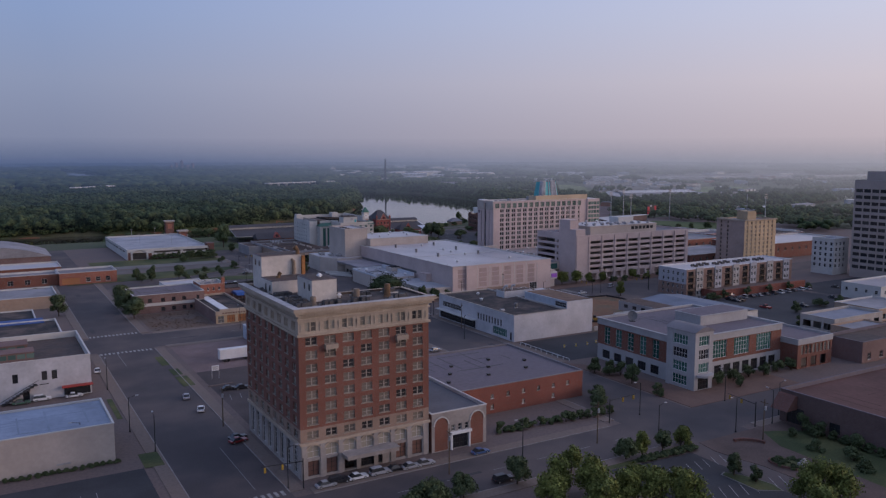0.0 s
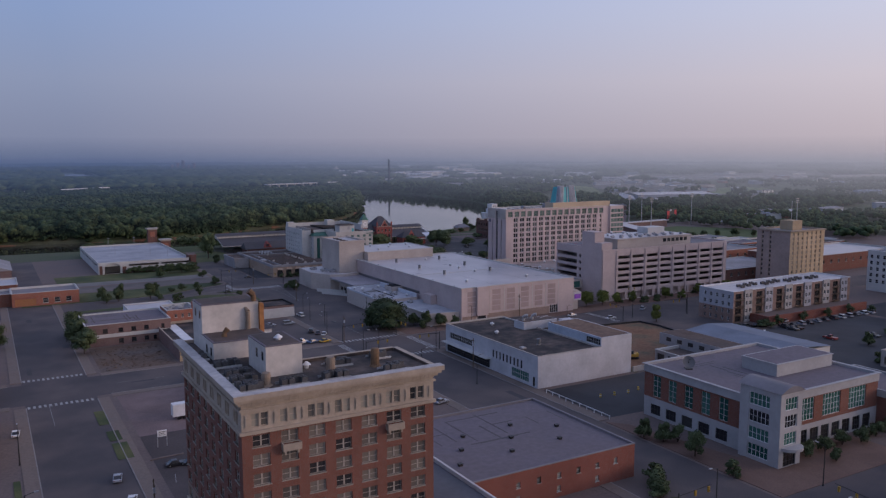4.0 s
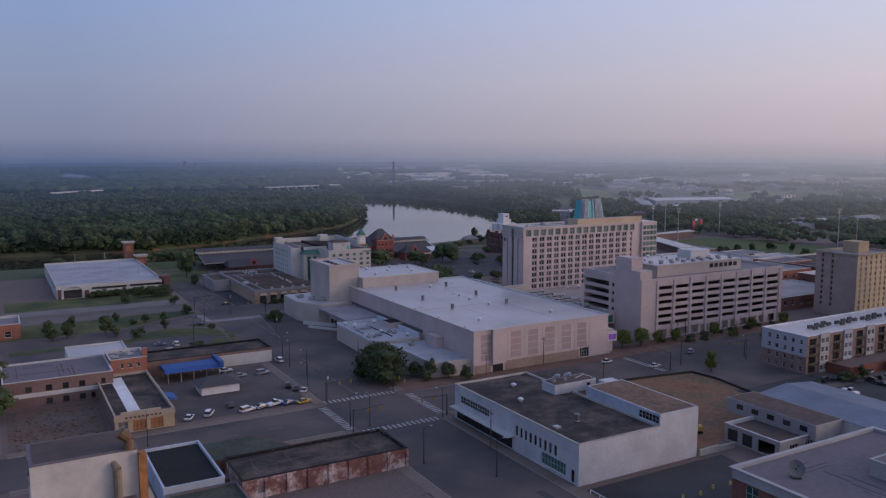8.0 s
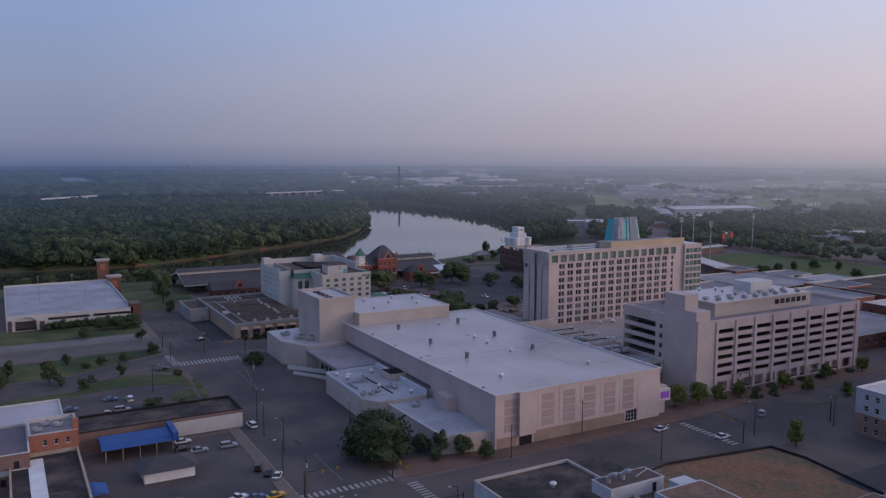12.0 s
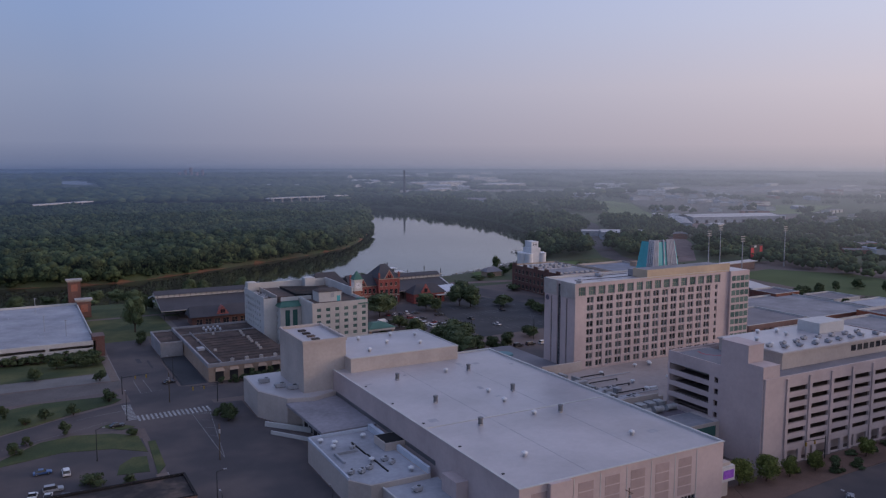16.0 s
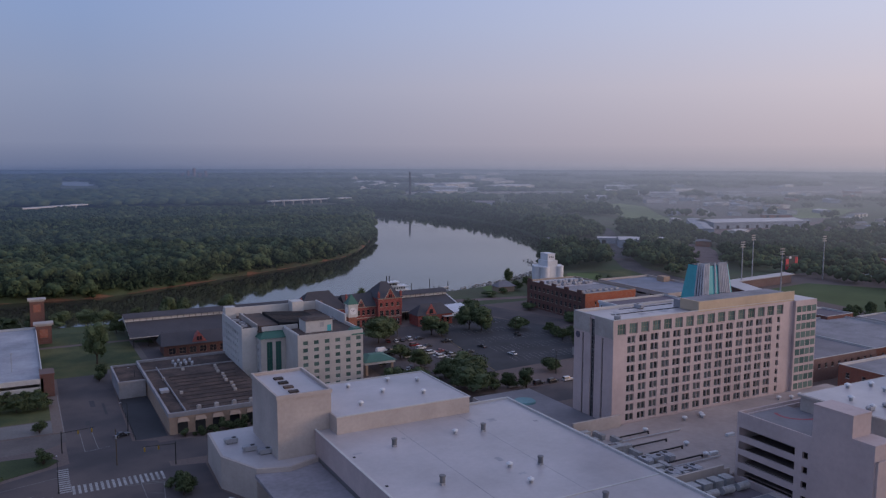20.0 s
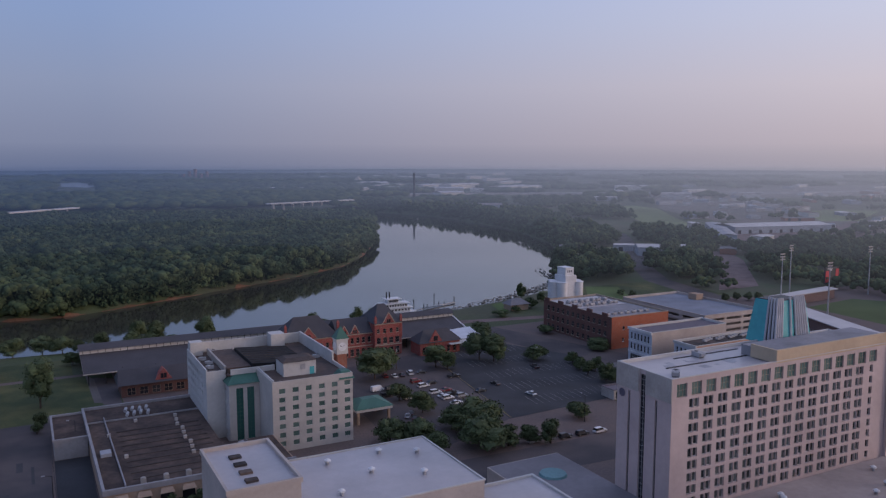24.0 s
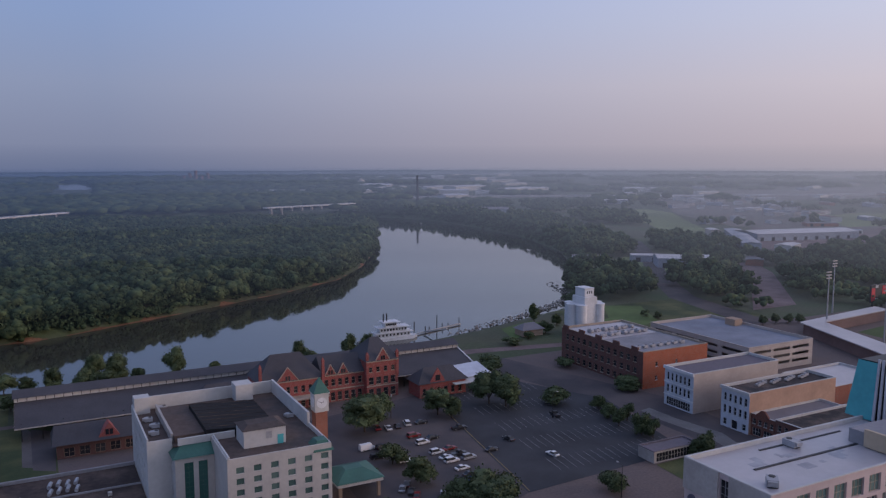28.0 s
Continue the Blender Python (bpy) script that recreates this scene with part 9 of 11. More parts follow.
for group in (CARS_STREET, CARS_LOT, CARS_HOTEL, CARS_HOTELB):
    for x, y, rz, kind, colour in group:
        car(x, y, rz, kind, colour)

# ---- street furniture ----
LAMPS = {}


def street_lamp(x, y, rz, kind):
    if kind in LAMPS:
        return copy_thing(LAMPS[kind], pose(x, y, 0.0, 0, 0, rz))
    if kind == "wood":
        t = thing("utility_pole", "dark wooden utility pole with a cross-arm", "pole", x, y, group="utility poles", rz=rz)
        part("pole", Shape().rod(0, 0, 0, 10.5, 0.17, 0.12, n=8), WOOD, t, local=True)
        part("cross_arm", Shape().box(-1.2, 1.2, -0.06, 0.06, 9.5, 9.65), WOOD, t, local=True)
        part("transformer", Shape().rod(0.35, 0, 7.8, 8.8, 0.25, n=10), METAL, t, local=True)
    else:
        t = thing("street_lamp", "tall dark metal street lamp with a short arm", "lamp", x, y, group="street lamps", rz=rz)
        part("pole", Shape().rod(0, 0, 0, 9.0, 0.13, 0.08, n=8), DARK_METAL, t, local=True)
        part("arm", Shape().tube((0, 0, 8.9), (1.7, 0, 9.3), 0.06), DARK_METAL, t, local=True)
        part("lamp_head", Shape().prism([(1.6, -0.16), (2.4, -0.12), (2.4, 0.12), (1.6, 0.16)], 9.22, 9.4), METAL, t, local=True)
        part("base", Shape().rod(0, 0, 0, 0.5, 0.25, 0.16, n=8), DARK_METAL, t, local=True)
    LAMPS[kind] = t
    return t


for k, (x, y) in enumerate(LAMP_PLACES):
    street_lamp(x, y, (k * 90) % 360, "wood" if k % 4 == 3 else "lamp")

SIGNAL = []


def traffic_signal(x, y, rz):
    if SIGNAL:
        return copy_thing(SIGNAL[0], pose(x, y, 0, 0, 0, rz))
    t = thing("traffic_signal", "traffic signal mast with yellow signal heads", "traffic light", x, y, group="traffic signals", rz=rz)
    part("pole", Shape().rod(0, 0, 0, 6.6, 0.16, 0.12, n=8), DARK_METAL, t, local=True)
    part("mast_arm", Shape().tube((0, 0, 6.0), (9.0, 0, 6.5), 0.11, 0.07), DARK_METAL, t, local=True)
    for u in (4.5, 8.2):
        hd = part("signal_head", Shape().box(u - 0.2, u + 0.2, -0.2, 0.15, 5.1, 6.2), mat("signal_yellow", (0.30, 0.19, 0.03), 0.6), t, "yellow signal head", local=True)
        part("lens", Shape().rod(u, -0.22, 5.25, 5.5, 0.05, n=8), DARK_METAL, hd, local=True)
    SIGNAL.append(t)
    return t


for x, y, rz in ((56.0, 153.5, 180), (31.0, 130.5, 0), (143, 325, 0), (169.5, 297, 180), (140, 297, 0), (166, 325.5, 270), (170, 130.8, 90), (139.6, 152, 0), (262, 300, 90), (300, 300, 180), (168.5, 469, 180), (140.6, 493, 0), (306, 335, 180)):
    traffic_signal(x, y, rz)


def crosswalk(x0, x1, y0, y1, along, n):
    """White bars across a street."""
    t = thing("crosswalk", "faded white zebra crossing on asphalt", "road marking", x0, y0, 0, kind="structure")
    for k in range(n):
        if along == "x":
            a = x0 + (x1 - x0) * k / n
            part("stripe", Shape().box(a, a + (x1 - x0) / n * 0.5, y0, y1, 0.04, 0.056), PAINT, t)
        else:
            a = y0 + (y1 - y0) * k / n
            part("stripe", Shape().box(x0, x1, a, a + (y1 - y0) / n * 0.5, 0.04, 0.056), PAINT, t)


crosswalk(142.5, 166.5, 324.0, 326.6, "x", 16)
crosswalk(142.5, 166.5, 294.4, 297.2, "x", 16)
crosswalk(139.0, 141.6, 299.5, 321.5, "y", 15)
crosswalk(167.6, 170.4, 299.5, 321.5, "y", 15)
crosswalk(141.5, 165, 459.8, 465.6, "x", 17)
crosswalk(138.6, 141.4, 462, 480, "y", 12)
crosswalk(34.5, 52.5, 294.8, 297.2, "x", 13)
crosswalk(34.5, 52.5, 325.2, 327.6, "x", 13)
crosswalk(34.5, 52.5, 152.2, 154.6, "x", 13)
crosswalk(258.4, 261.0, 300.5, 321.5, "y", 13)


def lines(name, label, segments, w=0.14, material=None, z=0.05):
    """Painted lines on the road: (x0, y0, x1, y1)."""
    t = thing(name, label, "road marking", segments[0][0], segments[0][1], 0, kind="structure")
    for x0, y0, x1, y1 in segments:
        d = Vector((x1 - x0, y1 - y0, 0)).normalized()
        n = Vector((-d.y, d.x, 0)) * w / 2
        a, b = Vector((x0, y0, z)), Vector((x1, y1, z))
        part("line", Shape().face([a - n, b - n, b + n, a + n]), material or PAINT, t)


lines("lane_lines", "worn white lane lines on asphalt", [(47, 158, 47, 186), (40, 276, 40, 296), (154.5, 330, 154.5, 350), (154.5, 360, 154.5, 364), (154.5, 375, 154.5, 379), (146.4, 509, 146.6, 491), (149.8, 510, 150.3, 492), (146.6, 491, 154, 492.7), (158, 459.8, 158.1, 415.7), (163.5, 458.1, 158.1, 415.7), (158, 459.8, 163.5, 458.1), (158.6, 452, 162.4, 450), (158.6, 444, 161.4, 442), (158.4, 436, 160.4, 434), (154, 459.5, 166, 456.5), (121.6, 458.4, 127.3, 461), (127.3, 461, 132.5, 463.2), (103, 451.5, 121.6, 458.4), (124, 470, 141, 474)] + [(x, 141.5, x + 4, 141.5) for x in range(60, 140, 12)] + [(x, 310.5, x + 4, 310.5) for x in range(60, 136, 12)], 0.18, mat("worn_lane_paint", (0.2, 0.195, 0.19), 0.85, 0.3, 2.0, 0.3, 0.3))
bays = []
for r in range(5):
    for k in range(17):
        x, y = 317.5 + 2.75 * k + 1.8 * r, 520 + 18 * r - 0.05 * k
        if x < 364 - 0.2 * max(0, y - 570) and y < 602:
            bays.append((x, y, x + 1.2, y + 9.6))
lines("bay_lines", "white painted parking bays on dark asphalt", bays, 0.12, mat("worn_bay_paint", (0.24, 0.24, 0.235), 0.9, 0.3, 2, 0.3, 0.3), z=0.085)
lines("lot_divider", "faded yellow dividing line of the parking lot", [(301, 512, 316.5, 607)], 0.3, mat("worn_yellow_paint", (0.20, 0.15, 0.07), 0.9, 0.3, 2, 0.3, 0.3), z=0.085)
lines("bay_lines", "white painted parking bays on dark asphalt", [(126 + 2.7 * k, 105 - 0.4 * k, 129 + 2.7 * k, 110 - 0.4 * k) for k in range(12)] + [(120 + 2.7 * k, 118, 122 + 2.7 * k, 122) for k in range(11)], 0.13)
lines("bay_lines", "white painted parking bays", [(-6 + 3 * k, 168, -6 + 3 * k, 173) for k in range(9)] + [(60 + 3 * k, 222, 60.8 + 3 * k, 227) for k in range(10)], 0.13, z=0.06)
sheet("parking_lot", rect(-40, 29, 158, 182), RD, ASPHALT_DARK, "dark asphalt parking lot with painted bays", "parking lot")
for k in range(6):
    t = thing("road_barrel", "yellow traffic drum in a yard", "barrel", 181.5 + 5.0 * k, 222.3 - 0.5 * (k % 3), 0, group="traffic drums")
    part("drum", Shape().rod(181.5 + 5.0 * k, 222.3 - 0.5 * (k % 3), 0.05, 1.0, 0.32, 0.26, n=10), YELLOW, t)
    part("band", Shape().rod(181.5 + 5.0 * k, 222.3 - 0.5 * (k % 3), 0.45, 0.6, 0.325, 0.31, n=10), WHITE, t)
f = thing("barrier_fence", "low white railing along the yard", "fence", 171, 205, 0)
for k in range(10):
    part("post", Shape().box(170.4, 170.55, 206 + 3.1 * k, 206.15 + 3.1 * k, 0, 1.1), WHITE, f)
    if k < 9:
        part("rail", Shape().box(170.42, 170.53, 206.15 + 3.1 * k, 209.1 + 3.1 * k, 0.9, 1.05), WHITE, f)
f = thing("lot_fence", "dark low fence round the cleared lot", "fence", 209, 292, 0)
ring = [(209, 294.8), (232, 298.6), (249, 296.3), (265.8, 293.8), (267, 284), (262.6, 257.4), (247, 252)]
for (ax, ay), (bx, by) in zip(ring, ring[1:]):
    part("panel", Shape().prism([(ax, ay), (ax + 0.05, ay + 0.08), (bx + 0.05, by + 0.08), (bx, by)], 0.05, 0.8), DARK_METAL, f)
    n = max(2, int(math.hypot(bx - ax, by - ay) / 3))
    for k in range(n):
        part("post", Shape().rod(ax + (bx - ax) * k / n, ay + (by - ay) * k / n, 0, 1.1, 0.05, n=5), DARK_METAL, f)

# river boat and landing
b = thing("river_boat", "white two-deck paddle boat moored at the bank", "boat", 356, 728, WATER_Z)
part("hull", Shape().prism([(342, 731), (345, 727), (368, 727), (372, 731), (368, 735), (345, 735)], WATER_Z - 0.5, WATER_Z + 1.6), WHITE, b)
for j, (a0, a1) in enumerate(((345.5, 368), (347, 366), (350, 360))):
    z = WATER_Z + 1.6 + 2.9 * j
    part("deck_house", Shape().box(a0 + 1.5, a1 - 1.5, 728.4, 733.6, z, z + 2.6), WHITE, b)
    part("deck", Shape().box(a0, a1, 727.2, 734.8, z + 2.6, z + 2.9), WHITE, b)
    for k in range(9):
        part("window", Shape().box(a0 + 2 + (a1 - a0 - 5) * k / 8, a0 + 3 + (a1 - a0 - 5) * k / 8, 728.3, 728.42, z + 0.9, z + 2.0), GLASS_DARK, b)
    for k in range(10):
        part("rail_post", Shape().rod(a0 + 0.2 + (a1 - a0 - 0.4) * k / 9, 727.4, z, z + 2.6, 0.07, n=5), WHITE, b)
for px in (351.5, 353.5):
    part("funnel", Shape().rod(px, 731, WATER_Z + 10, WATER_Z + 14.5, 0.35, n=10), DARK_METAL, b)
part("paddle_wheel", Shape().tube((343, 729, WATER_Z + 1.4), (343, 733, WATER_Z + 1.4), 1.9, n=14), mat("red_panel", (0, 0, 0)), b)
d = thing("boat_landing", "grey floating landing with mooring piles", "dock", 380, 735, WATER_Z)
part("pontoon", Shape().box(335, 341, 722, 729, WATER_Z - 0.3, WATER_Z + 1.2), STONE, d)
for k, (px, py, ph) in enumerate(((373, 737, 7.0), (381, 739, 3.2), (384, 740, 2.6), (390, 742, 8.5), (394, 743, 3.0), (399, 745, 2.4), (408, 748, 4.5))):
    part("pile", Shape().rod(px, py, WATER_Z - 2, WATER_Z + ph, 0.28, n=8), DARK_METAL, d)
part("walkway", Shape().prism([(374, 733.4), (408, 746), (407.4, 747.6), (373.4, 735)], WATER_Z + 0.5, WATER_Z + 0.9), STONE, d, "narrow grey landing walkway")
part("gangway", Shape().tube((378, 734.6, WATER_Z + 1.2), (384, 718, WATER_Z + 5.5), 0.5, n=4), METAL, d, "sloping metal gangway")
lw = thing("park_lodge", "small park lodge with a pale roof", "building", 404, 672)
part("lodge_wall", Shape().box(404, 416, 672, 680, -4, 3.4), TAN_BRICK, lw)
s = Shape()
hip(s, 403, 417, 671, 681, 3.4, 6.4, 4)
part("lodge_roof", s, ROOF_LAV, lw)

# ---- yards, plaza and roof clutter ----


def excavator(x, y, rz):
    t = thing("excavator", "yellow tracked excavator standing on bare earth", "excavator", x, y, 0.04, rz=rz)
    ym = mat("machine_yellow", (0.42, 0.26, 0.05), 0.5, 0.15, 2, 0.2, 0.4)
    for py in (-1.1, 0.7):
        part("track", Shape().box(-1.6, 1.6, py, py + 0.4, 0.1, 0.75).box(-1.9, 1.9, py, py + 0.4, 0.25, 0.6), DARK_METAL, t, local=True)
    part("body", Shape().box(-1.7, 1.0, -1.1, 1.1, 0.9, 1.9).box(-1.75, -1.0, -1.05, 1.05, 1.9, 2.15), ym, t, local=True)
    part("cab", Shape().prism([(0.0, 0.1), (1.2, 0.1), (1.2, 1.05), (0.0, 1.05)], 1.9, 2.9, 0, [(0.1, 0.15), (1.0, 0.15), (1.0, 1.0), (0.1, 1.0)]), GLASS_DARK, t, local=True)
    part("boom", Shape().tube((0.9, -0.3, 1.6), (3.0, -0.3, 3.9), 0.22, 0.18, n=4).tube((3.0, -0.3, 3.9), (4.8, -0.3, 3.2), 0.18, 0.15, n=4), ym, t, local=True)
    part("stick", Shape().tube((4.8, -0.3, 3.3), (5.2, -0.3, 1.2), 0.15, 0.12, n=4), ym, t, local=True)
    part("bucket", Shape().prism([(4.6, -0.7), (5.5, -0.7), (5.5, 0.1), (4.6, 0.1)], 0.4, 1.2, 0, [(4.9, -0.7), (5.4, -0.7), (5.4, 0.1), (4.9, 0.1)]), DARK_METAL, t, local=True)


excavator(221, 250.5, 150)
t = thing("yard_wall", "low pale concrete yard wall", "wall", 210, 237)
part("wall_panel", Shape().box(209, 216, 237.6, 238.0, 0, 1.8), STONE, t)
part("wall_panel", Shape().box(216.2, 222, 237.6, 238.0, 0, 1.5), STONE, t)


def roof_patches(owner, x0, x1, y0, y1, z, material, n, seed, long=False):
    """Mended patches and seams lying on a flat roof."""
    rng = random.Random(seed)
    for k in range(n):
        w, d = (rng.uniform(0.25, 0.5), rng.uniform(5, 16)) if long else (rng.uniform(0.8, 3.2), rng.uniform(0.6, 2.6))
        if long and k % 2:
            w, d = d, w
        x, y = rng.uniform(x0 + 1, x1 - 1 - w), rng.uniform(y0 + 1, y1 - 1 - d)
        part("roof_patch", Shape().box(x, x + w, y, y + d, z, z + 0.012 + 0.001 * k), material, owner)


def owner_of(name):
    return bpy.data.objects[name]


PATCH = mat("mended_tar", (0.085, 0.07, 0.062), 0.95, 0.2, 1.0, 0.2, 0.2)
PALE = mat("pale_roof_stain", (0.33, 0.325, 0.335), 0.8, 0.1, 1.0, 0.2, 0.15)
roof_patches(owner_of("store_building"), 172, 190, 240, 270, 9.5, PATCH, 12, 1)
roof_patches(owner_of("store_building"), 172, 194, 240, 292, 9.5, PATCH, 12, 2, True)
roof_patches(owner_of("warehouse"), 90, 148, 188, 211, 7.25, mat("grey_seam", (0.085, 0.078, 0.08), 0.9), 14, 3, True)
roof_patches(owner_of("civic_building"), 190, 202, 176, 203, 13.7, mat("grey_seam", (0, 0, 0)), 8, 4, True)
roof_patches(owner_of("convention_hall"), 200, 257, 331, 430, 14.85, PALE, 10, 5)
roof_patches(owner_of("hotel_tower"), 283, 313, 418, 433, 39.4, PALE, 10, 6)
roof_patches(owner_of("derelict_building"), 103, 141, 269, 283, 4.1, PATCH, 12, 7, True)
roof_patches(owner_of("office_tower"), 59, 87, 159, 171, 37.2, PATCH, 12, 8)
roof_patches(owner_of("corner_store"), -10, 25, 251, 285, 9.8, PATCH, 10, 9, True)
roof_patches(owner_of("apartment_block"), 300, 376, 274, 290, 13.0, PALE, 10, 10, True)
roof_patches(owner_of("workshop"), -10, 23, 192, 210, 8.5, mat("blue_seam", (0.2, 0.24, 0.3), 0.8), 10, 11, True)
roof_patches(owner_of("brick_range"), 58, 87, 365, 387, 7.8, PATCH, 10, 12, True)
roof_patches(owner_of("brown_roof_hall"), 182, 215, 84, 130, 7.7, mat("dark_red_seam", (0.078, 0.04, 0.035), 0.9), 14, 13, True)
roof_patches(owner_of("riverside_garage"), 86, 136, 558, 650, 6.0, PALE, 14, 14, True)

# ducts, frames and plant between the hall and the hotel
pod = owner_of("hotel_podium")
DUCT = mat("weathered_duct", (0.33, 0.33, 0.325), 0.6, 0.15, 1.5, 0.25, 0.3, metal=0.2)
rng = random.Random(21)
for k in range(11):
    x = 260.5 + rng.uniform(0, 4)
    part("duct", Shape().box(x, x + rng.uniform(4, 9), 376.5 + 3.5 * k, 378.3 + 3.5 * k, 9.1, 10.2 + rng.uniform(0, 1.2)), DUCT, pod)
for k in range(7):
    x = 270 + rng.uniform(0, 3)
    part("duct", Shape().box(x, x + 1.3, 378 + 5 * k, 382 + 5 * k, 9.1, 10.6), DUCT, pod)
for k, y in enumerate((386, 393, 399, 406)):
    part("pipe_rack", Shape().box(274, 286, y, y + 0.35, 9.7, 10.0).box(274, 274.3, y, y + 0.35, 9.1, 9.7).box(285.7, 286, y, y + 0.35, 9.1, 9.7), DARK_METAL, pod)
part("plant_screen", Shape().box(259.3, 281, 374.6, 375.2, 9.0, 12.0).box(281, 283, 374.6, 375.2, 9.0, 11.0), BEIGE, pod)
for k in range(4):
    part("tank", Shape().tube((261.5 + 5 * k, 366.5, 10.4), (265 + 5 * k, 366.5, 10.4), 0.9, n=12), DUCT, pod)
part("plant_deck", Shape().box(259, 281, 362.2, 374.4, 0, 9.2), BEIGE, pod)
part("plant_deck_roof", Shape().box(259.2, 280.8, 362.4, 374.2, 9.2, 9.3), ROOF_WORN, pod)
for k in range(5):
    part("fan_box", Shape().box(262 + 3.6 * k, 264.6 + 3.6 * k, 369.5, 372.5, 9.3, 11.2), DUCT, pod)
for x0, y0 in ((289, 386), (300, 382), (315, 398), (331, 384), (304, 394)):
    part("vent_box", Shape().box(x0, x0 + 2.6, y0, y0 + 1.0, 9.1, 9.8), WHITE, pod)

# plaza before the brown-roofed hall
sheet("lawn", [(168.4, 127.2), (171.4, 126), (179, 122), (179, 84), (161, 84), (162.5, 101), (163.4, 118.4)], 0.135, GRASS, "narrow lawn before the hall", "lawn")
sheet("lawn", [(111, 128.6), (144, 127.4), (146.4, 131), (108, 131)], 0.06, GRASS, "grass strip between street and lot", "lawn")
KERB_DULL = mat("dull_kerb", (0.17, 0.16, 0.15), 0.9, 0.1, 2, 0.2, 0.2)
isl = [(137.4, 104.4), (141.6, 101.6), (142.6, 104.6), (141.8, 109.4), (139.2, 114.2), (137.6, 113.6)]
sheet("island", isl, 0.2, GRASS, "planted parking island with a pale kerb", "lawn")
sheet("island", [(139.5 + 1.12 * (x - 139.5), 108 + 1.06 * (y - 108)) for x, y in isl], 0.15, KERB_DULL, "pale kerb of a parking island", "kerb", thick=1)
t = thing("planter", "oval brick planter with dark clipped shrubs", "planter", 155, 109)
part("planter_rim", Shape().prism([(155.2 + 3.0 * math.cos(a) - 1.2 * math.sin(a), 109.6 + 4.6 * math.sin(a)) for a in [math.pi * k / 10 for k in range(20)]], 0.1, 0.6), DARK_BRICK, t)
part("soil", Shape().prism([(155.2 + 2.7 * math.cos(a) - 1.1 * math.sin(a), 109.6 + 4.2 * math.sin(a)) for a in [math.pi * k / 10 for k in range(20)]], 0.6, 0.66), GRASS, t)
t = thing("monument", "low pale stone marker on a pedestal in the planter", "monument", 156.6, 107.2)
part("pedestal", Shape().box(155.4, 157.8, 106.4, 108.0, 0.6, 1.2), STONE, t)
part("block", Shape().box(155.9, 157.3, 106.7, 107.7, 1.2, 1.7).box(156.2, 157.0, 106.9, 107.5, 1.7, 2.1), STONE, t)
for x, y in ((153.4, 112.2), (155.2, 112.6), (153.0, 110.2), (155.0, 110.4), (153.8, 107.4), (157.4, 111.0), (157.6, 109.2)):
    plant_tree(x, y, 2.0, 1.5)
t = thing("curved_bench", "low curved dark-brick bench wall on the plaza", "bench", 158, 122)
for k in range(14):
    a, b = (math.radians(8 + 82 * q / 14) for q in (k, k + 1))
    part("bench_segment", Shape().prism([(156.4 + r * math.cos(q), 120.6 + 1.05 * r * math.sin(q)) for r, q in ((5.0, a), (5.6, a), (5.6, b), (5.0, b))], 0.1, 0.75), DARK_BRICK, t)
for k in range(12):
    plant_tree(178.2, 86 + 3.2 * k, 3.0, 2.5)
for k in range(8):
    plant_tree(128.5 + 2.2 * k, 128.2 - 0.1 * k, 3.0, 1.5)
for x, y, w, h in ((168.0, 112, 4, 3), (170, 104, 5, 3.5), (172, 121, 3, 2.5), (166.5, 99, 4, 3)):
    plant_tree(x, y, w, h)

# rubble, lots and lawns further on
rng = np.random.default_rng(33)
n = 260
p = np.column_stack([rng.uniform(59, 81, n), rng.uniform(326, 360, n), np.full(n, 0.1)])
sz = rng.uniform(0.1, 0.75, n) ** 2 + 0.08
v = np.concatenate([lumpy(ICO1[0], 0.25, rng) * (s, s, s * 0.5) + q for s, q in zip(sz, p)])
f = np.concatenate([ICO1[1] + 12 * 0 + len(ICO1[0]) * k for k in range(n)])
tagged(new("rubble", big_mesh("rubble", v, f, RUBBLE)), "broken concrete and earth rubble", "rubble", kind="stuff")
sheet("courtyard", [(161, 494), (170.4, 494), (171, 540.6), (161.5, 540.6)], 0.05, ASPHALT_DARK, "dark asphalt hotel courtyard", "parking lot")
sheet("lawn", rect(60, 139.5, 527, 555), 0.055, GRASS, "grass before the open-deck garage", "lawn")
sheet("path", [(60, 515), (139.8, 513), (141, 520), (139.8, 526), (60, 527)], 0.07, mat("pale_path", (0.16, 0.15, 0.14), 0.9, 0.12, 1.5, 0.2, 0.1), "pale paved path before the garage", "pavement")
PARK_GRASS = mat("park_grass", (0.085, 0.125, 0.04), 0.95, 0.15, 1.5, 0.25, 0.05)
sheet("lawn", [(448, 662), (470, 662), (494, 672), (516, 711), (496, 722), (474, 690), (452, 682)], 0.07, PARK_GRASS, "bright mown park lawn beside the silos", "lawn")
sheet("lawn", [(396, 668), (416, 684), (436, 690), (430, 704), (404, 694)], 0.08, PARK_GRASS, "green park mound by the river", "lawn")
sheet("lawn", [(343, 484), (372, 484), (376, 506), (366, 511), (345, 510)], 0.075, GRASS, "dark lawn beside the parking lot", "lawn")
sheet("railway", [(345, 655), (366, 654), (420, 644), (470, 640), (560, 640), (560, 646), (470, 647), (421, 651), (366, 662), (345, 663)], 0.05, GRAVEL, "brown ballast railway line", "railway")
sheet("path", [(376, 552), (381, 553), (381, 540), (384, 521), (378, 503), (373, 503), (377, 522), (375, 540)], 0.08, mat("pale_path", (0, 0, 0)), "pale curving path beside the street", "pavement")
s = Shape()
rng = np.random.default_rng(44)
rock = []
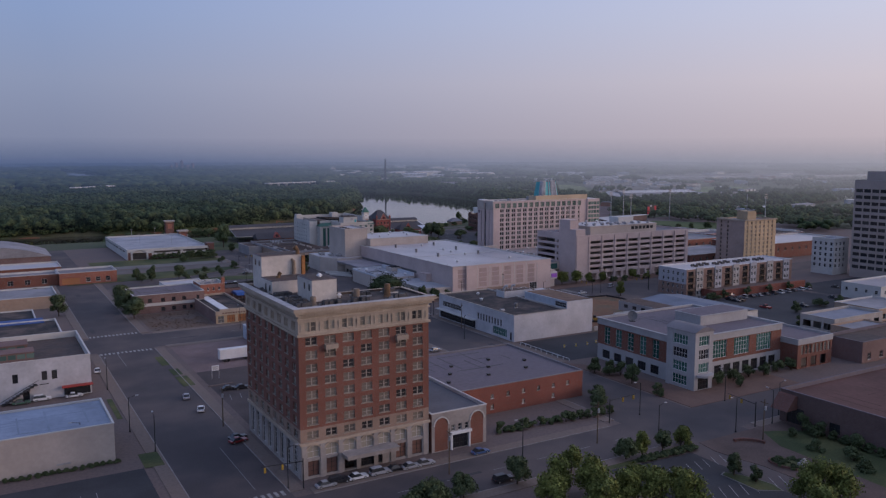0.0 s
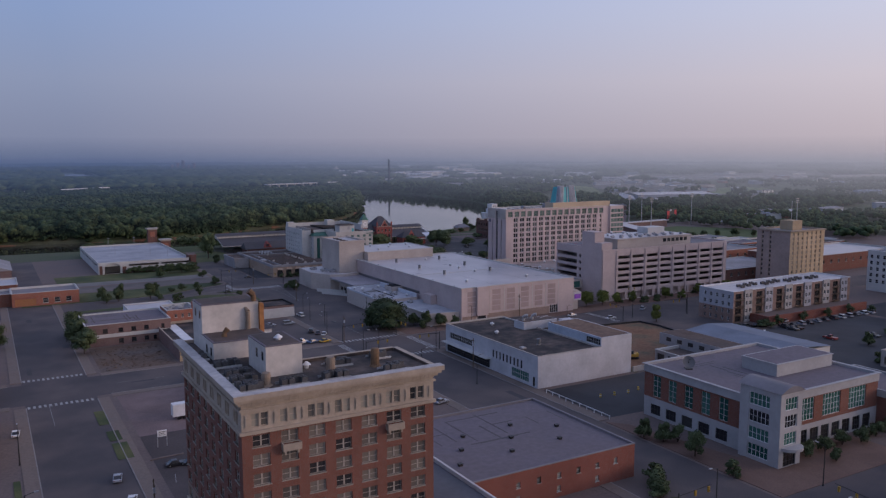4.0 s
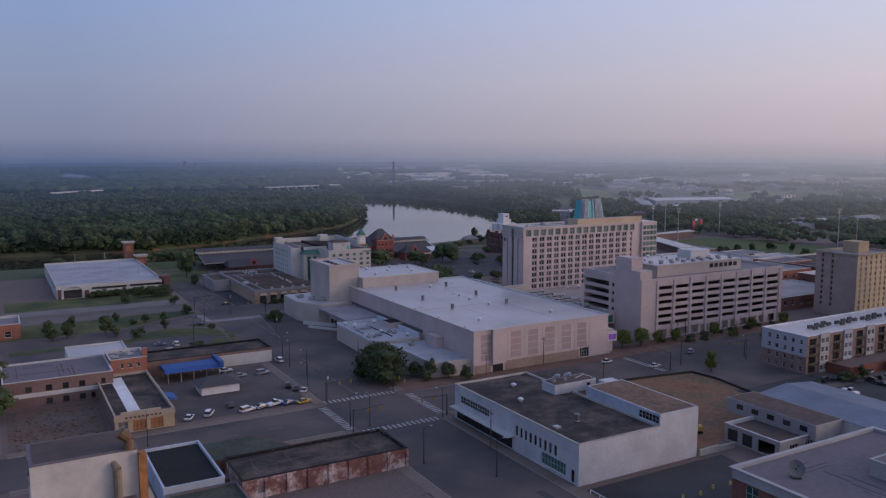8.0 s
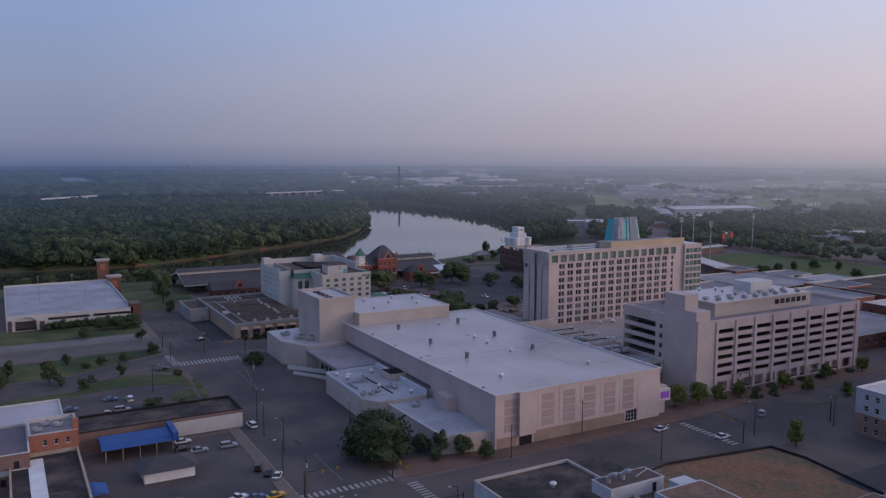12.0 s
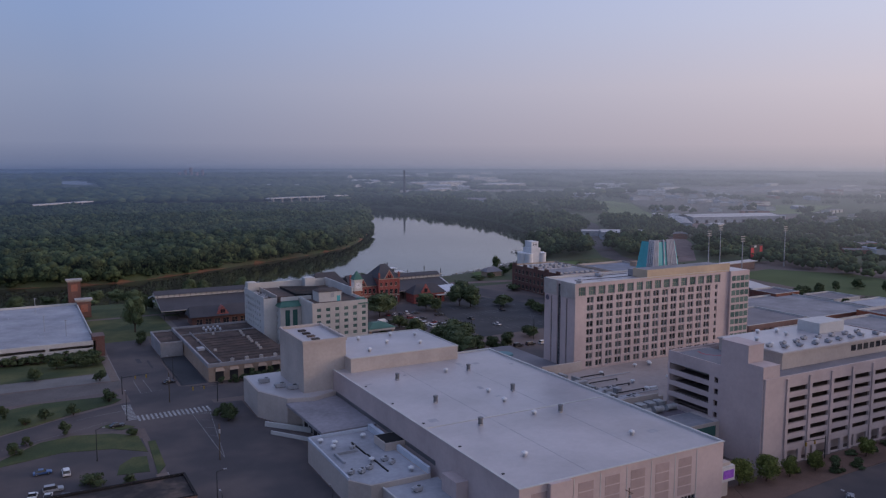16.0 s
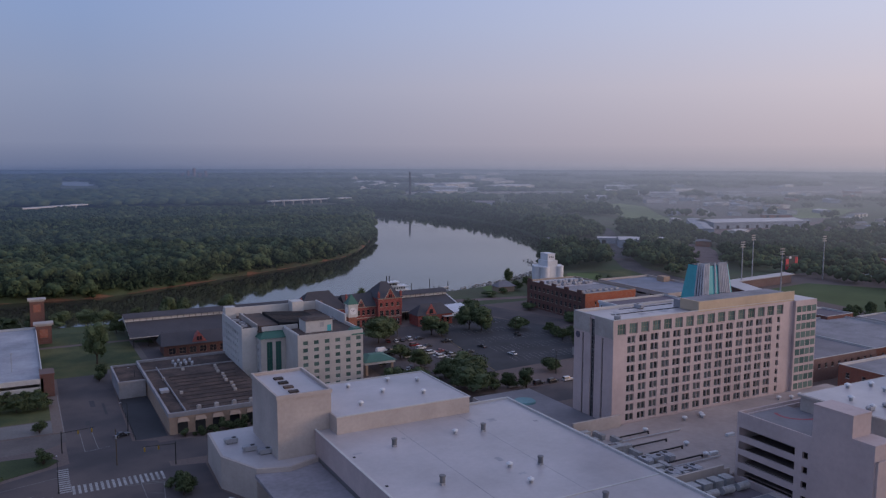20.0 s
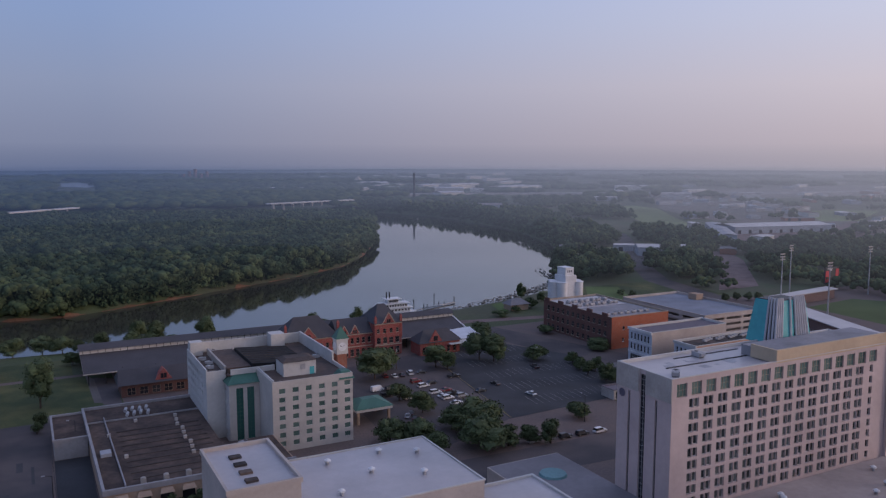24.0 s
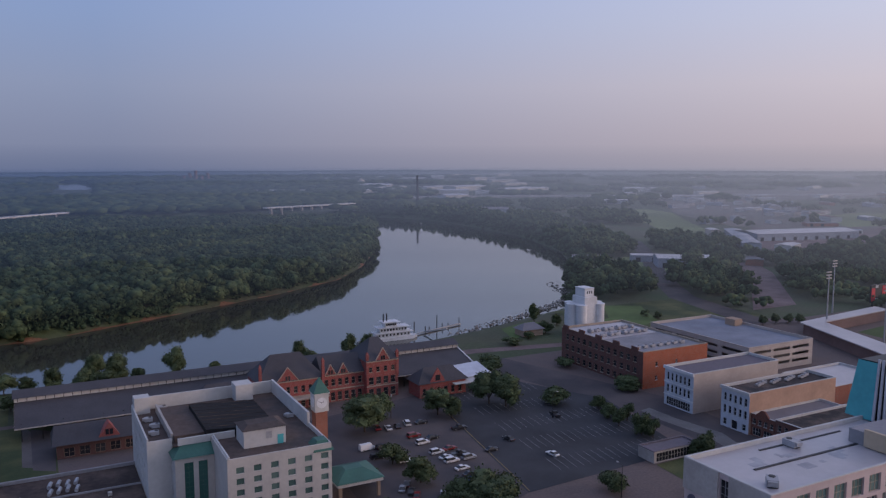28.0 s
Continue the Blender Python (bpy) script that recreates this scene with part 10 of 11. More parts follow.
for x, y in zip(np.linspace(386, 545, 120), np.interp(np.linspace(386, 545, 120), [386, 417, 446, 483, 523, 545], [721, 736, 749, 768, 794, 850])):
    for _ in range(4):
        q = rng.uniform(0.3, 0.9)
        rock.append(lumpy(ICO1[0], 0.2, rng) * (q, q, q * 0.6) + (x + rng.uniform(-3, 3), y - rng.uniform(0, 7), WATER_Z + rng.uniform(0.0, 2.0)))
f = np.concatenate([ICO1[1] + len(ICO1[0]) * k for k in range(len(rock))])
tagged(new("rip_rap", big_mesh("rip_rap", np.concatenate(rock), f, mat("pale_rock", (0.24, 0.22, 0.20), 0.9, 0.15, 1.0, 0.25, 0.1, island=0.3))), "pale stone rip-rap along the bank", "rocks", kind="stuff")

# raised sidewalks with kerbs along the streets
WALK = mat("sidewalk_concrete", (0.185, 0.143, 0.12), 0.9, 0.16, 1.5, 0.28, 0.12, tint=(0.13, 0.105, 0.09))
KERB = mat("kerb_stone", (0.22, 0.20, 0.185), 0.9, 0.12, 2.0, 0.2, 0.3)
for q in ((31, 34, 153, 296), (53, 56, 153, 296), (31, 34, 325, 467), (53, 56, 325, 467), (139, 142, 153, 296), (167, 170, 206, 296), (139, 142, 325, 412), (167, 170, 325, 330), (139, 142, 512, 556), (31, 34, -40, 130), (53, 56, -40, 130)):
    sheet("sidewalk", rect(*q), 0.12, WALK, "worn concrete sidewalk along the street", "pavement", thick=1)
    x = q[1] if q[1] in (34, 142) else q[0] - 0.25
    single("kerb", Shape().box(x, x + 0.25, q[2], q[3], -0.2, 0.14), KERB, "pale stone kerb of the street", "kerb", kind="structure")
for q in ((57, 138, 130, 133), (57, 138, 150, 153), (171, 260, 130, 133), (57, 138, 296, 299), (57, 138, 322, 325), (171, 228, 296, 299), (-60, 30, 296, 299), (-60, 30, 322, 325), (-60, 30, 130, 133), (-60, 30, 150, 153)):
    sheet("sidewalk", rect(*q), 0.122, WALK, "worn concrete sidewalk along the street", "pavement", thick=1)
    y = q[3] if q[3] in (133, 299) else q[2] - 0.25
    single("kerb", Shape().box(q[0], q[1], y, y + 0.25, -0.2, 0.14), KERB, "pale stone kerb of the street", "kerb", kind="structure")

# lots and planting among the eastern blocks
for q in ((276, 362, 196, 258), (320, 470, 150, 186), (366, 430, 240, 268), (262, 300, 262, 272)):
    sheet("parking_lot", rect(*q), 0.062, ASPHALT_DARK, "dark asphalt parking lot among low blocks", "parking lot")
rng = random.Random(77)
for k in range(42):
    x, y = rng.uniform(275, 520), rng.uniform(150, 262)
    if 431 < x < 466 and y > 236 or 322 < x < 352 and 188 < y < 212 or 365 < x < 405 and 213 < y < 237 or 277 < x < 318 and y < 196 or 245 < x < 302 and y < 168:
        continue
    plant_tree(x, y, rng.choice((4, 5, 6, 8)), rng.choice((4, 5, 6, 7)))
for k in range(26):
    car(rng.uniform(282, 425), rng.choice((201, 207, 228, 234, 252, 160, 176)), rng.choice((0, 90, 90, 270)), rng.choice(("sedan", "suv", "pickup")), rng.choice(("white", "silver", "dark", "dark", "red")))
for k in range(12):
    x = 310 + 5.4 * k
    car(x, 256.5, 75, rng.choice(("sedan", "suv")), rng.choice(("white", "silver", "dark", "dark")))
    if k % 3 == 0:
        plant_tree(x + 2, 260.6, 4, 4.5)

# shrubs and young trees before the parking deck
for k in range(9):
    plant_tree(290 + 8.4 * k, 332.4 + (k % 2), 3.5, 2.0)
for x in (296, 318, 341, 362):
    plant_tree(x, 330.5, 5, 6, "light")

# mended places in the asphalt
rng = random.Random(55)
t = thing("road_repairs", "darker mended strips in the street asphalt", "road marking", 44, 200, kind="structure")
for k in range(22):
    x0, x1, y0, y1 = rng.choice(((35, 52, 155, 296), (35, 52, 326, 470), (143, 166, 155, 294), (143, 166, 330, 462), (58, 138, 300, 321), (60, 138, 134, 149), (172, 300, 134, 149), (143, 166, 494, 560)))
    w, d = (rng.uniform(0.8, 2.4), rng.uniform(4, 14)) if y1 - y0 > 40 else (rng.uniform(4, 14), rng.uniform(0.8, 2.4))
    x, y = rng.uniform(x0, x1 - w), rng.uniform(y0, y1 - d)
    part("repair", Shape().face([(x, y, 0.0455), (x + w, y, 0.0455), (x + w, y + d, 0.0455), (x, y + d, 0.0455)]), mat("mended_asphalt", (0.058, 0.055, 0.058), 0.9, 0.14, 3.0, 0.2, 0.06), t)
sheet("yard", [(820, 860), (1000, 840), (1180, 980), (1120, 1120), (960, 1030), (880, 960)], 0.08, GRAVEL, "pale gravel yard round far sheds", "ground")

# low blocks between the deck and the ball park
def small_windows(n, step):
    return [(2 + step * k, 1.2 + 3.4 * j, 1.4, 1.7, 1, 1, 0, 0, "sash", OFFWHITE, GLASS_DARK) for k in range(n) for j in range(1)]


house("brick_block", "orange-brick two-storey block with a patched roof", 478, 506, 420, 442, 9, BRIGHT_BRICK, ROOF_WORN, south=small_windows(6, 4.4), west=small_windows(5, 4.2), parapet=0.7)
house("low_block", "low block with a blue-grey roof", 508, 540, 446, 470, 6, BEIGE, DECK_WHITE, south=small_windows(6, 5), west=small_windows(5, 4.4), parapet=0.5)
house("low_block", "low white-roofed block among trees", 545, 590, 420, 446, 6.5, RED_BRICK, ROOF_WHITE, south=small_windows(8, 5), west=small_windows(5, 4.4), parapet=0.5)
house("brick_block", "dark red-brick block with a flat roof", 486, 506, 496, 514, 8, RED_BRICK, ROOF_WORN, south=small_windows(4, 4.4), west=small_windows(4, 4.2), parapet=0.6)
house("low_block", "low pale block with a grey roof", 512, 535, 478, 498, 5.5, OFFWHITE, ROOF_LAV, south=small_windows(4, 5), west=small_windows(4, 4.4), parapet=0.5)
rng = random.Random(91)
for k in range(22):
    x, y = rng.uniform(480, 600), rng.choice((414, 445, 474, 500, 516)) + rng.uniform(-1.5, 1.5)
    if 478 < x < 507 and 419 < y < 443 or 507 < x < 541 and 445 < y < 471 or 545 < x < 591 and 419 < y < 447 or 485 < x < 507 and 495 < y < 515 or 511 < x < 536 and 477 < y < 499:
        continue
    plant_tree(x, y, rng.choice((5, 6, 8)), rng.choice((5, 6, 7)))
t = thing("event_tent", "white peaked event tent beside the ball field", "tent", 672, 592)
for k in range(2):
    x = 664 + 13 * k
    part("tent_roof", Shape().prism([(x, 586), (x + 12, 586), (x + 12, 598), (x, 598)], 3.0, 7.0, 0, [(x + 5.8, 591.8), (x + 6.2, 591.8), (x + 6.2, 592.2), (x + 5.8, 592.2)]), WHITE, t)
    for px in (x + 0.3, x + 11.7):
        part("tent_pole", Shape().rod(px, 586.4, 0, 3.1, 0.12, n=6), METAL, t)

# fine roof seams and hatches on the hall
hall = owner_of("convention_hall")
for x in (218, 238):
    part("membrane_seam", Shape().box(x, x + 0.12, 330, 436, 14.85, 14.875), PALE, hall)
for k in range(5):
    part("roof_drain", Shape().box(200.2, 200.8, 338 + 19 * k, 338.6 + 19 * k, 14.85, 15.0), DARK_METAL, hall)

# ---- woods and distance ----


def scatter(name, places, sizes, heights, base, material, label, lobes=3, seed=1):
    """Many tree crowns as one piece of stuff: rounded lobes set over a dome; places are (n, 3)."""
    rng = np.random.default_rng(seed)
    vs, fs, m = [], [], 0
    bv, bf = base
    variants = [lumpy(bv, 0.13, rng) for _ in range(8)]
    for (x, y, z), w, h in zip(places, sizes, heights):
        for k in range(lobes):
            if lobes == 1:
                c, r, rz = (x, y, z + h * 0.55), w * 0.55, h * 0.5
            else:
                a, e = rng.uniform(0, 6.283), rng.uniform(-0.12, 1.0)
                u = math.sqrt(max(0.0, 1 - e * e))
                r = w * rng.uniform(0.13, 0.24)
                rz = r * rng.uniform(0.7, 1.05)
                c = (x + w * 0.33 * u * math.cos(a), y + w * 0.33 * u * math.sin(a), z + h * (0.46 + 0.33 * e) + rng.uniform(-0.5, 0.5))
            v = variants[rng.integers(8)]
            vs.append(v * (r, r, rz) + c)
            fs.append(bf + m)
            m += len(v)
    me = big_mesh(name, np.concatenate(vs), np.concatenate(fs), material)
    me.polygons.foreach_set("use_smooth", np.ones(len(me.polygons), bool))
    return tagged(new(name, me), label, "wood", kind="stuff")


def leaf_cloud(name, places, sizes, heights, material, label, per=60, seed=5, wide=1.0):
    """Leaf sprays lying over many crowns, turned roughly with the crown's surface, as stuff."""
    rng = np.random.default_rng(seed)
    n = len(places) * per
    d = rng.standard_normal((n, 3))
    d /= np.linalg.norm(d, axis=1)[:, None]
    d[:, 2] = np.abs(d[:, 2]) - 0.2
    w, h = np.repeat(sizes, per)[:, None], np.repeat(heights, per)[:, None]
    # clumps: sprays gather in lumps on each crown
    lump = 1 + 0.13 * np.sin(7 * d[:, :1] + np.repeat(rng.uniform(0, 6, (len(places), 1)), per, 0)) * np.cos(6 * d[:, 1:2])
    c = np.repeat(places, per, 0) + d * np.concatenate([w * 0.56, w * 0.56, h * 0.42], 1) * lump * rng.uniform(0.84, 1.08, (n, 1))
    c[:, 2] += h[:, 0] * 0.54
    nrm = d + 0.42 * rng.standard_normal((n, 3))
    u = np.cross(nrm, rng.standard_normal((n, 3)))
    u /= np.linalg.norm(u, axis=1)[:, None] + 1e-9
    t = np.cross(nrm, u)
    t /= np.linalg.norm(t, axis=1)[:, None] + 1e-9
    s = rng.uniform(0.35, 1.0, (n, 1)) * wide
    quad = np.stack([c - u * s, c - t * s * 0.8, c + u * s, c + t * s * 0.8], 1).reshape(-1, 3)
    return tagged(new(name, big_mesh(name, quad, np.arange(4 * n).reshape(-1, 4), material)), label, "foliage", kind="stuff")


def grid_points(x0, x1, y0, y1, step, rng, jitter=0.45):
    gx, gy = np.meshgrid(np.arange(x0, x1, step), np.arange(y0, y1, step), indexing="ij")
    p = np.stack([gx, gy], -1).reshape(-1, 2)
    return p + rng.uniform(-jitter, jitter, p.shape) * step


def value_noise(p, scale, seed):
    return np.array([noise.noise((x / scale, y / scale, seed)) for x, y in p])


def in_view(p, margin=60):
    """Only the wedge of land that the flight can see."""
    x, y = p[:, 0], p[:, 1]
    return (x > -60 + 0.0 * y) & (x - 60 < 1.75 * (y + 60))


CLEARINGS = [[(1110, 1300), (1010, 1090), (1150, 1075), (1370, 1270), (1500, 1640), (1400, 1660)], [(1000, 1000), (1090, 960), (1180, 1000), (1150, 1070), (1020, 1080)], [(1500, 1500), (2300, 1450), (2600, 1900), (1700, 1900)],
             [(815, 960), (886, 992), (1010, 1170), (1128, 1330), (1150, 1420), (1090, 1410), (880, 1085)], [(1136, 1015), (1197, 1002), (1420, 1120), (1396, 1180), (1263, 1164)], [(590, 790), (640, 815), (700, 885), (668, 905), (612, 872)],
             [(727, 832), (742, 822), (706, 772), (604, 668), (566, 668), (640, 735), (690, 790)], [(215, 2330), (330, 2300), (400, 3450), (280, 3720)], [(-60, 1380), (240, 1640), (235, 1720), (-60, 1500)], [(480, 1590), (740, 1650), (740, 1740), (480, 1660)],
             [(900, 1860), (1118, 1800), (1280, 1740), (1500, 1630), (1800, 1500), (2254, 1410), (2254, 1520), (1800, 1610), (1280, 1850), (930, 1970)], [(815, 880), (900, 850), (1060, 900), (1040, 985), (930, 1040), (880, 1010)]]


# close stands of trees between the park lawn, the dirt road and the ball park
STANDS = [[(537, 790), (579, 831), (597, 805), (552, 742), (533, 718), (508, 741), (504, 767)], [(574, 731), (596, 774), (664, 823), (714, 850), (686, 792), (608, 712), (575, 690), (557, 692)], [(615, 676), (716, 776), (822, 824), (901, 806), (653, 642), (643, 669)], [(668, 930), (721, 955), (657, 880), (630, 885)]]


def in_clearing(p, polys=CLEARINGS):
    """Points on fields, yards and roads where no wood grows, or in other outlines."""
    hit = np.zeros(len(p), bool)
    for poly in polys:
        inside = np.zeros(len(p), bool)
        q = np.array(poly, float)
        for a, b in zip(q, np.roll(q, -1, 0)):
            cross = (a[1] > p[:, 1]) != (b[1] > p[:, 1])
            inside ^= cross & (p[:, 0] < a[0] + (p[:, 1] - a[1]) / (b[1] - a[1] + 1e-12) * (b[0] - a[0]))
        hit |= inside
    return hit


def woods():
    rng = np.random.default_rng(11)
    # river woods on the far bank: dense, near edge finest
    p = grid_points(-40, 640, 800, 1560, 8.6, rng)
    d = river_distance(p[:, 0], p[:, 1])
    keep = (d > 1) & ((p[:, 1] > 800) & (p[:, 0] < 620)) & (p[:, 1] < 1560)
    # only the tongue of land inside the bend
    far_side = p[:, 1] < np.interp(p[:, 0], [-40, 330, 520, 600], [1575, 1500, 1440, 1375]) + 5
    near_side = p[:, 1] > np.interp(p[:, 0], [-40, 165, 258, 345, 406, 497, 568, 604], [834, 811, 851, 900, 946, 1092, 1254, 1372]) + 3
    p = p[keep & far_side & near_side & ~in_clearing(p)]
    z = ground_height(p[:, 0], p[:, 1])
    P = np.column_stack([p, z])
    h = 13 + 4.5 * value_noise(p, 60, 2.0) + rng.uniform(-2.6, 3.4, len(p))
    w = rng.uniform(8, 17, len(p))
    edge = river_distance(p[:, 0], p[:, 1]) < 30
    near = p[:, 1] < 1120
    scatter("river_wood", P[near], w[near], h[near], ICO1, LEAF_FAR, "dense green river woodland", lobes=16, seed=2)
    scatter("river_wood", P[~near], w[~near] * 1.1, h[~near], ICO1, LEAF_FAR, "dense green river woodland further off", lobes=9, seed=3)
    leaf_cloud("wood_leaves", P[near], w[near], h[near], LEAF_FAR, "leaf clumps of the river woodland", per=210)
    leaf_cloud("wood_leaves", P[~near], w[~near], h[~near], LEAF_FAR, "leaf clumps of the woodland further off", per=80, seed=35, wide=1.5)
    # low growth along the foot of the bank
    q = grid_points(-40, 640, 800, 1380, 3.8, rng)
    d = river_distance(q[:, 0], q[:, 1])
    q = q[(d > 1.2) & (d < 17) & (q[:, 1] > np.interp(q[:, 0], [-40, 165, 258, 345, 406, 497, 568, 604], [829, 806, 846, 895, 941, 1087, 1249, 1367]))]
    q2 = np.column_stack([q, ground_height(q[:, 0], q[:, 1])])
    qw, qh = rng.uniform(5, 9, len(q2)), rng.uniform(4, 10, len(q2))
    scatter("bank_scrub", q2, qw, qh * 0.75, ICO1, LEAF_FAR, "scrub along the river bank", lobes=6, seed=6)
    leaf_cloud("scrub_leaves", q2, qw, qh, LEAF_FAR, "leaves of bank scrub", per=50, seed=8)
    # bare red earth at the water's edge
    s = Shape()
    edge_pts = [(604, 1330), (568, 1257), (530, 1170), (497, 1096), (450, 1010), (406, 949), (345, 904), (258, 855), (192, 820), (165, 814), (0, 835)]
    for a, b in zip(edge_pts, edge_pts[1:]):
        n = Vector((b[1] - a[1], -(b[0] - a[0]), 0)).normalized()
        n = n if n.y > 0 else -n
        k = 9
        for i in range(k):
            pa = Vector((*a, 0)).lerp(Vector((*b, 0)), i / k)
            pb = Vector((*a, 0)).lerp(Vector((*b, 0)), (i + 1) / k)
            wa, wb = [0.7 + 3.4 * noise.noise((v.x / 14, v.y / 14, 4)) for v in (pa, pb)]
            s.face([(pa.x - n.x * 0.5, pa.y - n.y * 0.5, WATER_Z - 0.1), (pb.x - n.x * 0.5, pb.y - n.y * 0.5, WATER_Z - 0.1), (pb.x + n.x * 4, pb.y + n.y * 4, WATER_Z + max(0.2, wb)), (pa.x + n.x * 4, pa.y + n.y * 4, WATER_Z + max(0.2, wa))])
    single("river_bank", s, mat("red_bank_earth", (0.17, 0.088, 0.052), 0.95, 0.3, 0.8, 0.4, 0.06), "bare reddish earth bank along the river", "bank", kind="structure")
    # right bank and the park beyond the silos
    p = grid_points(500, 1150, 690, 1620, 11, rng)
    d = river_distance(p[:, 0], p[:, 1])
    n1 = value_noise(p, 90, 7.0)
    belt = (d > 4) & (d < 95 + 70 * n1) & (p[:, 1] > 800)
    patch = (d > 60) & (n1 > -0.12) & (p[:, 0] > 560) & (p[:, 1] > 690)
    road = np.abs(p[:, 0] - np.interp(p[:, 1], [640, 720, 800, 900, 1000, 1400], [540, 560, 610, 690, 760, 930])) < 16
    clear = np.zeros(len(p), bool)
    for cx, cy, cr in ((985, 970, 85), (880, 960, 55), (672, 835, 40), (625, 905, 26), (1040, 1180, 60), (940, 1060, 45), (1100, 1320, 55), (1080, 960, 60), (630, 860, 45), (480, 690, 60)):
        clear |= np.hypot(p[:, 0] - cx, p[:, 1] - cy) < cr
    thin = (p[:, 0] > 800) & (n1 < 0.06) & (d > 90)
    p = p[(((belt | patch) & ~road & ~clear & ~thin) | (in_clearing(p, STANDS) & (d > 3))) & ~in_clearing(p)]
    P = np.column_stack([p, ground_height(p[:, 0], p[:, 1])])
    h = rng.uniform(9, 18, len(p))
    w = rng.uniform(8, 15, len(p))
    scatter("park_wood", P, w, h, ICO1, LEAF_FAR, "green woodland on the town bank", lobes=11, seed=9)
    nr = P[:, 1] < 1000
    leaf_cloud("wood_leaves", P[nr], w[nr], h[nr], LEAF_FAR, "leaf clumps of the town-bank woodland", per=110, seed=15, wide=1.15)
    q = grid_points(480, 800, 760, 1620, 4.4, rng)
    d = river_distance(q[:, 0], q[:, 1])
    q = q[(d > 1) & (d < 17) & (q[:, 0] > np.interp(q[:, 1], [760, 800, 950, 1172, 1340, 1500, 1620], [500, 515, 600, 690, 700, 690, 600]))]
    q = np.column_stack([q, ground_height(q[:, 0], q[:, 1])])
    scatter("bank_scrub", q, rng.uniform(5, 9, len(q)), rng.uniform(4, 10, len(q)), ICO1, LEAF_FAR, "scrub along the town bank", lobes=6, seed=16)
    # tree belts in the eastern town
    p = grid_points(460, 1150, 250, 690, 14, rng)
    n1 = value_noise(p, 70, 3.0)
    p = p[(n1 > 0.22) & ((p[:, 0] > 700) | (p[:, 1] > 640))]
    P = np.column_stack([p, np.zeros(len(p))])
    scatter("town_trees", P, rng.uniform(7, 12, len(p)), rng.uniform(6, 11, len(p)), ICO1, LEAF_FAR, "scattered trees among far town blocks", lobes=10, seed=19)
    p = grid_points(640, 900, 440, 690, 12, rng)
    p = p[(value_noise(p, 60, 13.0) > -0.05) & ~in_clearing(p, STANDS)]
    P = np.column_stack([p, np.zeros(len(p))])
    scatter("park_wood", P, rng.uniform(9, 14, len(p)), rng.uniform(8, 13, len(p)), ICO1, LEAF_FAR, "dark trees behind the ball park", lobes=11, seed=29)
    # far woods to the horizon, in widening steps
    for k, (y0, y1, step, cut, seed) in enumerate(((1560, 2300, 22, -0.12, 21), (2300, 3300, 34, -0.05, 22), (3300, 5000, 52, -0.1, 23))):
        p = grid_points(-400, 3600, y0, y1, step, rng)
        east = p[:, 0] > 0.42 * p[:, 1]
        n1 = value_noise(p, 160 + 90 * k, 5.0 + k)
        keep = in_view(p) & (np.where(east, n1 > cut + 0.22, n1 > cut - 0.45)) & (river_distance(p[:, 0], p[:, 1]) > 6)
        p = p[keep & ~in_clearing(p)]
        P = np.column_stack([p, np.zeros(len(p))])
        scatter("far_wood", P, rng.uniform(1.0, 1.5, len(p)) * step, rng.uniform(9, 15, len(p)), ICO1, LEAF_FAR, "far flat woodland towards the horizon", lobes=1, seed=seed)
    p = grid_points(800, 3600, 700, 1560, 20, rng)
    n1 = value_noise(p, 130, 9.0)
    p = p[in_view(p) & (n1 > 0.2) & (p[:, 0] > 900) & ~in_clearing(p)]
    P = np.column_stack([p, np.zeros(len(p))])
    scatter("far_wood", P, rng.uniform(12, 22, len(p)), rng.uniform(7, 12, len(p)), ICO1, LEAF_FAR, "tree belts among far eastern blocks", lobes=5, seed=25)


woods()

# fields, far sheds and landmarks
FIELD = mat("pale_field", (0.135, 0.165, 0.07), 0.95, 0.15, 0.2, 0.25, 0.01)
sheet("field", [(815, 960), (886, 992), (1010, 1170), (1128, 1330), (1150, 1420), (1090, 1410), (880, 1085)], 0.1, FIELD, "long green grass field", "field")
sheet("field", [(590, 790), (640, 815), (700, 885), (668, 905), (612, 872)], 0.1, FIELD, "green grass clearing", "field")
sheet("field", [(1136, 1015), (1197, 1002), (1420, 1120), (1396, 1180), (1263, 1164)], 0.1, FIELD, "green grass field", "field")
sheet("field", rect(455, 560, 655, 720), 0.06, GRASS, "green park lawn by the silos", "lawn")
sheet("road", [(530, 640), (548, 640), (570, 720), (622, 800), (702, 900), (772, 1000), (950, 1400), (936, 1404), (756, 1006), (688, 906), (606, 806), (552, 724)], 0.12, ASPHALT, "grey asphalt road leading away through trees", "road")


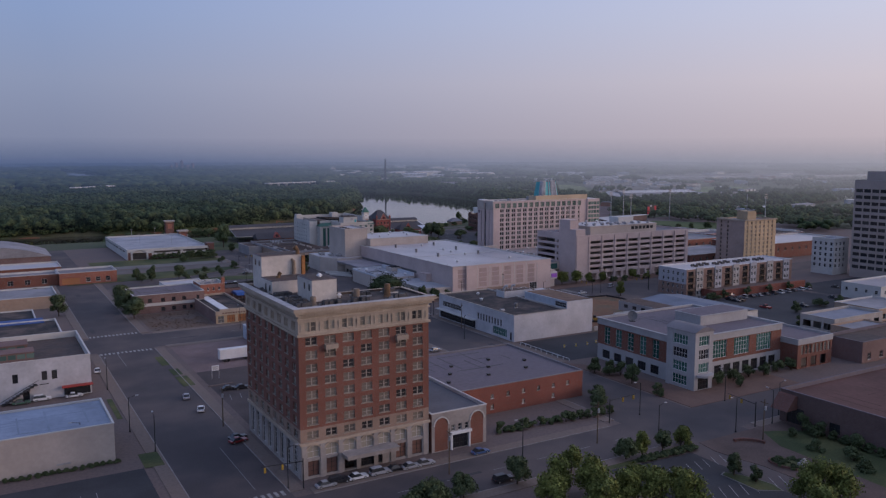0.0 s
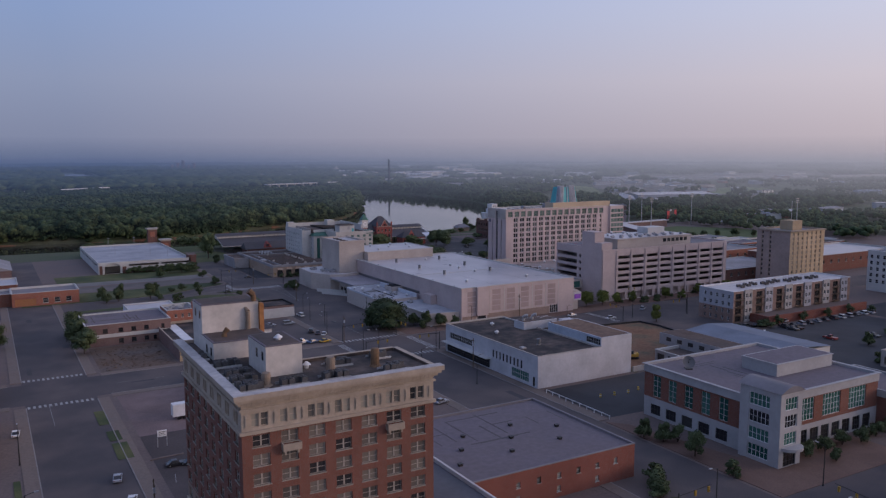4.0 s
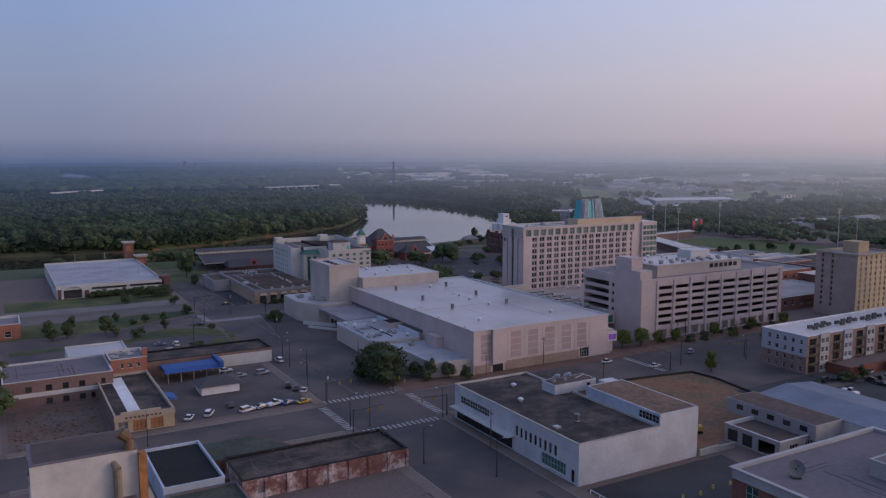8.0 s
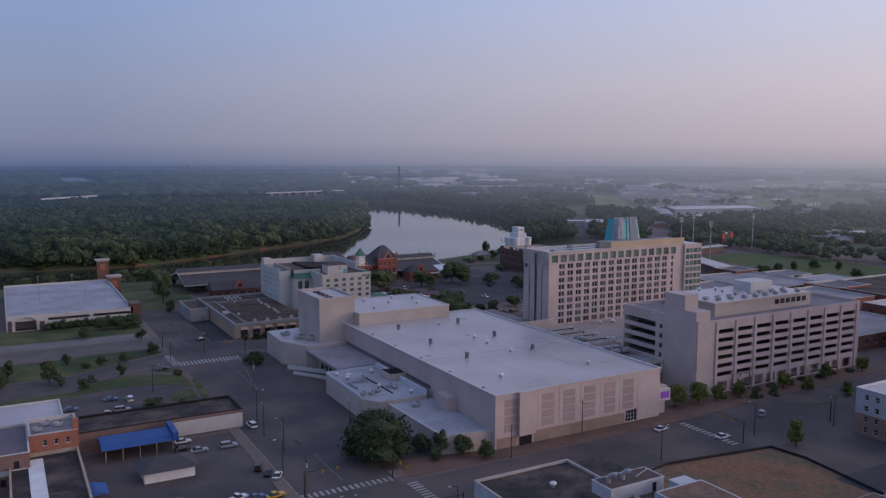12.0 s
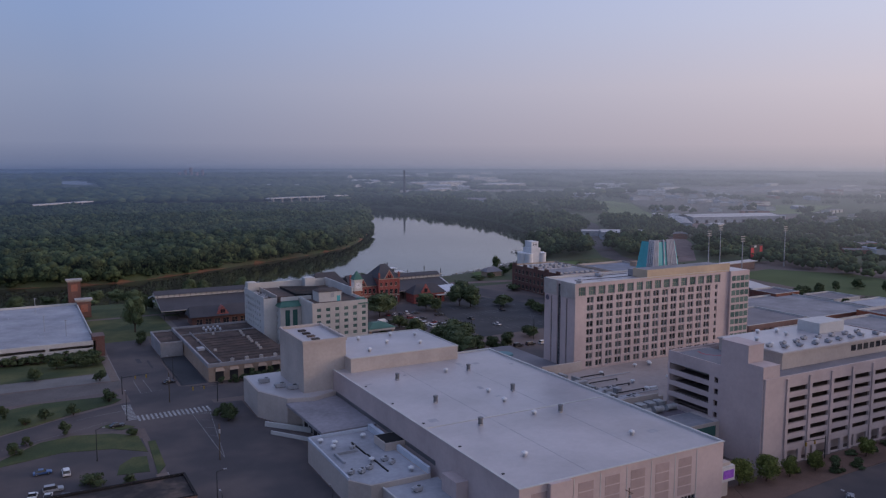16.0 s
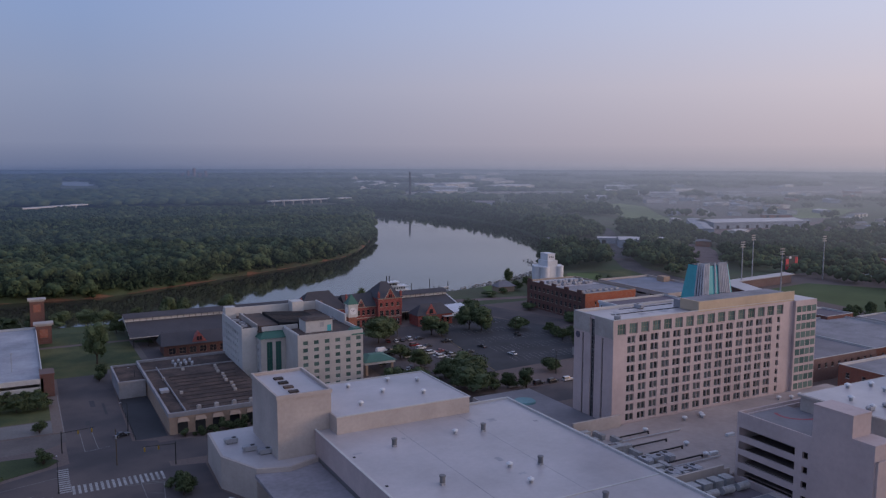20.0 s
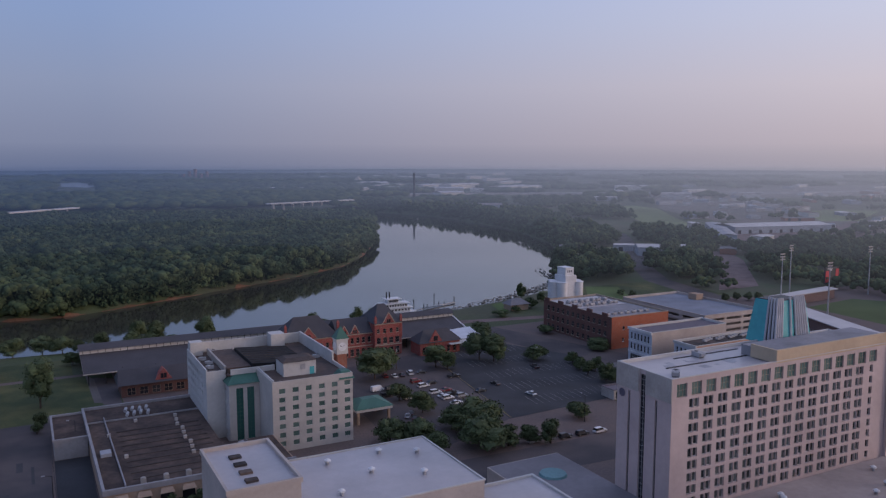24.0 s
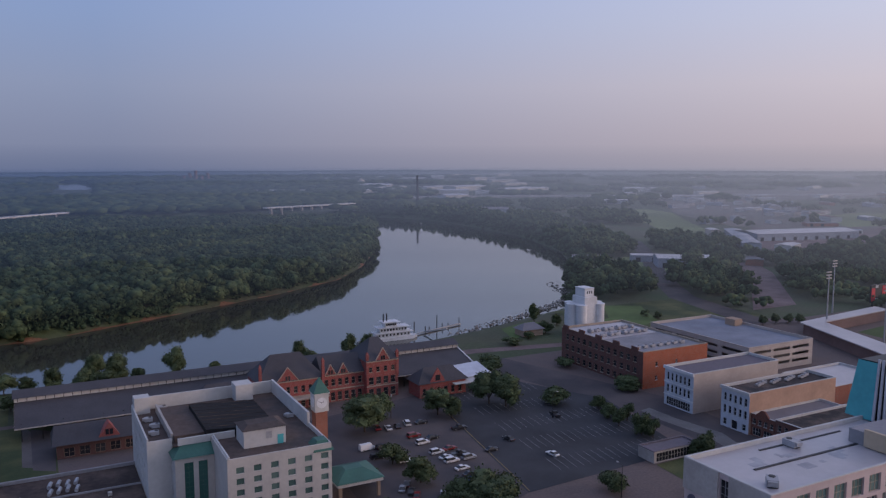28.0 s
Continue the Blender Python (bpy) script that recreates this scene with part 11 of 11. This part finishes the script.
def shed(x, y, w, d, h, rz, roof, wallm, label):
    t = thing("warehouse_shed", label, "building", x, y, 0, rz=rz)
    part("shed_wall", Shape().box(-w / 2, w / 2, -d / 2, d / 2, 0, h), wallm, t, local=True)
    s = Shape()
    s.face([(-w / 2 - 0.5, -d / 2 - 0.5, h), (w / 2 + 0.5, -d / 2 - 0.5, h), (w / 2 + 0.5, 0, h + d * 0.06), (-w / 2 - 0.5, 0, h + d * 0.06)])
    s.face([(-w / 2 - 0.5, 0, h + d * 0.06), (w / 2 + 0.5, 0, h + d * 0.06), (w / 2 + 0.5, d / 2 + 0.5, h), (-w / 2 - 0.5, d / 2 + 0.5, h)])
    part("shed_roof", s, roof, t, local=True)
    for k in range(max(2, int(w / 14)) if y < 1100 else 0):
        part("shed_door", Shape().box(-w / 2 + 4 + 14 * k, -w / 2 + 8 + 14 * k, -d / 2 - 0.06, -d / 2 + 0.02, 0, min(4, h - 0.6)), GLASS_DARK, t, local=True)


BLUEMETAL = mat("shed_metal", (0.24, 0.27, 0.32), 0.7)
shed(955, 950, 132, 44, 8, -13, ROOF_WHITE, BLUEMETAL, "long pale metal warehouse among yards")
shed(868, 950, 165, 18, 7, 49, DECK_WHITE, BLUEMETAL, "long low white-roofed shed")
shed(672, 835, 46, 30, 8, -35, ROOF_WHITE, BLUEMETAL, "blue-grey metal shed with a white roof")
shed(835, 1455, 90, 40, 9, -28, ROOF_LAV, BLUEMETAL, "grey gabled hall beyond the river")
shed(625, 905, 26, 12, 4, -30, ROOF_LAV, OFFWHITE, "small pale house near the woods")
shed(846, 872, 28, 16, 6, 20, ROOF_WHITE, OFFWHITE, "white-roofed shed at the end of a warehouse")
shed(664, 874, 24, 14, 6, -35, ROOF_WHITE, BLUEMETAL, "small white-roofed shed beside a metal hall")
shed(735, 815, 26, 14, 5, 40, ROOF_LAV, ORANGE_BRICK, "low orange shed beside a dirt road")
shed(1640, 1970, 110, 40, 10, -30, ROOF_WHITE, OFFWHITE, "far long white warehouse by the highway")
shed(1450, 1660, 120, 24, 7, -32, ROOF_WHITE, OFFWHITE, "far long white-roofed shed")
sheet("dirt_road", [(727, 832), (742, 822), (706, 772), (604, 668), (566, 668), (640, 735), (690, 790)], 0.13, GRAVEL, "wide pale dirt road through the trees", "road")
YARD = mat("pale_yard", (0.165, 0.14, 0.125), 0.95, 0.2, 0.3, 0.35, 0.02, tint=(0.10, 0.10, 0.085))
sheet("yard", [(1110, 1300), (1010, 1090), (1150, 1075), (1370, 1270), (1500, 1640), (1400, 1660)], 0.09, YARD, "wide pale industrial yard with sheds", "ground")
sheet("yard", [(1000, 1000), (1090, 960), (1180, 1000), (1150, 1070), (1020, 1080)], 0.095, YARD, "pale gravel yard beside a warehouse", "ground")
sheet("yard", [(1500, 1500), (2300, 1450), (2600, 1900), (1700, 1900)], 0.085, YARD, "wide pale yards beside a far highway", "ground")
hw = [(930, 1950), (1118, 1892), (1280, 1833), (1500, 1722), (1800, 1590), (2254, 1500), (2900, 1440)]
t = thing("far_highway", "long pale concrete highway across the plain", "road", 930, 1950, kind="structure")
for (ax, ay), (bx, by) in zip(hw, hw[1:]):
    part("deck", Shape().prism([(ax, ay - 7), (bx, by - 7), (bx, by + 7), (ax, ay + 7)], 0, 5.0), PALE, t)
rng = random.Random(12)
for k in range(46):
    y = rng.uniform(1080, 1640)
    x = 1010 + (y - 1080) * 0.75 + rng.uniform(0, 260)
    shed(x, y, rng.uniform(12, 42), rng.uniform(8, 18), rng.uniform(4, 7), rng.choice((-13, 49, -35, 60)), rng.choice((ROOF_WHITE, ROOF_LAV, ROOF_GREY, BLUEMETAL, PINK_BRICK)), rng.choice((OFFWHITE, BEIGE, BLUEMETAL)), rng.choice(("far low shed on a pale yard", "far white-roofed workshop on a pale yard")))
for k in range(112):
    y = 620 + 2900 * rng.random() ** 1.6
    x = y * (0.62 + 1.0 * rng.random()) + 180
    if y < 1000 and x < 760:
        continue
    w = rng.uniform(14, 46) * (1 + y / 3000)
    shed(x, y, w, rng.uniform(10, 24), rng.uniform(4, 8), rng.choice((-30, 60, -35, 0, 12)), rng.choice((ROOF_WHITE, ROOF_WHITE, ROOF_LAV, ROOF_GREY, BLUEMETAL)), rng.choice((OFFWHITE, BEIGE, ORANGE_BRICK, BLUEMETAL)), rng.choice(("far white-roofed shed", "far low commercial building", "far pale warehouse")) + " among trees")
for k in range(36):
    a = rng.uniform(0.28, 0.62)
    y = rng.uniform(1900, 4300)
    shed(y * a + 100, y, rng.uniform(40, 130), rng.uniform(20, 50), rng.uniform(7, 12), rng.choice((-30, 0, 20)), ROOF_WHITE, OFFWHITE, "far pale warehouse towards the horizon")
t = thing("smoke_stack", "tall slender dark chimney stack", "chimney", 842, 1705)
part("shaft", Shape().rod(842, 1705, 0, 57, 2.6, 1.8, n=14), mat("stack_brick", (0.03, 0.026, 0.027), 0.9), t)
t = thing("salt_dome", "far white conical dome", "dome", 1160, 2790)
part("dome", Shape().rod(1160, 2790, 0, 25, 24, 1, n=24), STONE, t)
t = thing("plant_towers", "far cluster of pale plant towers", "tower", 700, 3400)
for k in range(5):
    part("tower", Shape().rod(705 + 22 * k, 3420, 0, 24 + 9 * (k % 3), 6, n=8), PINK_BRICK, t)
for nm, a, b in (("river_bridge", (535, 1652), (714, 1712)), ("highway_bridge", (-20, 1470), (235, 1688))):
    t = thing(nm, "long pale concrete highway bridge over the river flats", "bridge", a[0], a[1])
    d = Vector((b[0] - a[0], b[1] - a[1], 0))
    n = Vector((-d.y, d.x, 0)).normalized() * 7
    pa, pb = Vector((*a, 0)), Vector((*b, 0))
    part("deck", Shape().prism([(pa - n).xy[:], (pb - n).xy[:], (pb + n).xy[:], (pa + n).xy[:]], 6.4, 8.2), OFFWHITE, t)
    for k in range(9):
        c = pa.lerp(pb, (k + 0.5) / 9)
        part("pier", Shape().box(c.x - 1.2, c.x + 1.2, c.y - 5, c.y + 5, -10, 6.4), STONE, t)
sheet("pond", [(258, 2890), (285, 2830), (330, 2790), (352, 2860), (366, 3100), (385, 3400), (340, 3560), (290, 3640), (280, 3300), (262, 3050)], 0.4, WATER, "far pond shining between woods", "water")

# wood-coloured ring closing the horizon, its height fitted to the camera's view
s = Shape()
for k in range(120):
    a0, a1 = [2 * math.pi * j / 120 for j in (k, k + 1)]
    pa, pb = [(90 + 4480 * math.cos(a), 170 + 4480 * math.sin(a)) for a in (a0, a1)]
    za, zb = [21 + 5 * noise.noise((5 * math.cos(a), 5 * math.sin(a), 3.0)) for a in (a0, a1)]
    s.face([(*pa, -3), (*pb, -3), (*pb, zb), (*pa, za)])
single("backdrop", s, LEAF_FAR, "wood-coloured backdrop ring fitted to the view's horizon", "hills", kind="structure")

# ---- evening haze painted as glowing see-through rings ----


def haze_backdrop():
    # each emissive ring lays its share of haze colour over what lies behind
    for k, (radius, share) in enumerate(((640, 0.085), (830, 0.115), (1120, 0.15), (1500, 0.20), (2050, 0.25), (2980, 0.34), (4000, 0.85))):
        m = bpy.data.materials.new("haze")
        m.use_nodes = True
        t = m.node_tree
        t.nodes.clear()
        out, mix, emit, clear = [t.nodes.new("ShaderNode" + n) for n in ("OutputMaterial", "MixShader", "Emission", "BsdfTransparent")]
        geo, sep = t.nodes.new("ShaderNodeNewGeometry"), t.nodes.new("ShaderNodeSeparateXYZ")
        t.links.new(geo.outputs["Position"], sep.inputs[0])
        ramp = t.nodes.new("ShaderNodeValToRGB")
        el = ramp.color_ramp.elements
        while len(el) < 4:
            el.new(0.5)
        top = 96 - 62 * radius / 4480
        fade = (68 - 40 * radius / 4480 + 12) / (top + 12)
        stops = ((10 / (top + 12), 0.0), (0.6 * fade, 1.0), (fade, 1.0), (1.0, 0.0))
        # farthest ring rises above the land to blend the horizon into the sky
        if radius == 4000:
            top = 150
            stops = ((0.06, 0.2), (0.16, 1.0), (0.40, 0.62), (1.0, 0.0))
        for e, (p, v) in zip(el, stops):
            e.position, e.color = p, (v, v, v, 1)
        rng = t.nodes.new("ShaderNodeMapRange")
        rng.inputs["From Min"].default_value, rng.inputs["From Max"].default_value = -12, top
        t.links.new(sep.outputs[2], rng.inputs["Value"])
        t.links.new(rng.outputs[0], ramp.inputs[0])
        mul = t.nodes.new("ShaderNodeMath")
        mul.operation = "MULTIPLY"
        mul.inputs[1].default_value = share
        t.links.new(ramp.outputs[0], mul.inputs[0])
        # haze painted denser and paler towards the sun, darker blue away from it
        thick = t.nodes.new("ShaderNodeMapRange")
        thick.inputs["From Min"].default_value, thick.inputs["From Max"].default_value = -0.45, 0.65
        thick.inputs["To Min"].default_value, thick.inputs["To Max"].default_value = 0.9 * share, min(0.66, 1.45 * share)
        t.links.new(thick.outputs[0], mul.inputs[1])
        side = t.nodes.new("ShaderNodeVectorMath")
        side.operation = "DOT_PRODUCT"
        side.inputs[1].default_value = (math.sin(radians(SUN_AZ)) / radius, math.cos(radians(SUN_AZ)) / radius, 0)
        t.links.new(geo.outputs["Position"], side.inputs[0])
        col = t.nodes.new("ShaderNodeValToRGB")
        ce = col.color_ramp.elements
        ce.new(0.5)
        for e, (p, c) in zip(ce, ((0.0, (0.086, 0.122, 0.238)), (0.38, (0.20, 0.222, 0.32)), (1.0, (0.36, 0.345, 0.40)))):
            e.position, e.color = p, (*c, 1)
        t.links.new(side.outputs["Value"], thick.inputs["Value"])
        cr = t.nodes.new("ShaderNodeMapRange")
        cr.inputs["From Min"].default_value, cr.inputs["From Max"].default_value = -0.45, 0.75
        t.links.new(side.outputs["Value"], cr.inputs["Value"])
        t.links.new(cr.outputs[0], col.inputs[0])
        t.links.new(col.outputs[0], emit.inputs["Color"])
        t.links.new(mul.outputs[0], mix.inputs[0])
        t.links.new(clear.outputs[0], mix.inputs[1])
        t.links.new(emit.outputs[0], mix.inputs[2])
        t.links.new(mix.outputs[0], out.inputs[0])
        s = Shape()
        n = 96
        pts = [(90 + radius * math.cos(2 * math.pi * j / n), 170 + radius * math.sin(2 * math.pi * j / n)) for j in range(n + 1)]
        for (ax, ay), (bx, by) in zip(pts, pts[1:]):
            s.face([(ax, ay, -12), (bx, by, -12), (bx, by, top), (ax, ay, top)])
        single("haze_backdrop", s, m, "glowing see-through ring painting haze over the land", "haze", kind="structure")


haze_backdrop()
